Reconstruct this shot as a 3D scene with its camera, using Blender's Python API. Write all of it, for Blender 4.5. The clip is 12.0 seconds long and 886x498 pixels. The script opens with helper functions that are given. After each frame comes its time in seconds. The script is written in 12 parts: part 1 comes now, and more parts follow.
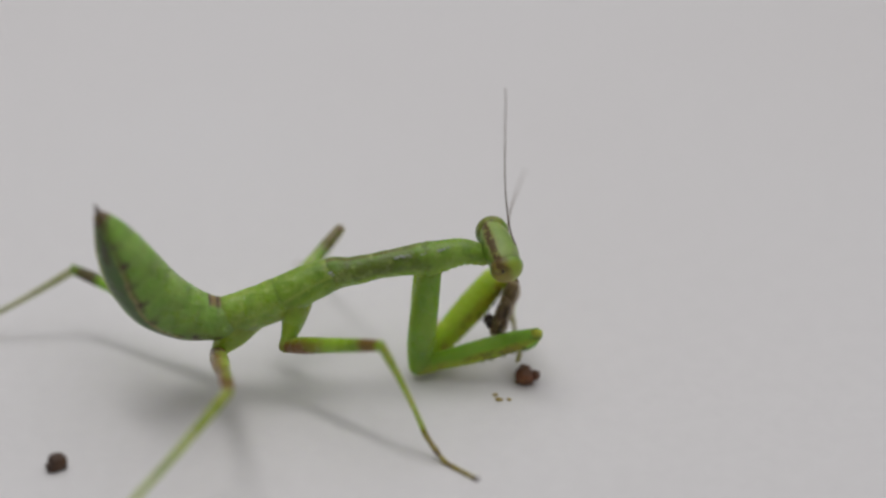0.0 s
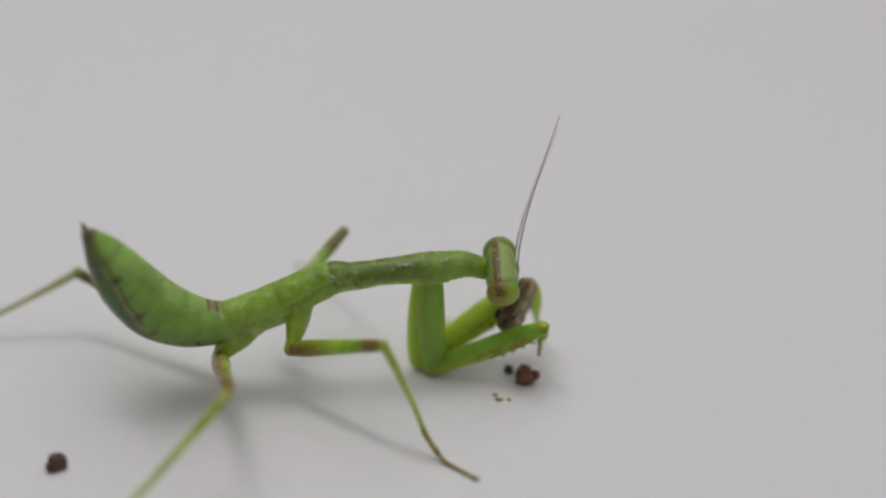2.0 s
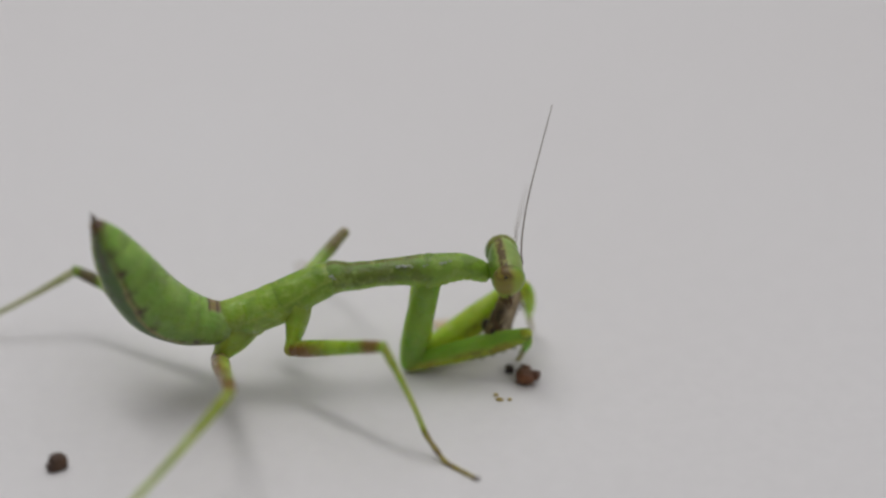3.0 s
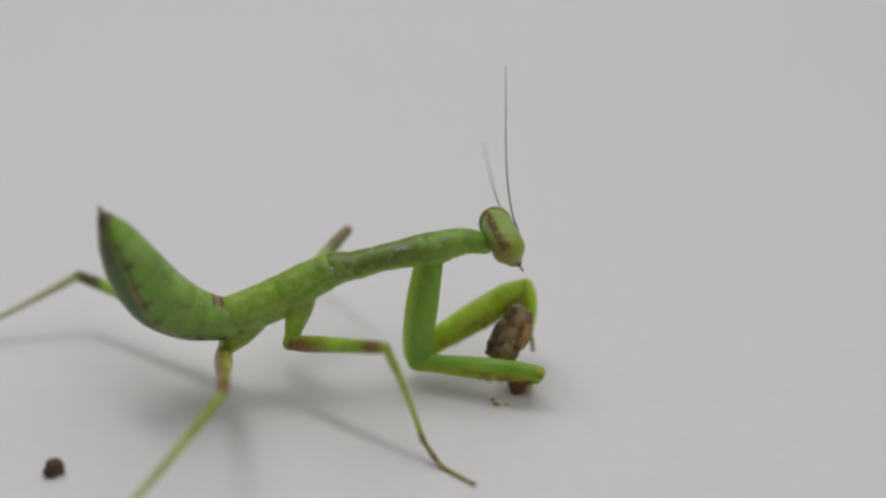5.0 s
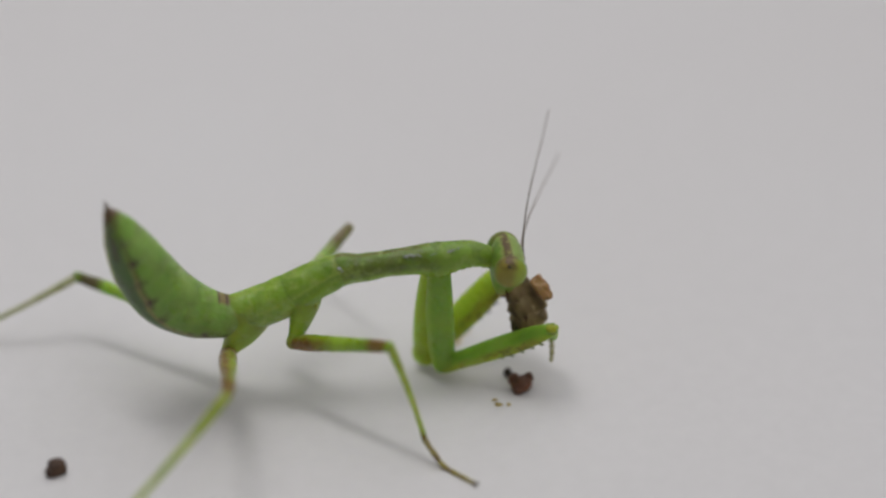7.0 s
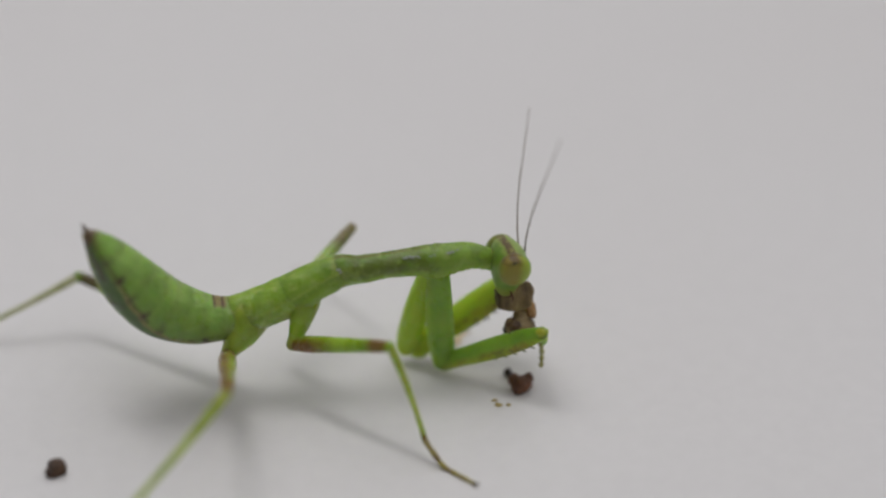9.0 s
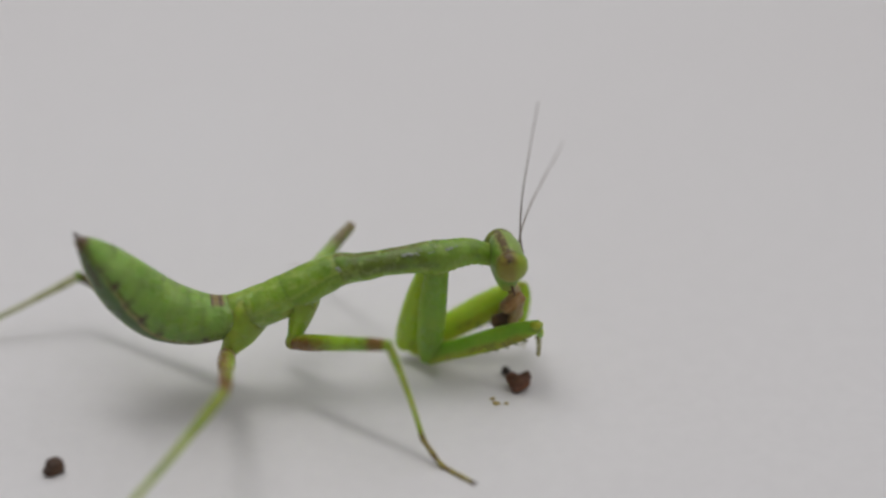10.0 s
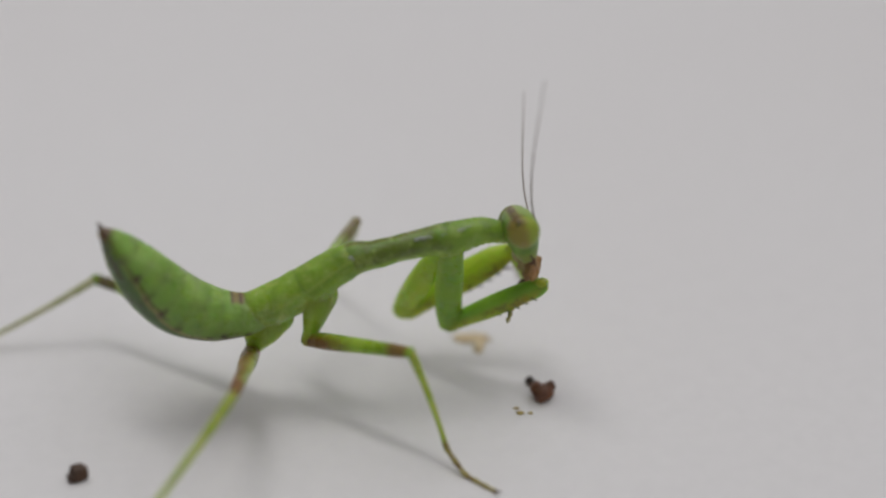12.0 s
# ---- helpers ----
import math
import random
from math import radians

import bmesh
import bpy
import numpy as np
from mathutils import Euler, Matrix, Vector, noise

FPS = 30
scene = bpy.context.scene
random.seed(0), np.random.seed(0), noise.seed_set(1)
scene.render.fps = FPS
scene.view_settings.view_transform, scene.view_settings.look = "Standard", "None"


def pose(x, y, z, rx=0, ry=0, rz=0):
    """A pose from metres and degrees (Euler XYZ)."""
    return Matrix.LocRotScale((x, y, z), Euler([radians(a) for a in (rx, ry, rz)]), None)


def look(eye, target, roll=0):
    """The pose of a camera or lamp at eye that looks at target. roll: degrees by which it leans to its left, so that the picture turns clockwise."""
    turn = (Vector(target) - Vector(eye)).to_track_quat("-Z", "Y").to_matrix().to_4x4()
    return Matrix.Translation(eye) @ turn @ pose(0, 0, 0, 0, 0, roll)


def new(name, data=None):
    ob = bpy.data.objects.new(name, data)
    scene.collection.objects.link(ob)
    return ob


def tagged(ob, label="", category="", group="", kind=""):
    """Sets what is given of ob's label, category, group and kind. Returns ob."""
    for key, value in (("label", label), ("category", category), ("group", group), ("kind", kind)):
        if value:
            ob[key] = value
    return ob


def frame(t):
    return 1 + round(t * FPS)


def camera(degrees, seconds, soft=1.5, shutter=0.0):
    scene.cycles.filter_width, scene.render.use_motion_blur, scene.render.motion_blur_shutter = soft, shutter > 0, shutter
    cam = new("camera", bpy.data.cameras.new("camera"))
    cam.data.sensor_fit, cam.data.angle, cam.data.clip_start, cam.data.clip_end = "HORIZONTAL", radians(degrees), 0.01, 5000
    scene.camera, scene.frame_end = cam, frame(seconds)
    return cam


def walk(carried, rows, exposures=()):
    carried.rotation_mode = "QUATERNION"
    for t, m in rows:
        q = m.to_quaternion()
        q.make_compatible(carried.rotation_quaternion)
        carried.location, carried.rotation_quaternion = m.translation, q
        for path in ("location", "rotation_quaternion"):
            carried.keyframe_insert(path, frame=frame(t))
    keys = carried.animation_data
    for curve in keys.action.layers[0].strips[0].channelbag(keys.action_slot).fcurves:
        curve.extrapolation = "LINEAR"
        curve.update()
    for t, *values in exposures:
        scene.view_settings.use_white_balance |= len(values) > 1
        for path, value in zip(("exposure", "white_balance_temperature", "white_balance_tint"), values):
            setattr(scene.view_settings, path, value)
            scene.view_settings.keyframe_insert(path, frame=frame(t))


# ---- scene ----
MM = 0.001


def mm(x, y, z, rx=0, ry=0, rz=0):
    """A pose from millimetres and degrees."""
    return pose(x * MM, y * MM, z * MM, rx, ry, rz)


# ---- camera ----
cam = camera(20.0, 12.0, soft=2.5)
cam.data.dof.use_dof = True
cam.data.dof.focus_distance = 0.1352
cam.data.dof.aperture_fstop = 10.0
walk(cam, [
    (0, pose(0, -0.11058, 0.08334, 56.000, 0, 0.000)),
    (0.5, pose(0, -0.11058, 0.08334, 56.039, 0, 0.031)),
    (1, pose(0, -0.11058, 0.08334, 56.013, 0, 0.016)),
    (1.5, pose(0, -0.11058, 0.08334, 56.000, 0, 0.008)),
    (2, pose(0, -0.11058, 0.08334, 56.000, 0, 0.000)),
    (2.5, pose(0, -0.11058, 0.08334, 56.000, 0, 0.008)),
    (3.2, pose(0, -0.11058, 0.08334, 56.000, 0, 0.016)),
    (4.8, pose(0, -0.11058, 0.08334, 56.103, 0, -0.016)),
    (5, pose(0, -0.11058, 0.08334, 56.116, 0, -0.078)),
    (5.3, pose(0, -0.11058, 0.08334, 56.116, 0, -0.016)),
    (7.2, pose(0, -0.11058, 0.08334, 56.116, 0, -0.016)),
    (8.8, pose(0, -0.11058, 0.08334, 56.122, 0, -0.016)),
    (9.5, pose(0, -0.11058, 0.08334, 56.129, 0, -0.016)),
    (10, pose(0, -0.11058, 0.08334, 56.090, 0, -0.078)),
    (10.5, pose(0, -0.11058, 0.08334, 56.052, 0, -0.109)),
    (11, pose(0, -0.11058, 0.08334, 56.129, 0, -0.016)),
    (11.2, pose(0, -0.11058, 0.08334, 56.142, 0, 0.000)),
    (11.4, pose(0, -0.11058, 0.08334, 56.303, 0, 0.622)),
    (12, pose(0, -0.11058, 0.08334, 56.296, 0, 0.606)),
])

# ---- light: a lamp above and a pale ceiling light ----
world = bpy.data.worlds.new("room_air")
scene.world = world
world.use_nodes = True
world.node_tree.nodes["Background"].inputs["Color"].default_value = (0.9, 0.93, 1.0, 1)
world.node_tree.nodes["Background"].inputs["Strength"].default_value = 0.05


def area_lamp(name, shape, size, watts, colour, m):
    lamp = bpy.data.lights.new(name, "AREA")
    lamp.shape, lamp.size, lamp.size_y, lamp.energy, lamp.color = shape, size[0], size[1], watts, colour
    ob = new(name, lamp)
    ob.matrix_world = m
    return ob


def lying(eye, target, along):
    """The pose of a long lamp at eye that shines on target, its length along the given way."""
    z = (Vector(eye) - Vector(target)).normalized()
    x = Vector(along)
    x = (x - x.dot(z) * z).normalized()
    return Matrix.Translation(eye) @ Matrix((x, z.cross(x), z)).transposed().to_4x4()


area_lamp("lamp_light", "ELLIPSE", (0.095, 0.022), 0.0550, (1.0, 0.965, 0.965), lying((-0.042, 0.032, 0.185), (-0.004, 0, 0), (0.77, -0.62, 0)))
area_lamp("ceiling_light", "RECTANGLE", (2.6, 2.6), 21.1, (1.0, 0.98, 1.0), look((0.45, 0.5, 1.66), (0.3, 0.35, 0)))


# ---- materials ----
def material(name, rough=0.5, metal=0.0):
    m = bpy.data.materials.new(name)
    m.use_nodes = True
    b = m.node_tree.nodes["Principled BSDF"]
    b.inputs["Roughness"].default_value, b.inputs["Metallic"].default_value = rough, metal
    return m, m.node_tree, b


def node(nt, kind, **values):
    n = nt.nodes.new(kind)
    for key, value in values.items():
        n.inputs[key.replace("_", " ")].default_value = value
    return n


def noise_out(nt, per_mm, detail=4.0, stretch=(1, 1, 1), rough=0.55):
    c = nt.nodes.new("ShaderNodeTexCoord")
    mp = nt.nodes.new("ShaderNodeMapping")
    mp.inputs["Scale"].default_value = stretch
    nt.links.new(c.outputs["Object"], mp.inputs["Vector"])
    n = node(nt, "ShaderNodeTexNoise", Scale=per_mm * 1000.0, Detail=detail, Roughness=rough)
    nt.links.new(mp.outputs["Vector"], n.inputs["Vector"])
    return n.outputs["Fac"]


def ramp(nt, fac, stops):
    r = nt.nodes.new("ShaderNodeValToRGB")
    while len(r.color_ramp.elements) < len(stops):
        r.color_ramp.elements.new(0.5)
    for e, (p, col) in zip(r.color_ramp.elements, stops):
        e.position, e.color = p, (*col, 1) if len(col) == 3 else col
    nt.links.new(fac, r.inputs["Fac"])
    return r.outputs["Color"]


def mix(nt, fac, a, b):
    n = nt.nodes.new("ShaderNodeMix")
    n.data_type = "RGBA"
    for value, socket in ((fac, n.inputs[0]), (a, n.inputs[6]), (b, n.inputs[7])):
        if isinstance(value, bpy.types.NodeSocket):
            nt.links.new(value, socket)
        else:
            socket.default_value = value if isinstance(value, float) else (*value, 1)
    return n.outputs[2]


def calc(nt, op, a, b=0.0):
    n = nt.nodes.new("ShaderNodeMath")
    n.operation = op
    for value, socket in ((a, n.inputs[0]), (b, n.inputs[1])):
        if isinstance(value, bpy.types.NodeSocket):
            nt.links.new(value, socket)
        else:
            socket.default_value = value
    return n.outputs[0]


def band(nt, x, low, high, soft):
    """1 between low and high, fading over soft."""
    a = calc(nt, "DIVIDE", calc(nt, "SUBTRACT", x, low - soft / 2), soft)
    b = calc(nt, "DIVIDE", calc(nt, "SUBTRACT", high + soft / 2, x), soft)
    out = calc(nt, "MINIMUM", a, b)
    out.node.use_clamp = True
    return out


def relief(nt, b, fac, depth_mm, strength=0.6):
    n = node(nt, "ShaderNodeBump", Strength=strength, Distance=depth_mm * MM)
    nt.links.new(fac, n.inputs["Height"])
    nt.links.new(n.outputs["Normal"], b.inputs["Normal"])


def along_round(nt):
    """The way along a limb (0 to 1) and the turn from its upper side (0 above, 0.5 below)."""
    uv = nt.nodes.new("ShaderNodeUVMap")
    s = nt.nodes.new("ShaderNodeSeparateXYZ")
    nt.links.new(uv.outputs["UV"], s.inputs["Vector"])
    w = calc(nt, "ABSOLUTE", calc(nt, "SUBTRACT", calc(nt, "FRACT", calc(nt, "ADD", s.outputs["Y"], 0.25)), 0.5))
    return s.outputs["X"], w


def inner_face(nt):
    """1 on the side of a grasping leg that faces the other leg."""
    uv = nt.nodes.new("ShaderNodeUVMap")
    s = nt.nodes.new("ShaderNodeSeparateXYZ")
    nt.links.new(uv.outputs["UV"], s.inputs["Vector"])
    return band(nt, calc(nt, "COSINE", calc(nt, "MULTIPLY", s.outputs["Y"], 2 * math.pi)), 0.15, 2.0, 0.6)


def mirrored(bm):
    """Turns the skin's pattern over for the leg of the other side."""
    uv = bm.loops.layers.uv.verify()
    for f in bm.faces:
        for l in f.loops:
            l[uv].uv = (l[uv].uv.x, 0.5 - l[uv].uv.y)
    return bm


def flesh(b, radius_mm=1.0, weight=0.8):
    b.inputs["Subsurface Weight"].default_value = weight
    b.inputs["Subsurface Radius"].default_value = (0.6, 1.0, 0.25)
    b.inputs["Subsurface Scale"].default_value = radius_mm * 1.4 * MM


DARK_GREEN, MID_GREEN, PALE_GREEN = (0.146, 0.254, 0.011), (0.243, 0.407, 0.020), (0.400, 0.565, 0.044)
BROWN, DARK_BROWN = (0.20, 0.060, 0.019), (0.06, 0.022, 0.012)


def green_skin(name, marks="", dark=DARK_GREEN, mid=MID_GREEN, pale=PALE_GREEN, rough=0.38, glow=0.8):
    m, nt, b = material(name, rough)
    big = noise_out(nt, 0.45, 3.0)
    fine = noise_out(nt, 3.5, 5.0)
    colour = ramp(nt, big, [(0.3, dark), (0.5, mid), (0.70, pale)])
    colour = mix(nt, calc(nt, "MULTIPLY", fine, 0.28), colour, mid)
    u, w = along_round(nt)
    if marks == "abdomen":
        wob = calc(nt, "MULTIPLY", calc(nt, "SUBTRACT", noise_out(nt, 0.9), 0.5), 0.06)
        ww = calc(nt, "SUBTRACT", calc(nt, "ADD", w, wob), calc(nt, "MULTIPLY", calc(nt, "MULTIPLY", u, u), 0.15))
        plate = calc(nt, "FRACT", calc(nt, "ADD", calc(nt, "MULTIPLY", u, 9.2), calc(nt, "MULTIPLY", noise_out(nt, 0.5, 2.0), 0.35)))
        # soft pale patches and faint rings on the back
        pale_patch = band(nt, noise_out(nt, 0.75, 2.0), 0.52, 1.0, 0.16)
        colour = mix(nt, calc(nt, "MULTIPLY", pale_patch, 0.45), colour, (0.36, 0.57, 0.10))
        smudge = band(nt, noise_out(nt, 0.62, 3.0), 0.56, 1.0, 0.14)
        colour = mix(nt, calc(nt, "MULTIPLY", smudge, 0.35), colour, (0.13, 0.28, 0.04))
        colour = mix(nt, calc(nt, "MULTIPLY", band(nt, plate, 0.58, 0.76, 0.2), 0.22), colour, (0.40, 0.60, 0.14))
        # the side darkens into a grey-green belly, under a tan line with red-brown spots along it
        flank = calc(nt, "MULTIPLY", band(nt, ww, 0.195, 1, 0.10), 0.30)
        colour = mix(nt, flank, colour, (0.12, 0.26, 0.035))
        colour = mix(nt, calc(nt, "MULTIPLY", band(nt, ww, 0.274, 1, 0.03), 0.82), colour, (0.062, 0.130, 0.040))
        colour = mix(nt, calc(nt, "MULTIPLY", band(nt, noise_out(nt, 0.7, 3.0), 0.55, 1.0, 0.1), calc(nt, "MULTIPLY", band(nt, ww, 0.286, 0.37, 0.04), 0.5)), colour, (0.12, 0.08, 0.06))
        tan = calc(nt, "MULTIPLY", band(nt, ww, 0.254, 0.275, 0.014), band(nt, u, 0.25, 1.1, 0.2))
        colour = mix(nt, calc(nt, "MULTIPLY", tan, 0.7), colour, (0.36, 0.24, 0.11))
        broken = band(nt, noise_out(nt, 1.0, 3.0), 0.44, 1.0, 0.12)
        edge_line = calc(nt, "MULTIPLY", band(nt, ww, 0.232, 0.252, 0.016), broken)
        colour = mix(nt, calc(nt, "MULTIPLY", edge_line, 0.7), colour, (0.10, 0.040, 0.018))
        spots = calc(nt, "MULTIPLY", calc(nt, "MULTIPLY", band(nt, plate, 0.36, 0.64, 0.18), band(nt, ww, 0.198, 0.266, 0.04)), band(nt, noise_out(nt, 0.6, 2.0), 0.42, 1.0, 0.14))
        colour = mix(nt, calc(nt, "MULTIPLY", spots, 0.85), colour, (0.070, 0.026, 0.014))
        # yellow rim under the belly: backlit edge glow put into the colour
        colour = mix(nt, calc(nt, "MULTIPLY", band(nt, w, 0.425, 0.6, 0.03), band(nt, u, 0.03, 0.9, 0.1)), colour, (0.42, 0.42, 0.08))
        colour = mix(nt, calc(nt, "MULTIPLY", band(nt, u, -1, 0.07, 0.08), calc(nt, "MULTIPLY", band(nt, ww, 0.17, 1, 0.08), 0.6)), colour, (0.12, 0.07, 0.03))
        colour = mix(nt, band(nt, u, -1, 0.032, 0.03), colour, (0.13, 0.065, 0.03))
        # small brown collar on top, at the waist
        collar = calc(nt, "MULTIPLY", band(nt, u, 0.826, 0.915, 0.015), band(nt, w, -1, 0.070, 0.03))
        ring = calc(nt, "ADD", band(nt, u, 0.822, 0.838, 0.01), band(nt, u, 0.876, 0.900, 0.012))
        colour = mix(nt, calc(nt, "MULTIPLY", collar, 0.85), colour, (0.30, 0.19, 0.08))
        colour = mix(nt, calc(nt, "MULTIPLY", ring, calc(nt, "MULTIPLY", band(nt, w, -1, 0.075, 0.04), 0.8)), colour, (0.085, 0.035, 0.015))
    if marks == "prothorax":
        # thin brown keel on top, darker smudge, pale lower edge
        keel = calc(nt, "MULTIPLY", band(nt, w, -1, 0.022, 0.02), band(nt, u, 0.04, 0.58, 0.1))
        colour = mix(nt, calc(nt, "MULTIPLY", keel, 0.7), colour, (0.17, 0.085, 0.035))
        smudge = calc(nt, "MULTIPLY", band(nt, u, 0.10, 0.60, 0.12), band(nt, w, 0.03, 0.26, 0.10))
        colour = mix(nt, calc(nt, "MULTIPLY", smudge, 0.42), colour, (0.075, 0.175, 0.014))
        patch = calc(nt, "MULTIPLY", band(nt, u, 0.45, 0.52, 0.03), band(nt, w, 0.10, 0.16, 0.04))
        colour = mix(nt, calc(nt, "MULTIPLY", patch, 0.6), colour, (0.035, 0.075, 0.012))
        blots = calc(nt, "MULTIPLY", band(nt, noise_out(nt, 0.9, 2.0), 0.55, 1.0, 0.1), band(nt, u, 0.15, 0.95, 0.1))
        colour = mix(nt, calc(nt, "MULTIPLY", blots, 0.55), colour, (0.09, 0.17, 0.015))
        olive = calc(nt, "MULTIPLY", band(nt, noise_out(nt, 0.55, 3.0), 0.50, 1.0, 0.12), calc(nt, "MULTIPLY", band(nt, u, 0.08, 0.62, 0.15), band(nt, w, 0.02, 0.30, 0.08)))
        colour = mix(nt, calc(nt, "MULTIPLY", olive, 0.5), colour, (0.15, 0.15, 0.028))
        flecks = band(nt, noise_out(nt, 1.5, 3.0), 0.58, 1.0, 0.08)
        colour = mix(nt, calc(nt, "MULTIPLY", flecks, 0.4), colour, (0.40, 0.52, 0.12))
        colour = mix(nt, calc(nt, "MULTIPLY", band(nt, w, 0.29, 0.5, 0.08), 0.5), colour, (0.374, 0.572, 0.044))
    if marks == "thorax":
        colour = mix(nt, calc(nt, "MULTIPLY", calc(nt, "MULTIPLY", band(nt, u, -1, 0.115, 0.03), band(nt, w, -1, 0.055, 0.03)), 0.75), colour, (0.16, 0.07, 0.03))
        colour = mix(nt, calc(nt, "MULTIPLY", band(nt, noise_out(nt, 0.85, 2.0), 0.54, 1.0, 0.14), 0.45), colour, (0.36, 0.51, 0.10))
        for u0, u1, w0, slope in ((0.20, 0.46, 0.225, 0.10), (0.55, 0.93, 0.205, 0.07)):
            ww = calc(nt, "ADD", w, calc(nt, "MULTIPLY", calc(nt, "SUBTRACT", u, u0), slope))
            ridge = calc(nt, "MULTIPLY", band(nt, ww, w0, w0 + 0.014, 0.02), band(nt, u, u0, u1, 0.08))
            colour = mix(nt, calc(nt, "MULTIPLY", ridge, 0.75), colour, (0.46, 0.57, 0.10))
            # darker band right below the ridge, its shade put into the colour
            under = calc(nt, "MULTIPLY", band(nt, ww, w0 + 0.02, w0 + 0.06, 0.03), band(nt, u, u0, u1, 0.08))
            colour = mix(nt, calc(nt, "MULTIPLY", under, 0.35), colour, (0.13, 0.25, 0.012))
        flecks = band(nt, noise_out(nt, 1.5, 3.0), 0.58, 1.0, 0.08)
        colour = mix(nt, calc(nt, "MULTIPLY", flecks, 0.45), colour, (0.46, 0.57, 0.13))
        deep = band(nt, noise_out(nt, 1.1, 3.0), 0.57, 1.0, 0.08)
        colour = mix(nt, calc(nt, "MULTIPLY", deep, 0.3), colour, (0.12, 0.24, 0.015))
        seam = calc(nt, "MULTIPLY", band(nt, u, 0.535, 0.548, 0.016), band(nt, w, -1, 0.20, 0.05))
        colour = mix(nt, calc(nt, "MULTIPLY", seam, 0.45), colour, (0.10, 0.17, 0.012))
    if marks == "hind":
        edge = calc(nt, "ADD", u, calc(nt, "MULTIPLY", calc(nt, "SUBTRACT", noise_out(nt, 0.9), 0.5), 0.2))
        under = calc(nt, "MAXIMUM", band(nt, edge, -1, 0.22, 0.14), calc(nt, "MULTIPLY", band(nt, w, 0.17, 1, 0.12), 0.9))
        colour = mix(nt, calc(nt, "MULTIPLY", under, 0.9), colour, BROWN)
        colour = mix(nt, 0.4, colour, (0.34, 0.22, 0.12))
        colour = mix(nt, calc(nt, "MULTIPLY", band(nt, edge, 0.80, 1.2, 0.08), 0.8), colour, BROWN)
    if marks == "coxa":
        colour = mix(nt, calc(nt, "MULTIPLY", band(nt, u, 0.88, 1.2, 0.12), 0.6), colour, BROWN)
    if marks == "femur":
        edge = calc(nt, "ADD", u, calc(nt, "MULTIPLY", calc(nt, "SUBTRACT", noise_out(nt, 0.8), 0.5), 0.12))
        base = calc(nt, "MULTIPLY", band(nt, edge, -1, 0.36, 0.24), band(nt, w, 0.14, 1, 0.2))
        colour = mix(nt, calc(nt, "MULTIPLY", base, 0.9), colour, BROWN)
        colour = mix(nt, calc(nt, "MULTIPLY", band(nt, edge, 0.78, 0.945, 0.05), 0.85), colour, BROWN)
    if marks == "far_mid":
        colour = mix(nt, calc(nt, "MULTIPLY", band(nt, u, 0.74, 1.2, 0.14), 0.85), colour, (0.23, 0.145, 0.09))
    if marks == "far_femur":
        colour = mix(nt, calc(nt, "MULTIPLY", band(nt, u, 0.815, 0.955, 0.06), 0.9), colour, (0.085, 0.030, 0.022))
    if marks == "tibia":
        colour = mix(nt, calc(nt, "MULTIPLY", band(nt, u, 0.93, 1.1, 0.05), 0.7), colour, BROWN)
    if marks == "raptor_coxa":
        # pale edge behind, darker face
        colour = mix(nt, calc(nt, "MULTIPLY", band(nt, w, 0.37, 1, 0.04), 0.5), colour, (0.40, 0.55, 0.06))
        colour = mix(nt, calc(nt, "MULTIPLY", band(nt, w, 0.12, 0.34, 0.08), 0.25), colour, (0.13, 0.29, 0.018))
    if marks.startswith("raptor"):
        # inner face yellow, and brightened to imitate light coming through the far leg
        colour = mix(nt, calc(nt, "MULTIPLY", inner_face(nt), 0.88), colour, (0.47, 0.60, 0.035))
    if marks == "raptor":
        # yellow inner face, pale lower edge
        inner = calc(nt, "MULTIPLY", band(nt, w, 0.30, 0.60, 0.10), band(nt, u, 0.08, 0.9, 0.2))
        colour = mix(nt, calc(nt, "MULTIPLY", inner, 0.6), colour, (0.46, 0.44, 0.02))
        rusty = calc(nt, "MULTIPLY", inner, band(nt, noise_out(nt, 1.0, 2.0), 0.56, 1.0, 0.08))
        colour = mix(nt, calc(nt, "MULTIPLY", rusty, 0.5), colour, (0.28, 0.15, 0.02))
        specks = calc(nt, "MULTIPLY", calc(nt, "MULTIPLY", band(nt, w, 0.30, 0.46, 0.06), band(nt, u, 0.40, 0.95, 0.2)), band(nt, noise_out(nt, 2.4, 2.0), 0.56, 1.0, 0.08))
        colour = mix(nt, calc(nt, "MULTIPLY", specks, 0.55), colour, (0.10, 0.07, 0.015))
    colour = mix(nt, 0.03 if marks.startswith("raptor") else 0.055, colour, (0.27, 0.29, 0.18))
    nt.links.new(colour, b.inputs["Base Color"])
    wet = ramp(nt, noise_out(nt, 0.7, 3.0), [(0.42, (rough + 0.12,) * 3), (0.62, (rough * 0.55,) * 3)])
    nt.links.new(wet, b.inputs["Roughness"])
    flesh(b, 1.0, glow)
    relief(nt, b, calc(nt, "ADD", calc(nt, "MULTIPLY", fine, 0.5), calc(nt, "ADD", noise_out(nt, 1.6, 3.0), big)), 0.20, 0.6)
    return m


def mottled(name, colours, per_mm, rough=0.6, bump_mm=0.03, sub=0.0, stretch=(1, 1, 1)):
    m, nt, b = material(name, rough)
    n = noise_out(nt, per_mm, 5.0, stretch)
    step = 0.5 / max(1, len(colours) - 1)
    nt.links.new(ramp(nt, n, [(0.28 + i * step, c) for i, c in enumerate(colours)]), b.inputs["Base Color"])
    relief(nt, b, noise_out(nt, per_mm * 2.2, 5.0), bump_mm, 0.8)
    if sub:
        flesh(b, 0.3, sub)
    return m


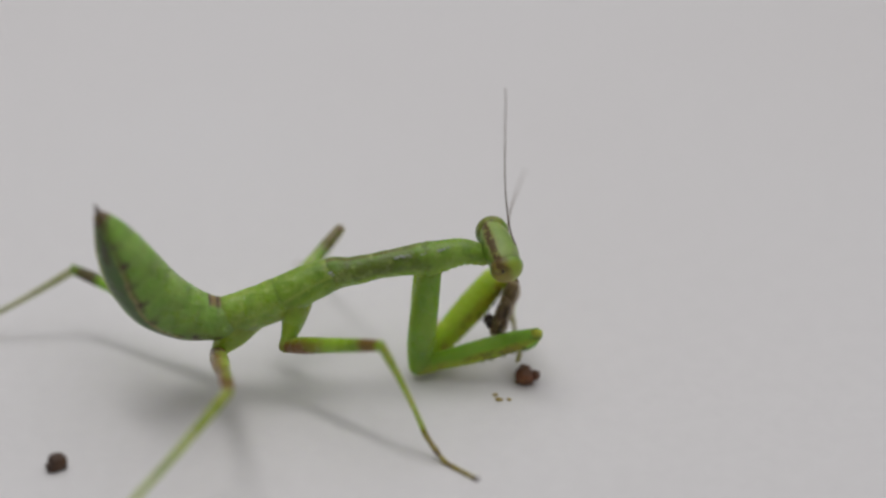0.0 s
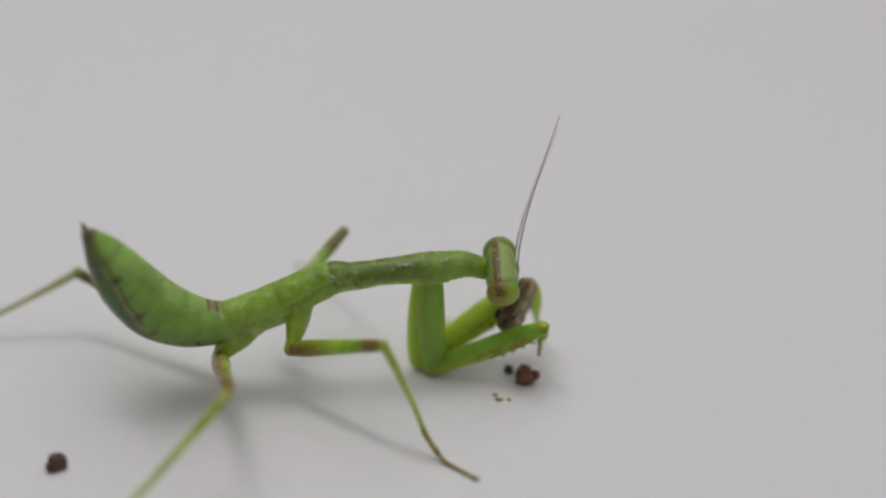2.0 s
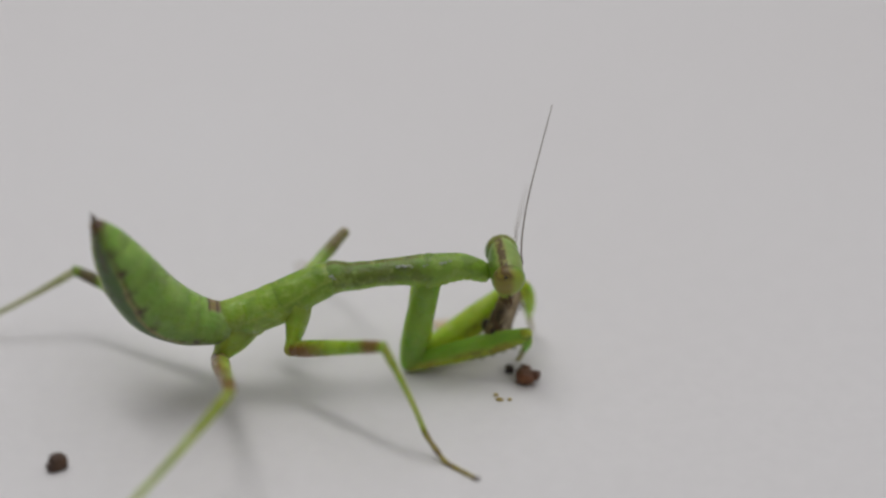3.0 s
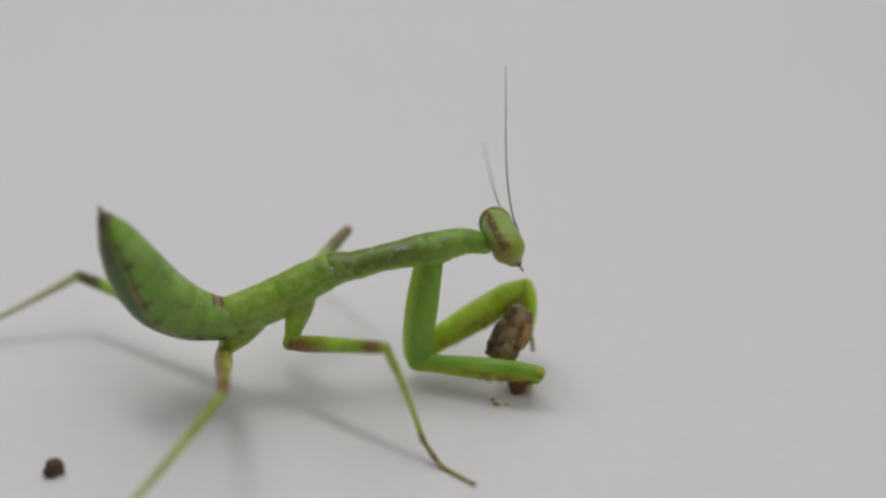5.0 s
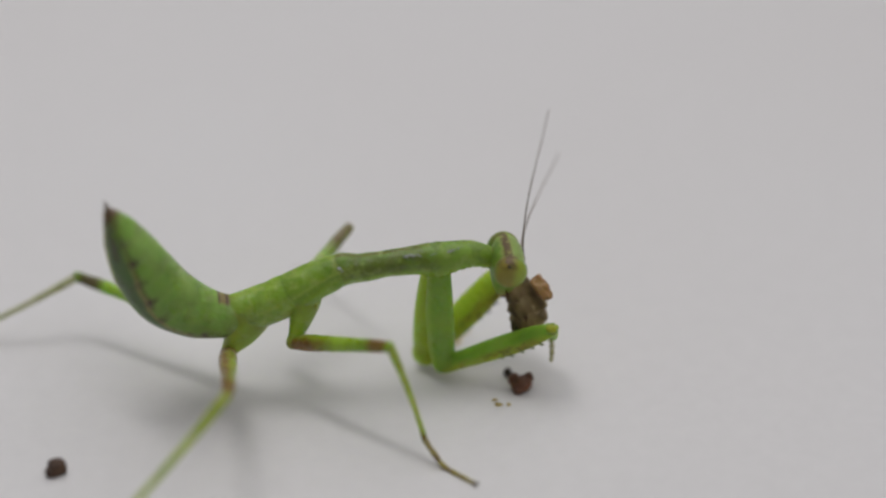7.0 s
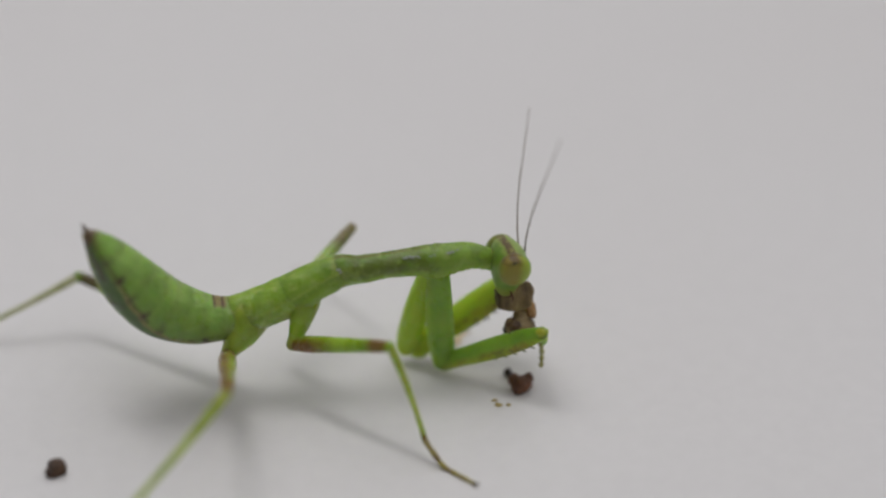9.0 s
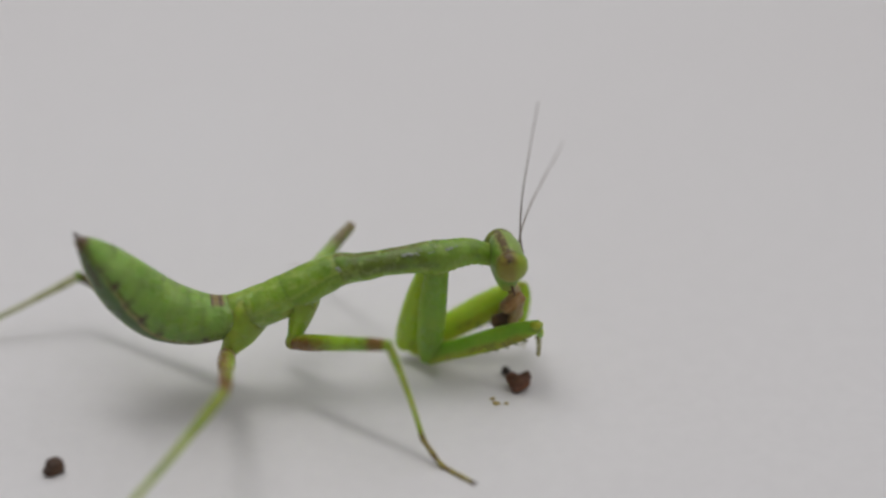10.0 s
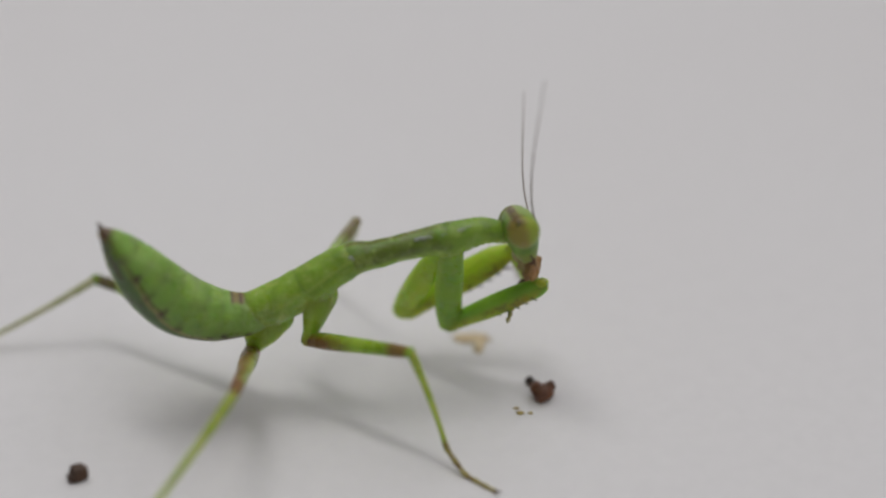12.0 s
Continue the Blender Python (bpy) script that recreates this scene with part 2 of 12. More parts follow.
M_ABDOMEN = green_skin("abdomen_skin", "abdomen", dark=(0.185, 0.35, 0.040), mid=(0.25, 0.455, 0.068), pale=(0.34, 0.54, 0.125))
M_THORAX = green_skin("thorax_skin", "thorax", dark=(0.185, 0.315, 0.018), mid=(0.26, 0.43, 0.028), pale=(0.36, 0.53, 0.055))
M_PRO = green_skin("prothorax_skin", "prothorax", dark=(0.125, 0.225, 0.015), mid=(0.20, 0.34, 0.026), pale=(0.30, 0.45, 0.05), rough=0.30)
M_FEMUR = green_skin("leg_skin", "femur", dark=(0.19, 0.28, 0.015), mid=(0.275, 0.40, 0.022), pale=(0.34, 0.47, 0.035))
M_HIND = green_skin("near_hind_skin", "hind", mid=(0.272, 0.418, 0.028))
# paler copy of the leg skin: the far leg's washed-out look put into the colour
M_FAR_MID_PALED = green_skin("far_mid_paled", "far_mid", dark=(0.25, 0.36, 0.07), mid=(0.34, 0.46, 0.11), pale=(0.44, 0.54, 0.18))
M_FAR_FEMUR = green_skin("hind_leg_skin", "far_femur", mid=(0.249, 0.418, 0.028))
M_TIBIA = green_skin("shin_skin", "tibia", dark=(0.25, 0.28, 0.025), mid=(0.335, 0.375, 0.045), pale=(0.43, 0.46, 0.10))
# shin skin lightened for the far legs, their blurred paleness painted in
M_TIBIA_PALED = green_skin("far_shin_paled", "", dark=(0.37, 0.37, 0.18), mid=(0.45, 0.46, 0.25), pale=(0.53, 0.53, 0.33), glow=0.15)
M_RAPTOR = green_skin("raptor_skin", "raptor", dark=(0.18, 0.345, 0.022), mid=(0.23, 0.41, 0.030), pale=(0.28, 0.47, 0.045), rough=0.5)
M_RAPTOR_COXA = green_skin("raptor_coxa_skin", "raptor_coxa", dark=(0.19, 0.36, 0.022), mid=(0.25, 0.435, 0.028), pale=(0.32, 0.51, 0.045), rough=0.45)
M_COXA = green_skin("coxa_skin", "coxa", dark=(0.23, 0.35, 0.018), mid=(0.32, 0.47, 0.03), pale=(0.43, 0.57, 0.06))
M_TARSUS = mottled("tarsus_skin", [(0.17, 0.11, 0.03), (0.35, 0.30, 0.08), (0.46, 0.42, 0.15)], 1.6)
M_FORE_TARSUS = mottled("fore_tarsus_skin", [(0.20, 0.16, 0.05), (0.42, 0.40, 0.15), (0.52, 0.50, 0.26)], 2.0)
M_TOOTH = mottled("tooth_horn", [(0.12, 0.12, 0.025), (0.20, 0.22, 0.04)], 3.0, 0.4)
M_SPINE = mottled("spine_horn", [(0.04, 0.02, 0.01), (0.14, 0.09, 0.03)], 3.0, 0.4)
M_ANTENNA = mottled("antenna_horn", [(0.11, 0.08, 0.05), (0.21, 0.165, 0.11)], 2.0)
M_MOUTH = mottled("mouth_horn", [(0.03, 0.012, 0.008), (0.12, 0.05, 0.02), (0.22, 0.16, 0.06)], 2.5, 0.4)
M_PUPIL = mottled("pupil_black", [(0.008, 0.005, 0.004), (0.02, 0.01, 0.008)], 3.0, 0.3)
M_PREY = mottled("prey_shell", [(0.035, 0.022, 0.008), (0.20, 0.138, 0.055), (0.36, 0.265, 0.125), (0.56, 0.46, 0.28)], 1.5, 0.42, 0.14, 0.2, (0.3, 1, 1))
M_PREY_ORANGE = mottled("prey_flesh", [(0.13, 0.060, 0.020), (0.38, 0.21, 0.075), (0.56, 0.38, 0.18)], 1.3, 0.33, 0.12, 0.3, (0.4, 1, 1))
M_PREY_PALE = mottled("prey_pale", [(0.24, 0.15, 0.06), (0.46, 0.35, 0.18), (0.60, 0.52, 0.34)], 1.4, 0.45, 0.08)
M_PREY_GUT = mottled("prey_gut", [(0.03, 0.012, 0.006), (0.10, 0.05, 0.02), (0.22, 0.13, 0.05)], 1.2, 0.35, 0.1, 0.2)
M_PREY_DARK = mottled("prey_dark", [(0.008, 0.006, 0.006), (0.03, 0.016, 0.01), (0.07, 0.03, 0.015)], 1.6, 0.35, 0.1)
M_DROPPING = mottled("pellet_skin", [(0.022, 0.011, 0.006), (0.075, 0.036, 0.017), (0.18, 0.095, 0.04)], 1.1, 0.55, 0.12)
M_PELLET = mottled("red_brown_shell", [(0.045, 0.017, 0.008), (0.145, 0.052, 0.019), (0.29, 0.125, 0.042)], 0.9, 0.45, 0.12)
M_BITS = mottled("bits_skin", [(0.26, 0.18, 0.04), (0.48, 0.38, 0.12), (0.62, 0.55, 0.30)], 2.2, 0.6)
M_PALE = mottled("pale_bits_skin", [(0.54, 0.40, 0.20), (0.66, 0.53, 0.32), (0.74, 0.65, 0.48)], 0.7, 0.7)


def head_skin(name, eye, far=False):
    """Green head with a broken brown stripe over the crown, and brown round the pupils of the eyes."""
    m, nt, b = material(name, 0.42)
    big, fine = noise_out(nt, 0.8, 3.0), noise_out(nt, 4.0, 4.0)
    colour = ramp(nt, big, [(0.3, (0.125, 0.230, 0.030)), (0.52, (0.190, 0.325, 0.040)), (0.75, (0.300, 0.440, 0.085))])
    c = nt.nodes.new("ShaderNodeTexCoord")
    s = nt.nodes.new("ShaderNodeSeparateXYZ")
    nt.links.new(c.outputs["Object"], s.inputs["Vector"])
    x, y, z = (calc(nt, "MULTIPLY", s.outputs[a], 1000.0) for a in "XYZ")
    wob = calc(nt, "MULTIPLY", calc(nt, "SUBTRACT", noise_out(nt, 2.2), 0.5), 0.35)
    xx = calc(nt, "ADD", x, wob)
    if eye:
        outer = 0.0 if far else band(nt, calc(nt, "ABSOLUTE", y), 0.30, 9, 0.35)
        colour = mix(nt, calc(nt, "MULTIPLY", outer, 0.7), colour, (0.370, 0.400, 0.045))
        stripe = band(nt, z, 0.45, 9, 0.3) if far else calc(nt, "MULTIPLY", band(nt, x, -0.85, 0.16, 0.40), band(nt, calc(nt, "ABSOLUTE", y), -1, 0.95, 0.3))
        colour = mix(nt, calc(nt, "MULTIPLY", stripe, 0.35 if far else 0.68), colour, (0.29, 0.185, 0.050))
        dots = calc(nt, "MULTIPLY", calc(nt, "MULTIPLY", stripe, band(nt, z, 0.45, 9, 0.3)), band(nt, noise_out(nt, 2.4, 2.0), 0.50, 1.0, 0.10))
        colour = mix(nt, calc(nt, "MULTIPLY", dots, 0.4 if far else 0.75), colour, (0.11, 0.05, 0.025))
    else:
        stripe = calc(nt, "MULTIPLY", band(nt, xx, -0.42, 0.0, 0.1), band(nt, z, 0.05, 9, 0.2))
        cream = calc(nt, "MULTIPLY", band(nt, xx, -0.56, 0.14, 0.1), band(nt, z, 0.05, 9, 0.2))
        colour = mix(nt, calc(nt, "MULTIPLY", cream, 0.4), colour, (0.44, 0.48, 0.16))
        colour = mix(nt, calc(nt, "MULTIPLY", stripe, 0.5), colour, (0.30, 0.19, 0.08))
        dots = calc(nt, "MULTIPLY", stripe, band(nt, noise_out(nt, 2.4, 2.0), 0.47, 1.0, 0.08))
        colour = mix(nt, calc(nt, "MULTIPLY", dots, 0.8), colour, (0.10, 0.05, 0.03))
        front = calc(nt, "MULTIPLY", band(nt, xx, 0.06, 9, 0.2), band(nt, z, -0.9, 9, 0.5))
        colour = mix(nt, calc(nt, "MULTIPLY", front, 0.4), colour, (0.40, 0.47, 0.18))
        colour = mix(nt, calc(nt, "MULTIPLY", band(nt, z, -9, -1.75, 0.4), 0.6), colour, (0.32, 0.30, 0.05))
    nt.links.new(colour, b.inputs["Base Color"])
    flesh(b)
    relief(nt, b, fine, 0.02, 0.4)
    return m


def milky_glint():
    m, nt, b = material("whitened_glint", 0.12)
    # milky base colour, so that the highlight's white is painted in
    b.inputs["Base Color"].default_value = (0.90, 0.92, 0.86, 1)
    b.inputs["Transmission Weight"].default_value = 0.6
    b.inputs["IOR"].default_value = 1.36
    relief(nt, b, noise_out(nt, 4.0, 3.0), 0.02, 0.4)
    return m


M_GLINT = milky_glint()
M_HEAD = head_skin("head_skin", False)
M_EYE = head_skin("compound_eye", True)
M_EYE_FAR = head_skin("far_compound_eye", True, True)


def paper_white():
    m, nt, b = material("white_board", 0.55)
    c1 = ramp(nt, noise_out(nt, 0.012, 3.0), [(0.3, (0.775, 0.765, 0.765)), (0.7, (0.80, 0.80, 0.805))])
    c2 = ramp(nt, noise_out(nt, 0.9, 4.0), [(0.3, (0.97, 0.97, 0.97)), (0.7, (1, 1, 1))])
    mul = nt.nodes.new("ShaderNodeMix")
    mul.data_type, mul.blend_type = "RGBA", "MULTIPLY"
    mul.inputs[0].default_value = 1.0
    nt.links.new(c1, mul.inputs[6])
    nt.links.new(c2, mul.inputs[7])
    nt.links.new(mul.outputs[2], b.inputs["Base Color"])
    relief(nt, b, noise_out(nt, 6.0, 4.0), 0.01, 0.3)
    return m


M_BOARD = paper_white()


def plaster(name, tone):
    m, nt, b = material(name, 0.8)
    nt.links.new(ramp(nt, noise_out(nt, 0.004, 4.0), [(0.3, tuple(v * 0.95 for v in tone)), (0.7, tone)]), b.inputs["Base Color"])
    return m


M_WALL, M_FLOOR = plaster("wall_paint", (0.74, 0.74, 0.73)), plaster("floor_paint", (0.42, 0.39, 0.36))


# ---- mesh helpers ----
def finish(name, bm, mat, parent=None, label="", smooth=True):
    data = bpy.data.meshes.new(name)
    bmesh.ops.recalc_face_normals(bm, faces=bm.faces)
    for f in bm.faces:
        f.smooth = smooth
    bm.to_mesh(data)
    bm.free()
    data.materials.append(mat)
    ob = new(name, data)
    if parent is not None:
        ob.parent = parent
    if label:
        tagged(ob, label)
    return ob


def part(name, bm, mat, parent, label="", at=None):
    ob = finish(name, bm, mat, parent, label)
    if at is not None:
        ob.matrix_basis = at
    return ob


def glide(keys, steps):
    """Smooth values through the keys (Catmull-Rom)."""
    pts = [np.array(q, float) for q in keys]
    pts = [2 * pts[0] - pts[1], *pts, 2 * pts[-1] - pts[-2]]
    out = []
    for a, b, c, d in zip(pts, pts[1:], pts[2:], pts[3:]):
        for s in range(steps):
            t = s / steps
            out.append(0.5 * (2 * b + (c - a) * t + (2 * a - 5 * b + 4 * c - d) * t * t + (3 * b - a - 3 * c + d) * t ** 3))
    out.append(pts[-2])
    return out


def loft(keys, steps=5, sides=16, bm=None, wave=None):
    """A body along keys (x, y, z, half width in y, half height), in mm, closed and rounded at both ends."""
    bm = bm or bmesh.new()
    rings = glide(keys, steps)
    uv = bm.loops.layers.uv.verify()
    n = len(rings)
    arc = np.cumsum([0.0] + [float(np.linalg.norm(q[:3] - p[:3])) for p, q in zip(rings, rings[1:])])
    arc = arc / arc[-1]
    made = []
    for i, r in enumerate(rings):
        a, b = rings[max(0, i - 1)], rings[min(n - 1, i + 1)]
        t = Vector(b[:3] - a[:3]).normalized()
        side = Vector((0, 1, 0))
        side = (side - side.dot(t) * t).normalized()
        up = side.cross(t).normalized() * -1
        if abs(t.x) > 0.3 and up.z < 0:
            up = -up
        ring = []
        for k in range(sides):
            ang = 2 * math.pi * k / sides
            g = 1.0 + (wave(arc[i], ang) if wave else 0.0)
            p = Vector(r[:3]) + side * (max(r[3], 0.004) * g * math.cos(ang)) + up * (max(r[4], 0.004) * g * math.sin(ang))
            v = bm.verts.new(p * MM)
            ring.append(v)
        made.append(ring)

    def face(vs, us):
        f = bm.faces.new(vs)
        for l, (u, w) in zip(f.loops, us):
            l[uv].uv = (u, w)
    for i in range(n - 1):
        for k in range(sides):
            k2 = (k + 1) % sides
            u0, u1 = arc[i], arc[i + 1]
            face((made[i][k], made[i][k2], made[i + 1][k2], made[i + 1][k]),
                 ((u0, k / sides), (u0, (k + 1) / sides), (u1, (k + 1) / sides), (u1, k / sides)))
    for ring, u, r, s in ((made[0], 0, rings[0], -1), (made[-1], 1, rings[-1], 1)):
        a, b = (rings[0], rings[1]) if s < 0 else (rings[-2], rings[-1])
        t = Vector(b[:3] - a[:3]).normalized()
        tip = bm.verts.new((Vector(r[:3]) + t * s * 0.5 * min(r[3], r[4])) * MM)
        for k in range(sides):
            face((ring[k], ring[(k + 1) % sides], tip), ((u, k / sides), (u, (k + 1) / sides), (u, (k + 0.5) / sides)))
    return bm


def limb(length, radii, bend=0.0, flat=1.0, steps=4, sides=12, wave=None, cap=0.0):
    """A limb along +x: radii at even steps, bowed upwards by bend, its depth flat times its height."""
    n = len(radii) - 1
    a, z = radii[0], radii[-1]
    keys = [(-a * cap * s, 0, 0, a * flat * g, a * g) for s, g in ((1.0, 0.12), (0.86, 0.5), (0.5, 0.86))] if cap else []
    for i, r in enumerate(radii):
        u = i / n
        keys.append((length * u, 0, bend * 4 * u * (1 - u), r * flat, r))
    if cap:
        keys += [(length + z * cap * s, 0, 0, z * flat * g, z * g) for s, g in ((0.5, 0.86), (0.86, 0.5), (1.0, 0.12))]
    return loft(keys, steps, sides, wave=wave)


def blob(radii, lumps, seed, cuts=3, bm=None, at=(0, 0, 0), sharp=1.0, boxy=0.0):
    """A knobbly lump in mm."""
    b2 = bmesh.new()
    bmesh.ops.create_icosphere(b2, subdivisions=cuts, radius=1.0)
    off = Vector((seed * 7.3, seed * 3.1, seed * 5.7))
    for v in b2.verts:
        d = v.co.normalized()
        g = 1 + lumps * noise.noise(d * 1.6 * sharp + off) + lumps * 0.55 * noise.noise(d * 4.0 * sharp + off)
        g *= 1 + boxy * (1 / max(abs(d.x), abs(d.y), abs(d.z)) - 1)
        v.co = Vector((d.x * radii[0], d.y * radii[1], d.z * radii[2])) * g * MM + Vector(at) * MM
    if bm is None:
        return b2
    verts = {v: bm.verts.new(v.co) for v in b2.verts}
    for f in b2.faces:
        bm.faces.new([verts[v] for v in f.verts])
    b2.free()
    return bm


def box_bm(sx, sy, sz, at=(0, 0, 0), bevel=0.0):
    bm = bmesh.new()
    bmesh.ops.create_cube(bm, size=1.0)
    for v in bm.verts:
        v.co = Vector((v.co.x * sx, v.co.y * sy, v.co.z * sz)) + Vector(at)
    if bevel:
        bmesh.ops.bevel(bm, geom=bm.edges[:], offset=bevel, segments=3, affect="EDGES", profile=0.6)
    return bm


# ---- the room and the white table ----
def room():
    for name, size, at in (("wall_north", (4.2, 0.1, 2.6), (0, 2.05, 0.55)), ("wall_south", (4.2, 0.1, 2.6), (0, -2.05, 0.55)),
                           ("wall_east", (0.1, 4.0, 2.6), (2.05, 0, 0.55)), ("wall_west", (0.1, 4.0, 2.6), (-2.05, 0, 0.55))):
        tagged(finish(name, box_bm(*size, at), M_WALL, smooth=False), "plain off-white painted wall of the room", "wall", kind="structure")
    tagged(finish("ceiling", box_bm(4.2, 4.2, 0.1, (0, 0, 1.90)), M_WALL, smooth=False), "plain off-white painted ceiling", "ceiling", kind="structure")
    tagged(finish("floor", box_bm(4.2, 4.2, 0.1, (0, 0, -0.80)), M_FLOOR, smooth=False), "plain grey-brown floor under the table", "floor", kind="structure")


def white_table():
    t = tagged(new("table"), "matt white table with a plain smooth top", "table")
    t.matrix_basis = pose(0, 0.1, -0.75)
    part("tabletop", box_bm(1.5, 1.0, 0.03, (0, 0, 0.735), 0.003), M_BOARD, t)
    for x in (-0.68, 0.68):
        for y in (-0.43, 0.43):
            part("leg", box_bm(0.05, 0.05, 0.72, (x, y, 0.36), 0.003), M_BOARD, t)


room()
white_table()

# ---- the mantis ----
P = {}
mantis = tagged(new("praying_mantis"), "young bright green praying mantis eating a brown insect", "mantis")


def back_plate(rings_at, arc, u0, u1):
    """One plate over the abdomen's back and sides, lifting a little at its rear edge."""
    bm = bmesh.new()
    uv = bm.loops.layers.uv.verify()
    rows, around = 7, 26
    grid, marks = [], {}

    def ring(u, lift):
        i = min(len(arc) - 2, max(0, int(np.searchsorted(arc, u)) - 1))
        f = (u - arc[i]) / (arc[i + 1] - arc[i])
        c = rings_at[i] * (1 - f) + rings_at[i + 1] * f
        t = Vector(rings_at[i + 1][:3] - rings_at[i][:3]).normalized()
        side = Vector((0, 1, 0))
        up = side.cross(t).normalized() * -1
        if up.z < 0:
            up = -up
        out = []
        for k in range(around + 1):
            ang = math.radians(-42 + 264 * k / around)
            fade = min(1.0, 6 * min(k, around - k) / around)
            r = c[3] * (1.004 + lift * fade) + 0.004
            v = bm.verts.new((Vector(c[:3]) + side * r * math.cos(ang) + up * r * math.sin(ang)) * MM)
            marks[v] = (u, (ang / (2 * math.pi)) % 1.0 if ang >= 0 else ang / (2 * math.pi))
            out.append(v)
        return out
    for q in range(rows):
        f = q / (rows - 1)
        grid.append(ring(u0 + (u1 - u0) * f, 0.0016 * (1 - f) ** 2 - 0.0012 * f))
    for a, b in zip(grid, grid[1:]):
        for k in range(around):
            face = bm.faces.new((a[k], a[k + 1], b[k + 1], b[k]))
            for l in face.loops:
                l[uv].uv = marks[l.vert]
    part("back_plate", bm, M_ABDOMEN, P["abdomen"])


def glint_beads():
    """Whitened beads that imitate the highlights on the wet prothorax."""
    for x, y, z, s in ((3.50, -0.46, 1.13, 0.13), (3.72, -0.44, 1.19, 0.10), (3.88, -0.48, 1.16, 0.12), (4.12, -0.46, 1.21, 0.09), (4.25, -0.52, 1.17, 0.08),
                       (4.85, -0.58, 1.27, 0.07), (5.05, -0.54, 1.32, 0.05), (5.80, -0.50, 1.40, 0.12), (6.02, -0.48, 1.46, 0.10), (6.30, -0.42, 1.52, 0.07), (-0.10, -0.70, 0.63, 0.10), (0.03, -0.76, 0.52, 0.07)):
        part("glint_bead", blob((s * 1.15, s * 0.65, s * 0.5), 0.25, x, 3), M_GLINT, P["prothorax"], "milky bead standing for a wet glint", mm(x, y, z, 40, -10, 0))


def body():
    def rings(u, ang):
        # shallow grooves between the abdomen's plates
        q = (u * 9.2) % 1.0
        lumps = 0.018 * noise.noise(Vector((u * 7, math.cos(ang) * 1.5, math.sin(ang) * 1.5)))
        return lumps - 0.0025 * max(0.0, 1 - abs(q - 0.5) / 0.2) * (0.4 + 0.6 * max(0, math.sin(ang))) if 0.06 < u < 0.93 else 0.0
    keys = [(-6.06, 7.18, 0.16), (-5.89, 6.85, 0.46), (-5.45, 5.79, 0.99), (-4.95, 4.53, 1.38), (-4.28, 3.09, 1.62), (-3.27, 1.60, 1.68), (-1.88, 0.57, 1.50), (-0.57, 0.10, 1.25), (0.35, 0.02, 1.11), (1.05, 0.12, 0.80)]
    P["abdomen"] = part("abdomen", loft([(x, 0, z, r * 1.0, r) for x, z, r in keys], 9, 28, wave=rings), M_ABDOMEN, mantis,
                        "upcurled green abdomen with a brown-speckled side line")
    rings_at = glide([(x, 0, z, r, r) for x, z, r in keys], 12)
    arc = np.cumsum([0.0] + [float(np.linalg.norm(q[:3] - p[:3])) for p, q in zip(rings_at, rings_at[1:])])
    arc = arc / arc[-1]
    for n in range(8):
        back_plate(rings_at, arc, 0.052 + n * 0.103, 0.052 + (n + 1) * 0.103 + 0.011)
    for y in (-0.16, 0.16):
        part("cercus", loft([(-5.86, y, 6.75, 0.11, 0.13), (-6.03, y * 1.3, 7.15, 0.11, 0.12), (-6.17, y * 1.7, 7.42, 0.06, 0.07), (-6.25, y * 1.9, 7.58, 0.015, 0.015)], 4, 8),
             M_SPINE, P["abdomen"], "short pointed brown tail feeler")
    part("tail_plate", loft([(-6.02, 0, 6.35, 0.26, 0.16), (-6.18, 0, 6.72, 0.22, 0.12), (-6.27, 0, 6.95, 0.12, 0.08), (-6.31, 0, 7.08, 0.03, 0.03)], 4, 10), M_TARSUS, P["abdomen"], "blunt pale brown tail plate")
    keys = [(-0.62, -0.02, 0.80), (-0.02, 0.07, 1.03), (0.62, 0.20, 1.12), (1.39, 0.41, 1.14), (2.93, 0.92, 1.20), (4.48, 1.76, 1.11), (5.71, 2.37, 0.96), (6.25, 2.47, 0.88), (6.75, 2.54, 0.60)]

    def plates(u, ang):
        # a step between the two rings, a raised seam along each side, uneven swellings
        g = -0.022 * max(0.0, 1 - abs(u - 0.54) / 0.03) + 0.035 * max(0.0, 1 - abs(u - 0.46) / 0.07) * max(0, math.sin(ang))
        seam = min(abs(math.degrees(ang) - a) for a in (188, 352))
        if 0.16 < u < 0.92:
            g += 0.05 * math.exp(-(seam / 8.0) ** 2) * (0.3 if abs(u - 0.54) < 0.04 else 1.0)
        g += 0.03 * noise.noise(Vector((u * 9, math.cos(ang) * 2, math.sin(ang) * 2)))
        return g + 0.03 * math.sin(u * 21 + ang * 2) * (1 if math.sin(ang) < 0.3 else 0.3)
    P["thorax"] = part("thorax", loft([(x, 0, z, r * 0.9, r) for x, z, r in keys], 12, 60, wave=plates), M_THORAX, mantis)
    keys = [(-0.85, -0.26, 0.58), (-0.38, -0.08, 0.83), (0.10, 0.10, 0.92), (0.46, 0.14, 0.87), (1.22, 0.17, 0.80), (2.75, 0.42, 0.75), (4.28, 0.59, 0.84), (5.20, 0.57, 0.99), (6.12, 0.74, 0.87), (7.04, 0.87, 0.76), (7.71, 0.74, 0.66), (8.24, 0.56, 0.58), (8.58, 0.42, 0.49)]

    def saddle(u, ang):
        g = -0.07 * max(0.0, 1 - abs(u - 0.62) / 0.022) + (0.03 if 0.55 < u <= 0.62 and math.sin(ang) > 0.5 else 0.0)
        if math.sin(ang) < -0.2 and u > 0.55:
            g += 0.035 * math.sin(u * 130)
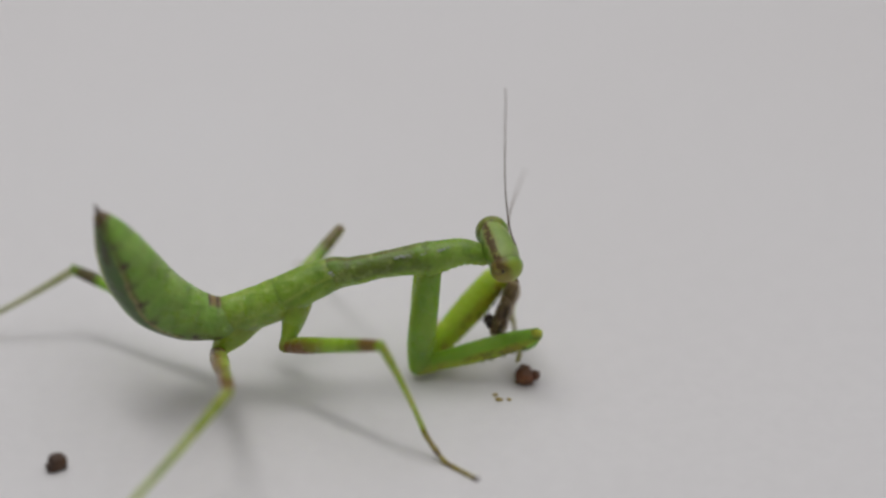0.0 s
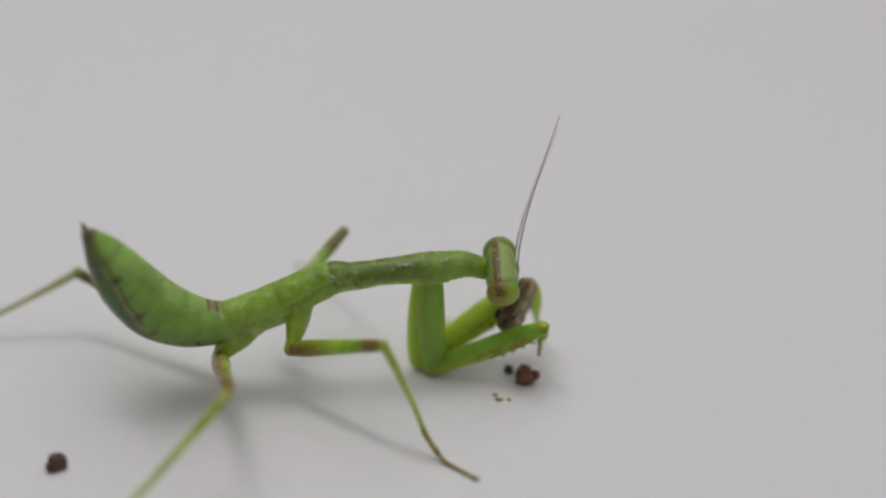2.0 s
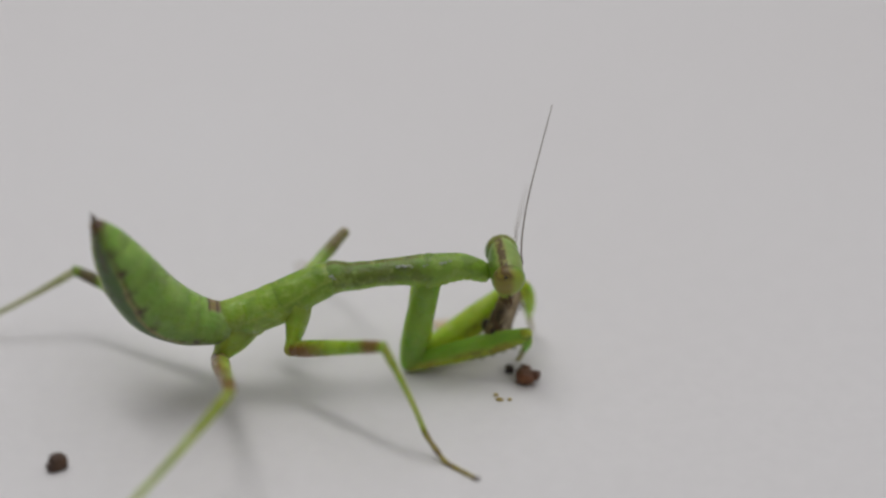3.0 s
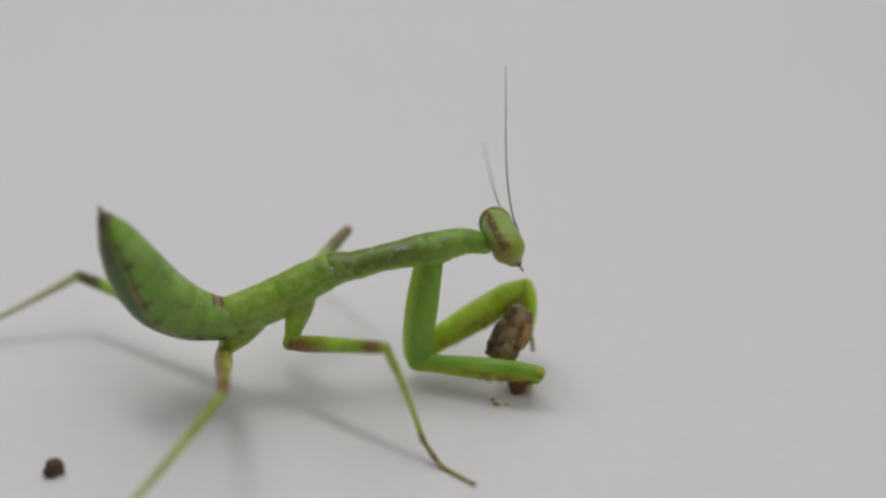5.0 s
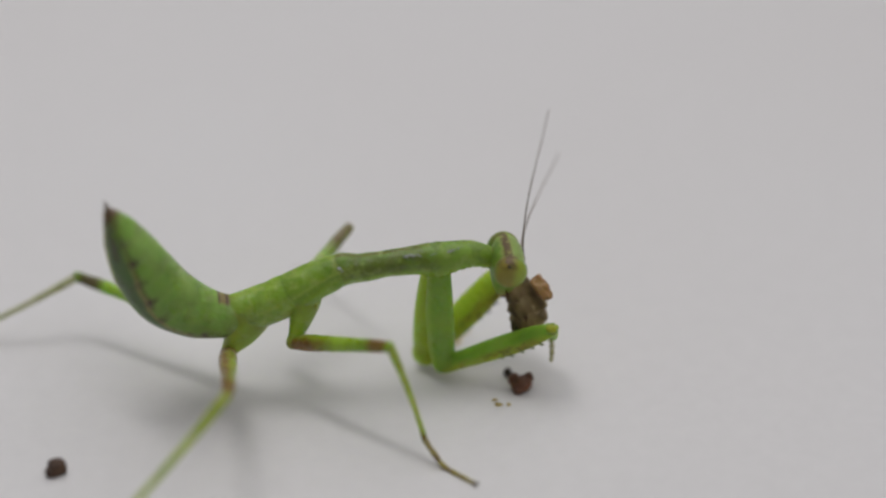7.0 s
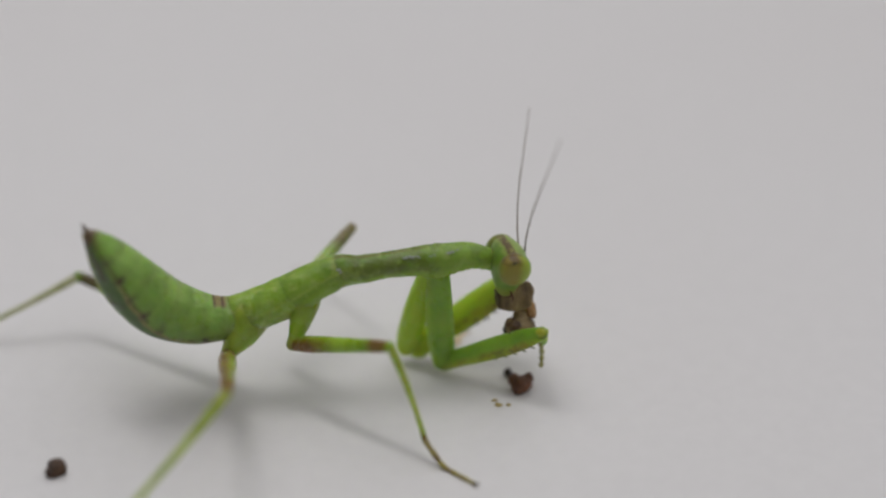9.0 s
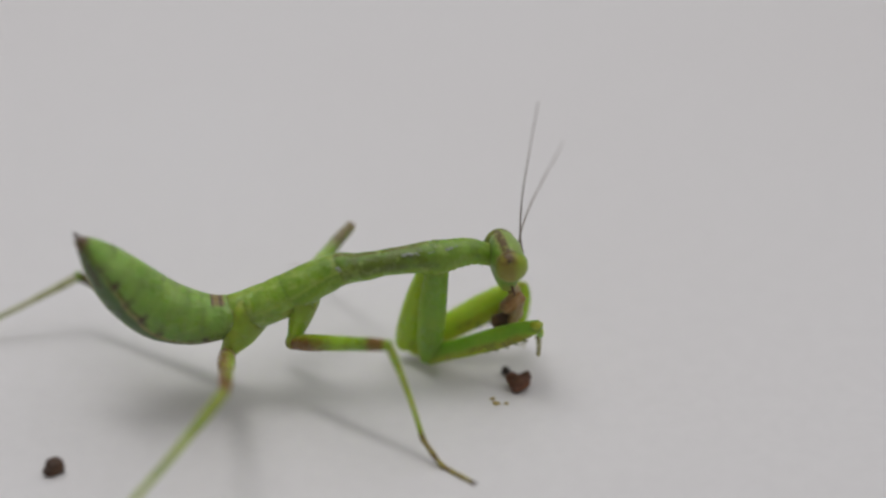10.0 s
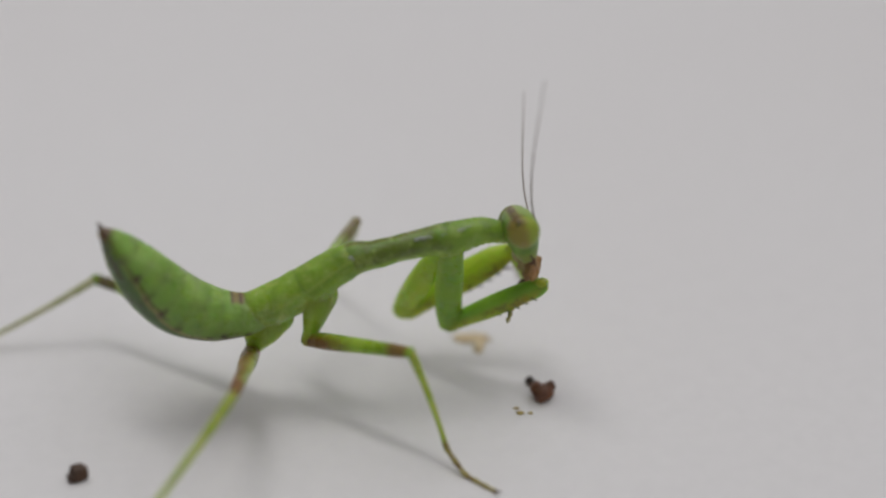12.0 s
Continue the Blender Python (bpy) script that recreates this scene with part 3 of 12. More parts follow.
        return g + 0.012 * math.sin(u * 40) * math.sin(ang * 3) + 0.035 * noise.noise(Vector((u * 15, math.cos(ang) * 1.8, math.sin(ang) * 1.8 + 5)))
    P["prothorax"] = part("prothorax", loft([(x, 0, z, r * 0.92, r) for x, z, r in keys], 8, 24, wave=saddle), M_PRO, mantis,
                          "long glossy green prothorax with a thin brown keel")
    glint_beads()


def head():
    rows = [(0.72, 1.0, 0.24), (0.62, 1.3, 0.48), (0.35, 1.68, 0.74), (-0.1, 1.80, 0.86), (-0.5, 1.66, 0.88), (-0.95, 1.26, 0.82), (-1.4, 0.86, 0.68),
            (-1.8, 0.58, 0.52), (-2.1, 0.36, 0.34)]
    bm = bmesh.new()
    rings = glide([(z, y, x) for z, y, x in rows], 3)
    made = []
    for z, hy, hx in rings:
        made.append([bm.verts.new(Vector((hx * math.cos(a), hy * math.sin(a), z)) * MM) for a in [2 * math.pi * k / 24 for k in range(24)]])
    for a, b in zip(made, made[1:]):
        for k in range(24):
            bm.faces.new((a[k], a[(k + 1) % 24], b[(k + 1) % 24], b[k]))
    bm.faces.new(made[0])
    bm.faces.new(made[-1])
    for v in bm.verts:
        v.co *= 1.05
    h = P["head"] = part("head", bm, M_HEAD, mantis, "triangular green head with a brown stripe over the crown")
    for s, name in ((-1, "eye_r"), (1, "eye_l")):
        bm = bmesh.new()
        bmesh.ops.create_uvsphere(bm, u_segments=24, v_segments=16, radius=1.0)
        for v in bm.verts:
            v.co = Vector((v.co.x * 0.91, v.co.y * 0.74 + 0.1 * s * v.co.z, v.co.z * 0.93)) * MM
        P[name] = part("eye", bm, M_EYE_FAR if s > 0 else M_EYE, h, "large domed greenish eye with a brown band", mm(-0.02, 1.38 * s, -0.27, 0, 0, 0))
        d = Vector((-0.22, 0.74 * s, 0.60) if s < 0 else (0.1, 0.9, 0.3)).normalized()
        part("pupil", blob((0.09, 0.085, 0.095), 0.05, 3, 2, at=(d.x * 0.93, d.y * 0.76 + 0.1 * s * d.z, d.z * 0.95)), M_PUPIL, h,
             "tiny black spot", mm(-0.02, 1.38 * s, -0.27))
    for s, name in ((-1, "antenna_r"), (1, "antenna_l")):
        keys = [(8.7 * u, 0, 0.42 * math.sin(math.pi * u ** 0.7) * (1 - 0.4 * u), 0.046 * (1 - 0.6 * u), 0.046 * (1 - 0.6 * u)) for u in (0, 0.04, 0.1, 0.2, 0.35, 0.5, 0.7, 0.85, 1)]
        P[name] = part("antenna", loft(keys, 5, 8), M_ANTENNA, h, "thread-thin brown feeler")
        part("mandible", loft([(0.12, 0.30 * s, -1.9, 0.16, 0.2), (0.16, 0.26 * s, -2.2, 0.13, 0.15), (0.14, 0.12 * s, -2.42, 0.04, 0.04)], 4, 8), M_MOUTH, h)
        part("cheek", blob((0.20, 0.16, 0.30), 0.3, 21 + s, 3), M_MOUTH, h, "", mm(0.08, 0.17 * s, -2.12))
        part("palp", loft([(0.05, 0.42 * s, -1.75, 0.05, 0.05), (0.1, 0.86 * s, -1.92, 0.055, 0.055), (0.15, 0.98 * s, -2.14, 0.05, 0.05), (0.14, 0.86 * s, -2.36, 0.035, 0.035)], 4, 8),
             M_MOUTH, h)


def raptor_leg(s):
    turned = mirrored if s == "l" else (lambda bm: bm)

    def teeth(u, ang):
        return 0.032 * abs(math.sin(u * 60)) if math.sin(ang) < -0.5 else 0.0
    P["coxa_" + s] = part("fore_coxa", turned(limb(6.2, [r * (0.93 if s == "l" else 1.0) for r in (0.58, 0.66, 0.72, 0.75, 0.74, 0.71, 0.58)], -0.08, 0.66, 12, 20, teeth, 0.95)), M_RAPTOR_COXA, mantis)
    f = P["femur_" + s] = part("fore_femur", turned(limb(6.8, [r * (1.36 if s == "l" and 0.4 < r else 1.0) for r in (0.52, 0.50, 0.54, 0.58, 0.60, 0.58, 0.51, 0.36)], -0.05, 0.62, 10, 20, lambda u, a: 0.03 * abs(math.sin(u * 52)) if abs(math.sin(a)) > 0.8 and u < 0.85 else 0.0, 0.85)), M_RAPTOR, mantis,
                               "thick green grasping thigh with dark spines")
    for q in range(9):
        u = 0.50 + 0.046 * q
        size = (0.34 if q % 2 else 0.22) * (1.6 if s == "l" else 1.0)
        side = (0.20 if q % 2 else -0.18)
        thick = 0.05 if s == "l" else 0.045
        bm = loft([(-0.03, 0, 0.06, thick, thick), (size * 0.6, 0, -size * 0.4, thick * 0.7, thick * 0.7), (size * 1.2, 0, -size * 0.6, 0.01, 0.01)], 3, 7)
        part("spine", bm, M_SPINE if s == "l" else M_TOOTH, f, "", mm(6.8 * u, side, -(0.58 - 0.30 * max(0, u - 0.55)) * (1.25 if s == "l" else 1.0)))
    for y in (-0.15, 0.15):
        part("knee_lobe", blob((0.34, 0.13, 0.24), 0.08, 5, 3), M_RAPTOR, f, "", mm(6.78, y, 0.06, 0, 12, 0))
    t = P["ftibia_" + s] = part("fore_tibia", turned(limb(2.7, [r * (1.3 if s == "l" else 1.0) for r in (0.31, 0.35, 0.32, 0.27, 0.20, 0.12)], 0.12, 0.7, 4, 12, None, 0.8)), M_RAPTOR, mantis)
    for q in range(7):
        bm = loft([(0, 0, 0, 0.045, 0.045), (0.12, 0, -0.2, 0.03, 0.03), (0.22, 0, -0.34, 0.008, 0.008)], 3, 6)
        part("spine", bm, M_SPINE, t, "", mm(0.7 + 0.27 * q, 0.05, -0.26 + 0.015 * q))
    P["ftarsus_" + s] = part("fore_tarsus", limb(1.5, [0.13, 0.17, 0.09, 0.16, 0.09, 0.15, 0.08, 0.14, 0.06], 0.05, 1, 3, 8), M_FORE_TARSUS, mantis, "jointed pale olive foot")


COXA_BASE, COXA_LENGTH = {}, {}


def walking_leg(name, base, hip, lengths, foot, far):
    c = (Vector(hip) - Vector(base)).length
    wide = 1.14 if name == "near_hind" else 0.8 if name == "far_hind" else 1.0
    shape = ((0.08, 1.02, 0.42), (0.22, 1.18, 0.48), (0.38, 1.20, 0.56), (0.55, 1.04, 0.64), (0.72, 0.78, 0.76), (0.88, 0.50, 0.9)) if name == "near_hind" else ((0.08, 1.10, 0.42), (0.22, 1.24, 0.48), (0.38, 1.13, 0.56), (0.55, 0.85, 0.68), (0.72, 0.60, 0.82), (0.88, 0.45, 0.9))
    bm = loft([(-0.30, 0, 0, 0.22, 0.70), *[(c * u, 0, 0, r * d * wide, r * wide) for u, r, d in shape],
               (c, 0, 0, 0.40, 0.41), (c + 0.20, 0, 0, 0.34, 0.36), (c + 0.33, 0, 0, 0.22, 0.24), (c + 0.38, 0, 0, 0.06, 0.07)], 5, 18,
              wave=lambda u, a: 0.025 * math.sin(u * 15 + 2 * a))
    P[name + "_coxa"] = part("coxa", bm, M_COXA, mantis)
    COXA_BASE[name], COXA_LENGTH[name] = Vector(base) * MM, c * MM
    lf, lt = lengths
    k = 1.12 if "hind" in name else 1.0
    slim = 0.98 if name == "far_mid" else 1.0
    P[name + "_femur"] = part("femur", limb(lf, [r * slim for r in (0.38 * k, 0.46 * k, 0.44 * k, 0.41, 0.38, 0.36, 0.29)], 0.02, 0.9, 4, 12, None, 0.7), (M_FAR_MID_PALED if "mid" in name else M_FAR_FEMUR) if far else (M_HIND if "hind" in name else M_FEMUR), mantis)
    P[name + "_tibia"] = part("tibia", limb(lt, [r * (1.2 if name == "near_hind" else 1.0) for r in (0.25, 0.24, 0.20, 0.18, 0.165, 0.15, 0.15, 0.17)], 0.10, 1, 4, 10), M_TIBIA_PALED if far else M_TIBIA, mantis, "thin straight far shin, coloured paler to look washed out" if far else "thin straight yellow-green shin")
    ankle, toe = (Vector(v) for v in foot)
    d = toe - ankle
    n = 5
    keys = []
    for i in range(2 * n + 1):
        u = i / (2 * n)
        p = ankle + d * u
        p.z = 0.09 + max(0.0, ankle.z - 0.09) * max(0.0, 1 - u / 0.44) ** 1.25
        r = (0.18 if i % 2 == 0 else 0.135) * (1 - 0.3 * u)
        keys.append((p.x, p.y, p.z, r, r))
    tarsus = part("tarsus", loft(keys, 3, 9), M_TARSUS, mantis, "slender olive-brown jointed foot")
    side = Vector((-d.y, d.x, 0)).normalized()
    for s in (-1, 1):
        a = Vector(keys[-1][:3])
        b = a + d.normalized() * 0.22 + side * s * 0.12
        b.z = 0.10
        e = b + d.normalized() * 0.14
        e.z = 0.03
        part("claw", loft([(*a, 0.05, 0.05), (*b, 0.04, 0.04), (*e, 0.012, 0.012)], 3, 6), M_SPINE, tarsus)


body()
head()
raptor_leg("r")
raptor_leg("l")
walking_leg("near_mid", (4.53, 0.30, 1.38), (3.35, -1.15, -1.22), (6.9, 5.52), ((-0.92, -6.39, 1.25), (1.62, -8.51, 0)), False)
walking_leg("near_hind", (1.90, 0.30, 0.80), (-0.16, -0.94, -1.75), (7.83, 9.22), ((-16.75, -14.24, 1.59), (-18.16, -15.31, 0)), False)
walking_leg("far_mid", (4.53, -0.30, 1.38), (4.03, 1.15, -1.72), (6.26, 6.99), ((-7.64, 9.73, 0.72), (-8.38, 11.07, 0)), True)
walking_leg("far_hind", (1.90, -0.30, 0.80), (0.85, 0.7, -1.0), (10.45, 7.38), ((-27.08, 3.87, 0.59), (-28.92, 3.06, 0)), True)

# ---- the prey ----
PREY = tagged(new("prey_insect"), "half-eaten brown beetle-like insect held in the mantis's forelegs", "insect")


def prey():
    P["thorax_bit"] = part("thorax", blob((0.86, 0.42, 0.86), 0.15, 4, 4, sharp=1.3, boxy=0.28), M_PREY, PREY, "chewed dark brown shell", mm(0.75, 0, 0.0))
    P["shell_bit"] = part("wing_case", blob((0.84, 0.43, 1.06), 0.15, 2, 4, sharp=1.3, boxy=0.28), M_PREY, PREY, "cracked grey-brown shell", mm(-0.15, 0, 0.05))
    P["rear_bit"] = part("abdomen", blob((0.74, 0.43, 1.04), 0.15, 9, 4, sharp=1.3, boxy=0.28), M_PREY, PREY, "ragged grey-brown shell", mm(-0.95, 0, 0.05))
    P["flesh_bit"] = part("flesh", blob((0.74, 0.38, 0.38), 0.24, 6, 4, sharp=1.3, boxy=0.4), M_PREY_ORANGE, PREY, "torn orange-brown flesh", mm(0.15, -0.3, -0.54))
    part("head", blob((0.32, 0.28, 0.34), 0.25, 8, 3, at=(-0.9, 0.62, 0.42)), M_PREY_DARK, PREY, "small black knobbly head")
    part("gut", blob((0.50, 0.42, 0.56), 0.25, 12, 4, at=(-0.80, 0, 0.50), sharp=1.3), M_PREY_GUT, PREY, "dark brown lump")
    keys = [(-1.0, 0.0, 0.1, 0.28, 0.32), (-0.5, -0.05, -0.12, 0.36, 0.44), (0.0, 0.0, -0.24, 0.36, 0.46), (0.5, 0.0, -0.22, 0.34, 0.42), (0.95, 0.0, -0.10, 0.28, 0.36), (1.3, 0.0, 0.0, 0.16, 0.22)]
    part("leg_stump", loft(keys, 5, 12, wave=lambda u, a: 0.12 * math.sin(u * 23) + 0.08 * math.sin(2 * a + u * 9)), M_PREY_PALE, PREY, "pale straw-coloured curled stump")
    for x, z, a in ((0.25, 0.55, 30), (-0.25, 0.7, -20), (0.35, -0.2, 70)):
        part("leg", limb(0.6, [0.07, 0.06, 0.05, 0.03], 0.12, 1, 3, 7), M_PREY_DARK, P["rear_bit"], "", mm(x, -0.25, z, 0, -90 - a, 0))


prey()


# ---- crumbs on the table ----
def crumb(name, label, category, bm, mat, m, group=""):
    ob = tagged(finish(name, bm, mat), label, category, group)
    ob.matrix_basis = m
    return ob


def bits():
    bm = blob((0.44, 0.38, 0.42), 0.15, 11, 4, sharp=1.3, boxy=0.6)
    bm = blob((0.26, 0.28, 0.25), 0.18, 12, 3, bm, at=(-0.42, -0.05, -0.12), boxy=0.5)
    crumb("dropping", "small dark brown dropping lying on the white table", "dropping", bm, M_DROPPING, mm(-20.2, -7.55, 0.36, 0, 0, 32))
    bm = blob((0.58, 0.47, 0.43), 0.16, 14, 4, sharp=1.2, boxy=0.22)
    bm = blob((0.26, 0.30, 0.3), 0.2, 15, 3, bm, at=(0.55, 0.18, 0.12))
    bm = blob((0.36, 0.34, 0.34), 0.15, 16, 3, bm, at=(-0.24, 0.40, 0.05))
    P["pellet"] = crumb("insect_fragment", "reddish-brown barrel-shaped scrap of insect on the table", "insect scrap", bm, M_PELLET, mm(4.5, -0.1, 0.41, 0, 0, -28))
    P["knob"] = crumb("black_crumb", "tiny black knobbly crumb of insect on the table", "insect scrap", blob((0.27, 0.25, 0.25), 0.2, 17, 3), M_PREY_DARK, mm(3.5, 1.3, 0.24))
    bm = blob((0.22, 0.14, 0.07), 0.4, 18, 2)
    for q in range(2):
        a = q * 2.3
        bm = blob((0.14 + 0.02 * (q % 3), 0.09, 0.06), 0.4, 20 + q, 2, bm, at=(0.45 * math.cos(a) + 0.1, 0.55 * math.sin(a), -0.01))
    tagged(crumb("crumbs", "scattered yellowish specks of chewed insect", "crumbs", bm, M_BITS, mm(3.05, -1.75, 0.06)), kind="stuff")
    bm = blob((1.0, 0.42, 0.08), 0.45, 30, 4)
    bm = blob((0.34, 0.8, 0.09), 0.4, 31, 3, bm, at=(0.42, -0.45, -0.01))
    crumb("scrap", "pale straw-coloured flat scrap under the mantis", "scrap", bm, M_PALE, mm(0.40, 5.15, 0.07))


bits()


def motions():
    walk(P["abdomen"], [
        (0, mm(-12.05, -0.61, 4.67, 0, 1.24, 8.53)),
        (0.1, mm(-12.04, -0.61, 4.63, 0, 0.39, 8.53)),
        (0.2, mm(-12.02, -0.6, 4.59, 0, -0.46, 8.53)),
        (0.25, mm(-12.01, -0.6, 4.57, 0, -0.89, 8.53)),
        (0.3, mm(-12, -0.6, 4.55, 0, -1.3, 8.53)),
        (0.35, mm(-12, -0.6, 4.53, 0, -1.72, 8.53)),
        (0.4, mm(-11.99, -0.6, 4.51, 0, -2.14, 8.53)),
        (0.45, mm(-11.98, -0.6, 4.49, 0, -2.55, 8.53)),
        (0.47, mm(-11.98, -0.6, 4.48, 0, -2.75, 8.53)),
        (0.5, mm(-11.97, -0.6, 4.47, 0, -2.96, 8.53)),
        (0.6, mm(-11.96, -0.59, 4.46, 0, -2.89, 8.53)),
        (0.8, mm(-11.93, -0.59, 4.44, 0, -2.75, 8.53)),
        (1, mm(-11.91, -0.59, 4.41, 0, -2.6, 8.53)),
        (1.2, mm(-11.86, -0.58, 4.42, 0, -2.03, 8.53)),
        (1.5, mm(-11.79, -0.57, 4.44, 0, -1.18, 8.53)),
        (1.8, mm(-11.91, -0.59, 4.41, 0, -3.67, 8.53)),
        (2, mm(-11.99, -0.6, 4.39, 0, -5.35, 8.53)),
        (2.2, mm(-11.95, -0.59, 4.4, 0, -4.29, 8.53)),
        (2.5, mm(-11.9, -0.58, 4.43, 0, -2.72, 8.53)),
        (2.7, mm(-11.97, -0.59, 4.41, 0, -1.91, 8.53)),
        (2.75, mm(-11.98, -0.6, 4.41, 0, -1.7, 8.53)),
        (2.8, mm(-12, -0.6, 4.4, 0, -1.49, 8.53)),
        (2.85, mm(-12.02, -0.6, 4.4, 0, -1.29, 8.53)),
        (2.9, mm(-12.03, -0.61, 4.39, 0, -1.08, 8.53)),
        (3, mm(-12.07, -0.61, 4.38, 0, -0.66, 8.53)),
        (3.2, mm(-12.05, -0.61, 4.41, 0, -0.48, 8.53)),
        (3.6, mm(-11.99, -0.6, 4.54, 0, -0.15, 8.53)),
        (4, mm(-11.93, -0.59, 4.66, 0, 0.18, 8.53)),
        (4.4, mm(-11.87, -0.58, 4.78, 0, 0.5, 8.53)),
        (4.8, mm(-11.82, -0.57, 4.91, 0, 0.8, 8.53)),
        (5, mm(-11.67, -0.55, 4.96, 0, 0.93, 8.53)),
        (5.2, mm(-11.66, -0.55, 4.96, 0, 0.63, 8.53)),
        (5.5, mm(-11.57, -0.54, 4.95, 0, 0.16, 8.53)),
        (5.8, mm(-11.52, -0.53, 4.98, 0, 0.06, 8.53)),
        (6, mm(-11.48, -0.52, 5, 0, 0, 8.53)),
        (6.25, mm(-11.46, -0.52, 5.03, 0, 0.27, 8.53)),
        (6.5, mm(-11.43, -0.51, 5.06, 0, 0.54, 8.53)),
        (6.8, mm(-11.48, -0.52, 5.09, 0, 0.99, 8.53)),
        (7, mm(-11.51, -0.53, 5.1, 0, 1.3, 8.53)),
        (7.2, mm(-11.52, -0.53, 5.09, 0, -2, 8.53)),
        (7.5, mm(-11.52, -0.53, 5.08, 0, -3.22, 8.53)),
        (7.8, mm(-11.53, -0.53, 5.06, 0, -4.45, 8.53)),
        (8, mm(-11.53, -0.53, 5.05, 0, -5.27, 8.53)),
        (8.2, mm(-11.54, -0.53, 5.04, 0, -6.09, 8.53)),
        (8.4, mm(-11.54, -0.53, 5.03, 0, -6.91, 8.53)),
        (8.6, mm(-11.54, -0.53, 5.02, 0, -7.73, 8.53)),
        (8.8, mm(-11.55, -0.53, 5.01, 0, -8.56, 8.53)),
        (8.9, mm(-11.55, -0.53, 5.01, 0, -8.53, 8.53)),
        (9, mm(-11.55, -0.53, 5.01, 0, -8.49, 8.53)),
        (9.1, mm(-11.55, -0.53, 5.01, 0, -8.7, 8.53)),
        (9.2, mm(-11.55, -0.53, 5.01, 0, -8.91, 8.53)),
        (9.3, mm(-11.55, -0.53, 5.01, 0, -9.11, 8.53)),
        (9.4, mm(-11.55, -0.53, 5.02, 0, -9.32, 8.53)),
        (9.5, mm(-11.55, -0.53, 5.02, 0, -9.53, 8.53)),
        (9.6, mm(-11.53, -0.53, 5.02, 0, -10.12, 8.53)),
        (9.75, mm(-11.5, -0.53, 5.01, 0, -11.02, 8.53)),
        (9.9, mm(-11.48, -0.52, 5.01, 0, -11.91, 8.53)),
        (10, mm(-11.46, -0.52, 5.01, 0, -12.51, 8.53)),
        (10.1, mm(-11.46, -0.52, 5, 0, -11.88, 8.53)),
        (10.2, mm(-11.46, -0.52, 4.98, 0, -11.25, 8.53)),
        (10.3, mm(-11.46, -0.52, 4.97, 0, -10.62, 8.53)),
        (10.4, mm(-11.47, -0.52, 4.95, 0, -9.99, 8.53)),
        (10.5, mm(-11.47, -0.52, 4.94, 0, -9.36, 8.53)),
        (10.8, mm(-11.55, -0.53, 4.92, 0, -11.64, 8.53)),
        (11, mm(-11.6, -0.54, 4.9, 0, -13.15, 8.53)),
        (11.2, mm(-11.54, -0.53, 4.91, 0, -12.37, 8.53)),
        (11.4, mm(-11.68, -0.55, 5.94, 0, -10.72, 8.53)),
        (11.5, mm(-11.73, -0.56, 5.88, 0, -10.44, 8.53)),
        (11.7, mm(-11.73, -0.56, 5.8, 0, -10.31, 8.53)),
        (11.8, mm(-11.72, -0.56, 5.76, 0, -10.24, 8.53)),
        (12, mm(-11.72, -0.56, 5.68, 0, -10.12, 8.53)),
    ])
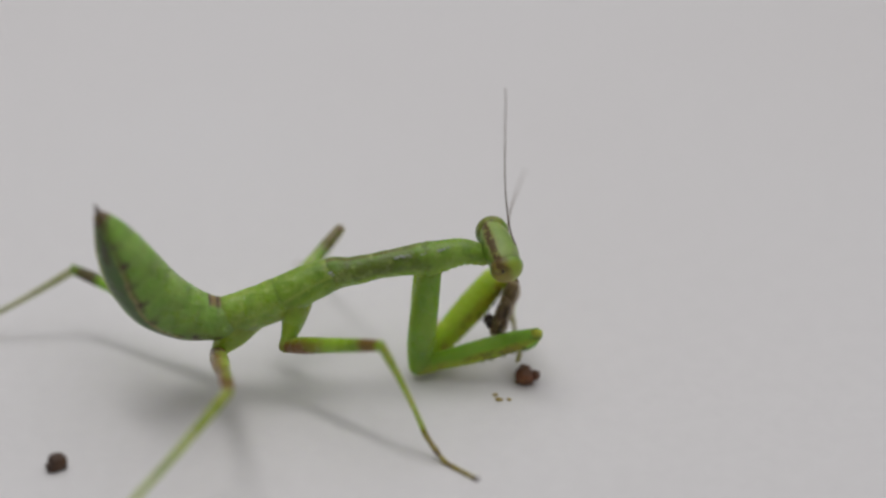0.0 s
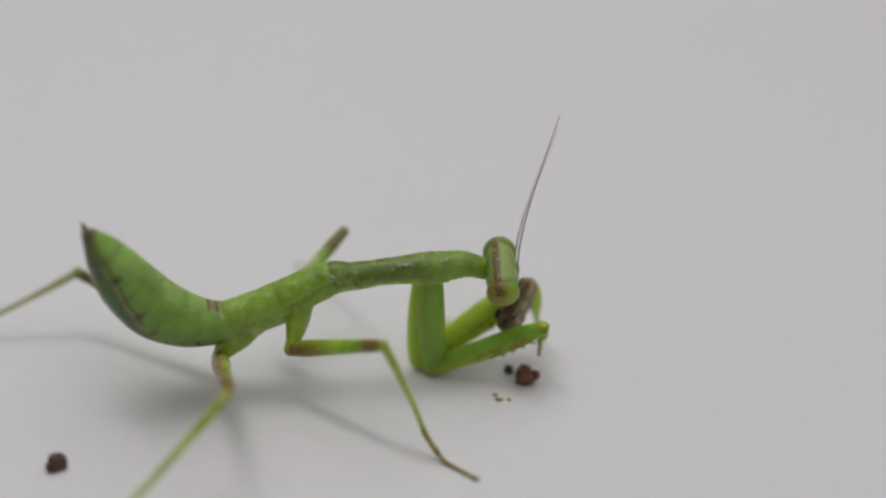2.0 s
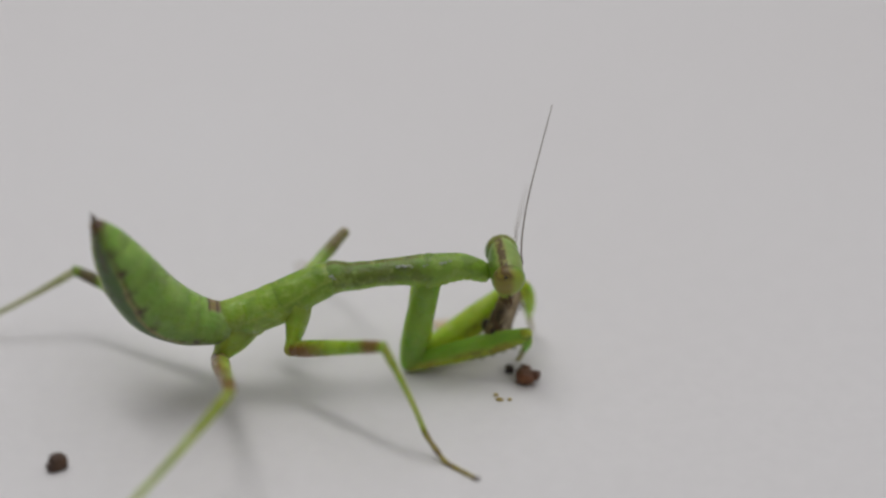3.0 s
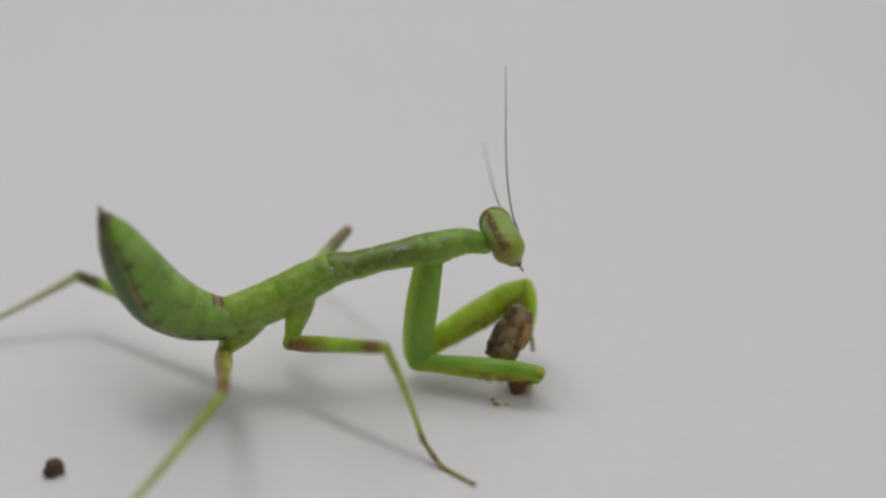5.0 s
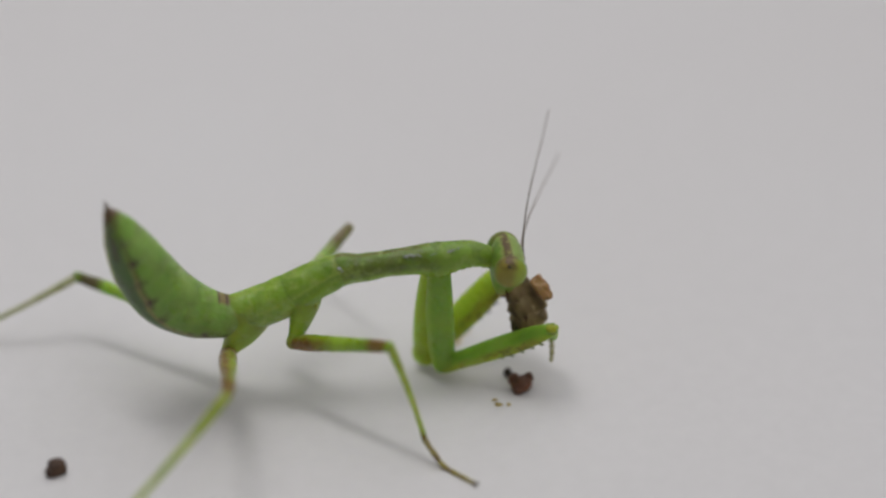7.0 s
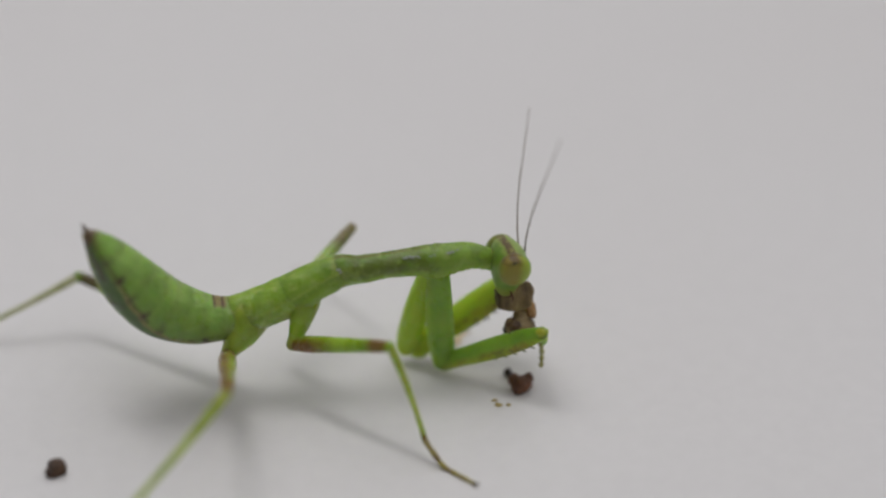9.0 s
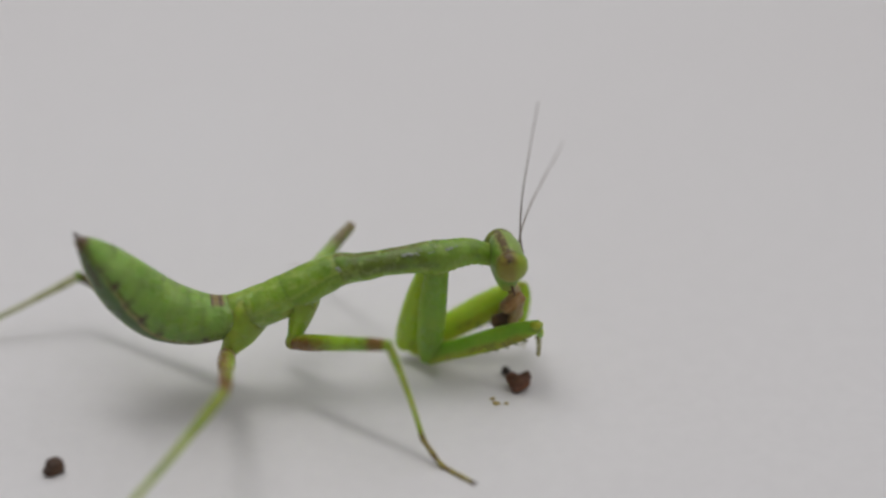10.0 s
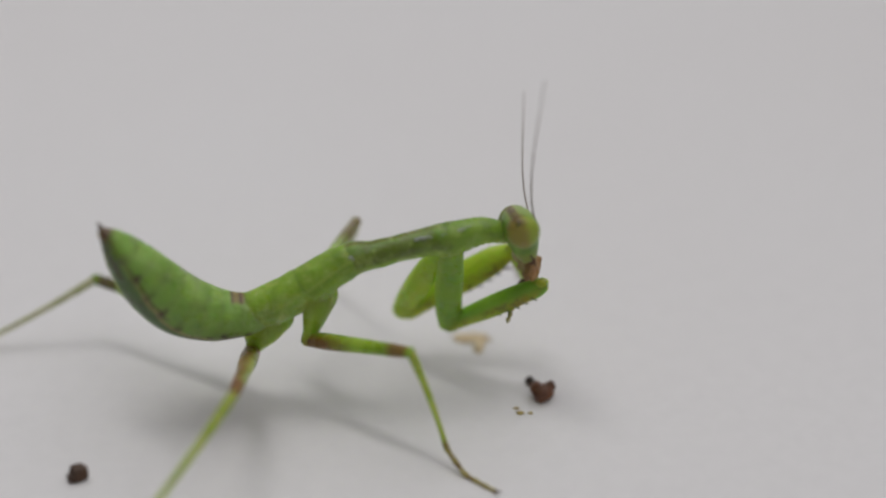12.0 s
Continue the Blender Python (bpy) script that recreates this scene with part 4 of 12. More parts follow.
    walk(P["thorax"], [
        (0, mm(-12.05, -0.61, 4.67, 0, 2.22, 8.53)),
        (0.1, mm(-12.04, -0.61, 4.63, 0, 2.05, 8.53)),
        (0.2, mm(-12.02, -0.6, 4.59, 0, 1.88, 8.53)),
        (0.25, mm(-12.01, -0.6, 4.57, 0, 1.8, 8.53)),
        (0.3, mm(-12, -0.6, 4.55, 0, 1.71, 8.53)),
        (0.35, mm(-12, -0.6, 4.53, 0, 1.63, 8.53)),
        (0.4, mm(-11.99, -0.6, 4.51, 0, 1.54, 8.53)),
        (0.45, mm(-11.98, -0.6, 4.49, 0, 1.46, 8.53)),
        (0.47, mm(-11.98, -0.6, 4.48, 0, 1.41, 8.53)),
        (0.5, mm(-11.97, -0.6, 4.47, 0, 1.37, 8.53)),
        (0.6, mm(-11.96, -0.59, 4.46, 0, 1.43, 8.53)),
        (0.8, mm(-11.93, -0.59, 4.44, 0, 1.56, 8.53)),
        (1, mm(-11.91, -0.59, 4.41, 0, 1.68, 8.53)),
        (1.2, mm(-11.86, -0.58, 4.42, 0, 1.55, 8.53)),
        (1.5, mm(-11.79, -0.57, 4.44, 0, 1.36, 8.53)),
        (1.8, mm(-11.91, -0.59, 4.41, 0, 1.61, 8.53)),
        (2, mm(-11.99, -0.6, 4.39, 0, 1.78, 8.53)),
        (2.2, mm(-11.95, -0.59, 4.4, 0, 1.45, 8.53)),
        (2.5, mm(-11.9, -0.58, 4.43, 0, 0.94, 8.53)),
        (2.7, mm(-11.97, -0.59, 4.41, 0, 1.2, 8.53)),
        (2.75, mm(-11.98, -0.6, 4.41, 0, 1.26, 8.53)),
        (2.8, mm(-12, -0.6, 4.4, 0, 1.32, 8.53)),
        (2.85, mm(-12.02, -0.6, 4.4, 0, 1.39, 8.53)),
        (2.9, mm(-12.03, -0.61, 4.39, 0, 1.45, 8.53)),
        (3, mm(-12.07, -0.61, 4.38, 0, 1.58, 8.53)),
        (3.2, mm(-12.05, -0.61, 4.41, 0, 1.33, 8.53)),
        (3.6, mm(-11.99, -0.6, 4.54, 0, 0.85, 8.53)),
        (4, mm(-11.93, -0.59, 4.66, 0, 0.36, 8.53)),
        (4.4, mm(-11.87, -0.58, 4.78, 0, -0.13, 8.53)),
        (4.8, mm(-11.82, -0.57, 4.91, 0, -0.63, 8.53)),
        (5, mm(-11.67, -0.55, 4.96, 0, -0.87, 8.53)),
        (5.2, mm(-11.66, -0.55, 4.96, 0, -0.23, 8.53)),
        (5.5, mm(-11.57, -0.54, 4.95, 0, 0.73, 8.53)),
        (5.8, mm(-11.52, -0.53, 4.98, 0, 0.29, 8.53)),
        (6, mm(-11.48, -0.52, 5, 0, 0, 8.53)),
        (6.25, mm(-11.46, -0.52, 5.03, 0, 0.16, 8.53)),
        (6.5, mm(-11.43, -0.51, 5.06, 0, 0.32, 8.53)),
        (6.8, mm(-11.48, -0.52, 5.09, 0, 0.69, 8.53)),
        (7, mm(-11.51, -0.53, 5.1, 0, 0.95, 8.53)),
        (7.2, mm(-11.52, -0.53, 5.09, 0, 0.92, 8.53)),
        (7.5, mm(-11.52, -0.53, 5.08, 0, 0.87, 8.53)),
        (7.8, mm(-11.53, -0.53, 5.06, 0, 0.82, 8.53)),
        (8, mm(-11.53, -0.53, 5.05, 0, 0.79, 8.53)),
        (8.2, mm(-11.54, -0.53, 5.04, 0, 0.76, 8.53)),
        (8.4, mm(-11.54, -0.53, 5.03, 0, 0.73, 8.53)),
        (8.6, mm(-11.54, -0.53, 5.02, 0, 0.7, 8.53)),
        (8.8, mm(-11.55, -0.53, 5.01, 0, 0.66, 8.53)),
        (8.9, mm(-11.55, -0.53, 5.01, 0, 0.65, 8.53)),
        (9, mm(-11.55, -0.53, 5.01, 0, 0.63, 8.53)),
        (9.1, mm(-11.55, -0.53, 5.01, 0, 0.63, 8.53)),
        (9.2, mm(-11.55, -0.53, 5.01, 0, 0.63, 8.53)),
        (9.3, mm(-11.55, -0.53, 5.01, 0, 0.63, 8.53)),
        (9.4, mm(-11.55, -0.53, 5.02, 0, 0.63, 8.53)),
        (9.5, mm(-11.55, -0.53, 5.02, 0, 0.63, 8.53)),
        (9.6, mm(-11.53, -0.53, 5.02, 0, 0.63, 8.53)),
        (9.75, mm(-11.5, -0.53, 5.01, 0, 0.63, 8.53)),
        (9.9, mm(-11.48, -0.52, 5.01, 0, 0.63, 8.53)),
        (10, mm(-11.46, -0.52, 5.01, 0, 0.63, 8.53)),
        (10.1, mm(-11.46, -0.52, 5, 0, 0.34, 8.53)),
        (10.2, mm(-11.46, -0.52, 4.98, 0, 0.05, 8.53)),
        (10.3, mm(-11.46, -0.52, 4.97, 0, -0.24, 8.53)),
        (10.4, mm(-11.47, -0.52, 4.95, 0, -0.53, 8.53)),
        (10.5, mm(-11.47, -0.52, 4.94, 0, -0.83, 8.53)),
        (10.8, mm(-11.55, -0.53, 4.92, 0, -0.33, 8.53)),
        (11, mm(-11.6, -0.54, 4.9, 0, 0, 8.53)),
        (11.2, mm(-11.54, -0.53, 4.91, 0, -0.1, 8.53)),
        (11.4, mm(-11.68, -0.55, 5.94, 0, -7.33, 8.53)),
        (11.5, mm(-11.73, -0.56, 5.88, 0, -6.6, 8.53)),
        (11.7, mm(-11.73, -0.56, 5.8, 0, -6.09, 8.53)),
        (11.8, mm(-11.72, -0.56, 5.76, 0, -5.83, 8.53)),
        (12, mm(-11.72, -0.56, 5.68, 0, -5.33, 8.53)),
    ])
    walk(P["prothorax"], [
        (0, mm(-6.02, 0.3, 6.85, 0, 0.57, 8.53)),
        (0.1, mm(-6.01, 0.3, 6.82, 0, -1.7, 8.53)),
        (0.2, mm(-6, 0.3, 6.8, 0, -3.95, 8.53)),
        (0.25, mm(-5.99, 0.3, 6.79, 0, -3.07, 8.53)),
        (0.3, mm(-5.99, 0.3, 6.78, 0, -2.19, 8.53)),
        (0.35, mm(-5.98, 0.3, 6.77, 0, -1.3, 8.53)),
        (0.4, mm(-5.98, 0.3, 6.76, 0, -0.41, 8.53)),
        (0.45, mm(-5.97, 0.3, 6.75, 0, -1.61, 8.53)),
        (0.47, mm(-5.97, 0.3, 6.74, 0, -2.21, 8.53)),
        (0.5, mm(-5.97, 0.3, 6.74, 0, -2.81, 8.53)),
        (0.6, mm(-5.95, 0.31, 6.72, 0, -2.34, 8.53)),
        (0.8, mm(-5.92, 0.31, 6.68, 0, -1.37, 8.53)),
        (1, mm(-5.89, 0.32, 6.64, 0, -0.4, 8.53)),
        (1.2, mm(-5.85, 0.32, 6.66, 0, -0.58, 8.53)),
        (1.5, mm(-5.79, 0.33, 6.7, 0, -0.85, 8.53)),
        (1.8, mm(-5.9, 0.32, 6.64, 0, 2.76, 8.53)),
        (2, mm(-5.97, 0.3, 6.61, 0, 5.1, 8.53)),
        (2.2, mm(-5.95, 0.31, 6.66, 0, 3.36, 8.53)),
        (2.5, mm(-5.91, 0.31, 6.74, 0, 0.68, 8.53)),
        (2.7, mm(-5.97, 0.3, 6.69, 0, 3.09, 8.53)),
        (2.75, mm(-5.98, 0.3, 6.68, 0, 3.68, 8.53)),
        (2.8, mm(-6, 0.3, 6.67, 0, 4.26, 8.53)),
        (2.85, mm(-6.01, 0.3, 6.66, 0, 4.84, 8.53)),
        (2.9, mm(-6.03, 0.3, 6.65, 0, 5.42, 8.53)),
        (3, mm(-6.06, 0.29, 6.63, 0, 6.55, 8.53)),
        (3.2, mm(-6.05, 0.29, 6.68, 0, 5.83, 8.53)),
        (3.6, mm(-6.01, 0.3, 6.85, 0, 4.36, 8.53)),
        (4, mm(-5.97, 0.3, 7.03, 0, 2.88, 8.53)),
        (4.4, mm(-5.93, 0.31, 7.2, 0, 1.37, 8.53)),
        (4.8, mm(-5.89, 0.32, 7.38, 0, -0.15, 8.53)),
        (5, mm(-5.76, 0.34, 7.46, 0, -2.49, 8.53)),
        (5.2, mm(-5.73, 0.34, 7.39, 0, -1.78, 8.53)),
        (5.5, mm(-5.59, 0.36, 7.28, 0, -0.67, 8.53)),
        (5.8, mm(-5.56, 0.37, 7.36, 0, -0.26, 8.53)),
        (6, mm(-5.53, 0.37, 7.41, 0, 0, 8.53)),
        (6.25, mm(-5.5, 0.37, 7.42, 0, 0.7, 8.53)),
        (6.5, mm(-5.47, 0.38, 7.44, 0, 1.4, 8.53)),
        (6.8, mm(-5.5, 0.37, 7.42, 0, 2.87, 8.53)),
        (7, mm(-5.53, 0.37, 7.41, 0, 3.85, 8.53)),
        (7.2, mm(-5.53, 0.37, 7.4, 0, 3.86, 8.53)),
        (7.5, mm(-5.54, 0.37, 7.39, 0, 3.89, 8.53)),
        (7.8, mm(-5.55, 0.37, 7.38, 0, 3.91, 8.53)),
        (8, mm(-5.55, 0.37, 7.38, 0, 3.93, 8.53)),
        (8.2, mm(-5.56, 0.37, 7.37, 0, 3.94, 8.53)),
        (8.4, mm(-5.56, 0.37, 7.36, 0, 3.96, 8.53)),
        (8.6, mm(-5.57, 0.37, 7.36, 0, 3.98, 8.53)),
        (8.8, mm(-5.57, 0.36, 7.35, 0, 3.99, 8.53)),
        (8.9, mm(-5.57, 0.36, 7.35, 0, 4, 8.53)),
        (9, mm(-5.58, 0.36, 7.35, 0, 4.01, 8.53)),
        (9.1, mm(-5.58, 0.36, 7.35, 0, 4.01, 8.53)),
        (9.2, mm(-5.58, 0.36, 7.35, 0, 4.01, 8.53)),
        (9.3, mm(-5.58, 0.36, 7.35, 0, 4.01, 8.53)),
        (9.4, mm(-5.58, 0.36, 7.36, 0, 4.01, 8.53)),
        (9.5, mm(-5.58, 0.36, 7.36, 0, 4.01, 8.53)),
        (9.6, mm(-5.56, 0.37, 7.36, 0, 3.77, 8.53)),
        (9.75, mm(-5.53, 0.37, 7.36, 0, 3.4, 8.53)),
        (9.9, mm(-5.5, 0.37, 7.35, 0, 3.03, 8.53)),
        (10, mm(-5.49, 0.38, 7.35, 0, 2.78, 8.53)),
        (10.1, mm(-5.5, 0.38, 7.37, 0, 2.12, 8.53)),
        (10.2, mm(-5.51, 0.37, 7.38, 0, 1.47, 8.53)),
        (10.3, mm(-5.53, 0.37, 7.4, 0, 0.82, 8.53)),
        (10.4, mm(-5.54, 0.37, 7.42, 0, 0.18, 8.53)),
        (10.5, mm(-5.55, 0.37, 7.43, 0, -0.45, 8.53)),
        (10.8, mm(-5.62, 0.36, 7.36, 0, 0.27, 8.53)),
        (11, mm(-5.66, 0.35, 7.31, 0, 0.75, 8.53)),
        (11.2, mm(-5.6, 0.36, 7.33, 0, 1.41, 8.53)),
        (11.4, mm(-6.09, 0.29, 9.09, 0, -16.04, 8.53)),
        (11.5, mm(-6.09, 0.29, 8.96, 0, -14.75, 8.53)),
        (11.7, mm(-6.06, 0.29, 8.83, 0, -7.81, 8.53)),
        (11.8, mm(-6.05, 0.29, 8.77, 0, -4.23, 8.53)),
        (12, mm(-6.02, 0.3, 8.64, 0, -2.91, 8.53)),
    ])
    walk(P["head"], [
        (0, mm(2.96, 1.49, 7.89, 13.18, -22.48, 10.92)),
        (0.1, mm(2.95, 1.6, 8.35, 11.05, -23.72, 16.33)),
        (0.2, mm(2.93, 1.71, 8.81, 9.32, -24.79, 21.83)),
        (0.25, mm(2.88, 1.64, 8.57, -12.77, -15.68, 38.71)),
        (0.3, mm(2.82, 1.57, 8.33, -28.18, 10.01, 46.58)),
        (0.35, mm(2.77, 1.5, 8.09, -64.96, 52.21, 26.86)),
        (0.4, mm(2.78, 1.56, 8.03, -52.72, 45.85, 34.98)),
        (0.45, mm(2.8, 1.48, 8.07, -45.24, 40.59, 38.53)),
        (0.47, mm(2.77, 1.44, 8.1, -16.39, -11.49, 30.27)),
        (0.5, mm(2.75, 1.41, 8.13, 20, -15.27, -1.23)),
        (0.6, mm(2.87, 1.49, 8.15, 12.03, -11.64, -3.05)),
        (0.8, mm(3.13, 1.64, 8.2, -0.07, -3.84, -9.78)),
        (1, mm(3.01, 1.57, 7.91, -5.51, 8.69, 56.71)),
        (1.2, mm(2.97, 1.54, 7.9, 7.27, -19.35, 14.56)),
        (1.5, mm(3.33, 1.48, 7.88, 9.49, 2.84, 21.88)),
        (1.8, mm(3.14, 1.4, 7.21, 15.68, -7.62, 5.02)),
        (2, mm(3.14, 1.23, 6.62, 16.54, -5.89, 1.84)),
        (2.2, mm(3.09, 1.36, 7.1, 12.49, -9.15, 1.97)),
        (2.5, mm(3.03, 1.55, 7.83, 6.9, -14.53, 2.88)),
        (2.7, mm(3.01, 1.68, 7.65, 3.64, -18.06, 8.68)),
        (2.75, mm(2.94, 1.8, 7.74, -3.39, -2.44, 33.92)),
        (2.8, mm(2.87, 1.93, 7.84, 3.87, 42.41, 72.86)),
        (2.85, mm(3.08, 1.8, 7.56, -2.67, 19.84, 43.17)),
        (2.9, mm(3.28, 1.68, 7.29, 0.04, 2.04, 26.75)),
        (3, mm(3.33, 1.54, 6.92, -0.36, -2.79, 6.91)),
        (3.2, mm(3.39, 1.69, 7.28, -9.14, 20.62, 15.64)),
        (3.6, mm(3.25, 1.67, 7.63, -6.34, 8.94, 15.52)),
        (4, mm(3.11, 1.65, 7.98, -3.86, -1.96, 14.35)),
        (4.4, mm(2.97, 1.63, 8.32, -1.37, -11.51, 12.25)),
        (4.8, mm(2.83, 1.61, 8.67, 1.4, -19.53, 9.32)),
        (5, mm(3.22, 1.63, 9.09, -3.96, -22.22, 14.83)),
        (5.2, mm(3.45, 1.45, 8.63, -11.14, 3.71, 37.71)),
        (5.5, mm(3.14, 1.49, 8.4, 7.05, 50.86, 75.2)),
        (5.8, mm(3.21, 1.6, 8.58, -3.96, 32.26, 49.27)),
        (6, mm(3.35, 1.56, 8.52, -4.67, -0.71, 21.85)),
        (6.25, mm(3.35, 1.41, 8.22, -5.01, 5.27, -13.81)),
        (6.5, mm(3.4, 1.39, 8.09, -6.56, 6.17, -12.32)),
        (6.8, mm(3.48, 1.42, 7.92, -8.15, -4.62, 9.38)),
        (7, mm(3.52, 1.38, 7.73, -7.07, 8.21, 5.93)),
        (7.2, mm(3.53, 1.32, 7.62, -8.5, 13.27, 5)),
        (7.5, mm(3.53, 1.35, 7.66, -8.95, 11.74, 6.45)),
        (7.8, mm(3.54, 1.38, 7.69, -9.38, 10.33, 7.93)),
        (8, mm(3.54, 1.4, 7.71, -9.66, 9.45, 8.92)),
        (8.2, mm(3.54, 1.42, 7.74, -9.93, 8.62, 9.91)),
        (8.4, mm(3.55, 1.44, 7.76, -10.19, 7.83, 10.91)),
        (8.6, mm(3.55, 1.46, 7.78, -10.45, 7.09, 11.92)),
        (8.8, mm(3.56, 1.48, 7.8, -10.7, 6.39, 12.93)),
        (8.9, mm(3.56, 1.46, 7.76, -11.64, 6.73, 12.8)),
        (9, mm(3.56, 1.43, 7.72, -12.58, 7.06, 12.66)),
        (9.1, mm(3.56, 1.45, 7.75, -12.62, 7.17, 12.39)),
        (9.2, mm(3.57, 1.46, 7.77, -12.66, 7.28, 12.12)),
        (9.3, mm(3.57, 1.48, 7.8, -12.69, 7.39, 11.85)),
        (9.4, mm(3.58, 1.5, 7.83, -12.73, 7.5, 11.58)),
        (9.5, mm(3.59, 1.51, 7.86, -12.77, 7.61, 11.31)),
        (9.6, mm(3.57, 1.5, 7.86, -12.13, 5.64, 11.55)),
        (9.75, mm(3.56, 1.48, 7.87, -11.2, 2.77, 11.81)),
        (9.9, mm(3.54, 1.45, 7.88, -10.3, 0.02, 11.96)),
        (10, mm(3.52, 1.44, 7.89, -9.71, -1.76, 12.01)),
        (10.1, mm(3.52, 1.46, 8.03, -9.63, -0.23, 12.34)),
        (10.2, mm(3.51, 1.49, 8.18, -9.55, 1.27, 12.68)),
        (10.3, mm(3.51, 1.51, 8.32, -9.48, 2.74, 13.03)),
        (10.4, mm(3.51, 1.53, 8.47, -9.41, 4.18, 13.39)),
        (10.5, mm(3.5, 1.56, 8.61, -9.34, 5.6, 13.76)),
        (10.8, mm(3.44, 1.44, 8.28, -20.62, -1.14, 20.42)),
        (11, mm(3.29, 1.4, 8.12, -12.23, -3.31, 16.75)),
        (11.2, mm(3.37, 1.5, 8.18, -14.95, -2.56, 18.77)),
        (11.4, mm(2.38, 1.4, 12.37, -18.13, -1.2, 17.53)),
        (11.5, mm(2.42, 1.46, 12.15, -17.93, -2.46, 14.17)),
        (11.7, mm(2.37, 1.46, 11.13, -25.64, 4.95, 17.54)),
        (11.8, mm(2.62, 1.44, 10.64, -31.93, 30.56, 21.26)),
        (12, mm(2.81, 1.57, 10.29, -23.41, -12.18, 13.89)),
    ])
    walk(P["antenna_r"], [
        (0, mm(0.91, -0.25, -0.16, -62.55, -53.06, 54.07)),
        (0.1, mm(0.91, -0.26, -0.16, -54.34, -59.7, 38.4)),
        (0.2, mm(0.9, -0.27, -0.16, -46.67, -63.08, 23.27)),
        (0.25, mm(0.89, -0.29, -0.16, -12.94, -68.69, -23.95)),
        (0.3, mm(0.88, -0.3, -0.15, 34.28, -70.02, -82.41)),
        (0.35, mm(0.89, -0.35, -0.14, 76.65, -43.97, -134.57)),
        (0.4, mm(0.91, -0.38, -0.14, 73.57, -53.61, -129.37)),
        (0.45, mm(0.94, -0.41, -0.14, 70.71, -60.75, -124.57)),
        (0.47, mm(1.01, -0.33, -0.2, -42.54, -59.45, 17.4)),
        (0.5, mm(1.04, -0.24, -0.18, -68.1, -36.5, 68.19)),
        (0.6, mm(1.04, -0.22, -0.17, -66.48, -44.7, 68.58)),
        (0.8, mm(0.92, -0.2, -0.13, -49.52, -70.24, 54.72)),
        (1, mm(0.87, -0.32, -0.12, -2.13, -73.31, -62.89)),
        (1.2, mm(0.91, -0.25, -0.15, -44.05, -55.41, 22.69)),
        (1.5, mm(0.91, -0.26, -0.11, -99.16, -55.22, 75.35)),
        (1.8, mm(0.92, -0.23, -0.13, -71.94, -48.04, 61.69)),
        (2, mm(0.92, -0.23, -0.13, -71.54, -39.46, 62.91)),
        (2.2, mm(0.92, -0.23, -0.14, -66.68, -42.34, 60.1)),
        (2.5, mm(0.92, -0.23, -0.15, -58.53, -45.56, 54.37)),
        (2.7, mm(0.91, -0.24, -0.16, -46.39, -51.37, 34.83)),
        (2.75, mm(0.9, -0.29, -0.13, -42.39, -70.51, 3.13)),
        (2.8, mm(0.83, -0.33, -0.09, 86.93, -73.67, -162.43)),
        (2.85, mm(0.88, -0.3, -0.09, -102.62, -88, 53.1)),
        (2.9, mm(0.91, -0.27, -0.12, -68.74, -71.06, 37.16)),
        (3, mm(0.92, -0.23, -0.13, -68.77, -57.2, 59.11)),
        (3.2, mm(0.91, -0.26, -0.08, -120.99, -73.03, 97.38)),
        (3.6, mm(0.91, -0.25, -0.11, -93.55, -68.55, 74.08)),
        (4, mm(0.92, -0.25, -0.13, -76.92, -62.45, 62.21)),
        (4.4, mm(0.91, -0.24, -0.14, -66.52, -56.55, 56.96)),
        (4.8, mm(0.91, -0.24, -0.16, -59.41, -51.51, 55.19)),
        (5, mm(0.91, -0.25, -0.17, -55.94, -54.64, 49.35)),
        (5.2, mm(0.89, -0.29, -0.13, -79.77, -70.97, 42.8)),
        (5.5, mm(0.86, -0.56, -0.01, 103.15, -58.36, -179.15)),
        (5.8, mm(0.87, -0.31, -0.08, 104.07, -57.21, -158.12)),
        (6, mm(0.91, -0.26, -0.13, 66.77, -73.29, -92.43)),
        (6.25, mm(0.92, -0.19, -0.11, 42.34, -84.75, -35.51)),
        (6.5, mm(0.92, -0.2, -0.1, -27.18, -81.49, 30.5)),
        (6.8, mm(0.92, -0.24, -0.13, 5.51, -73.78, -20.23)),
        (7, mm(0.92, -0.23, -0.1, -87.65, -87.65, 76.71)),
        (7.2, mm(0.92, -0.23, -0.09, -169.17, -85.74, 158.12)),
        (7.5, mm(0.92, -0.24, -0.1, 108.6, -84.84, -121.11)),
        (7.8, mm(0.92, -0.24, -0.1, 84.56, -80.44, -98.82)),
        (8, mm(0.92, -0.24, -0.1, 77.88, -77.5, -93.44)),
        (8.2, mm(0.92, -0.24, -0.11, 73.46, -74.71, -90.41)),
        (8.4, mm(0.92, -0.25, -0.11, 70.15, -72.04, -88.56)),
        (8.6, mm(0.92, -0.25, -0.11, 67.42, -69.49, -87.41)),
        (8.8, mm(0.92, -0.25, -0.11, 65.05, -67.06, -86.7)),
        (8.9, mm(0.92, -0.25, -0.11, 65.54, -65.91, -87.22)),
        (9, mm(0.92, -0.25, -0.11, 65.96, -64.76, -87.68)),
        (9.1, mm(0.92, -0.25, -0.11, 72.57, -68.23, -91.83)),
        (9.2, mm(0.92, -0.25, -0.11, 80.16, -71.92, -97.27)),
        (9.3, mm(0.92, -0.25, -0.11, 90.06, -75.84, -105.35)),
        (9.4, mm(0.92, -0.25, -0.11, 106.2, -79.95, -120.03)),
        (9.5, mm(0.92, -0.25, -0.11, 144.04, -83.45, -156.76)),
        (9.6, mm(0.92, -0.25, -0.11, 130.16, -86.1, -143.1)),
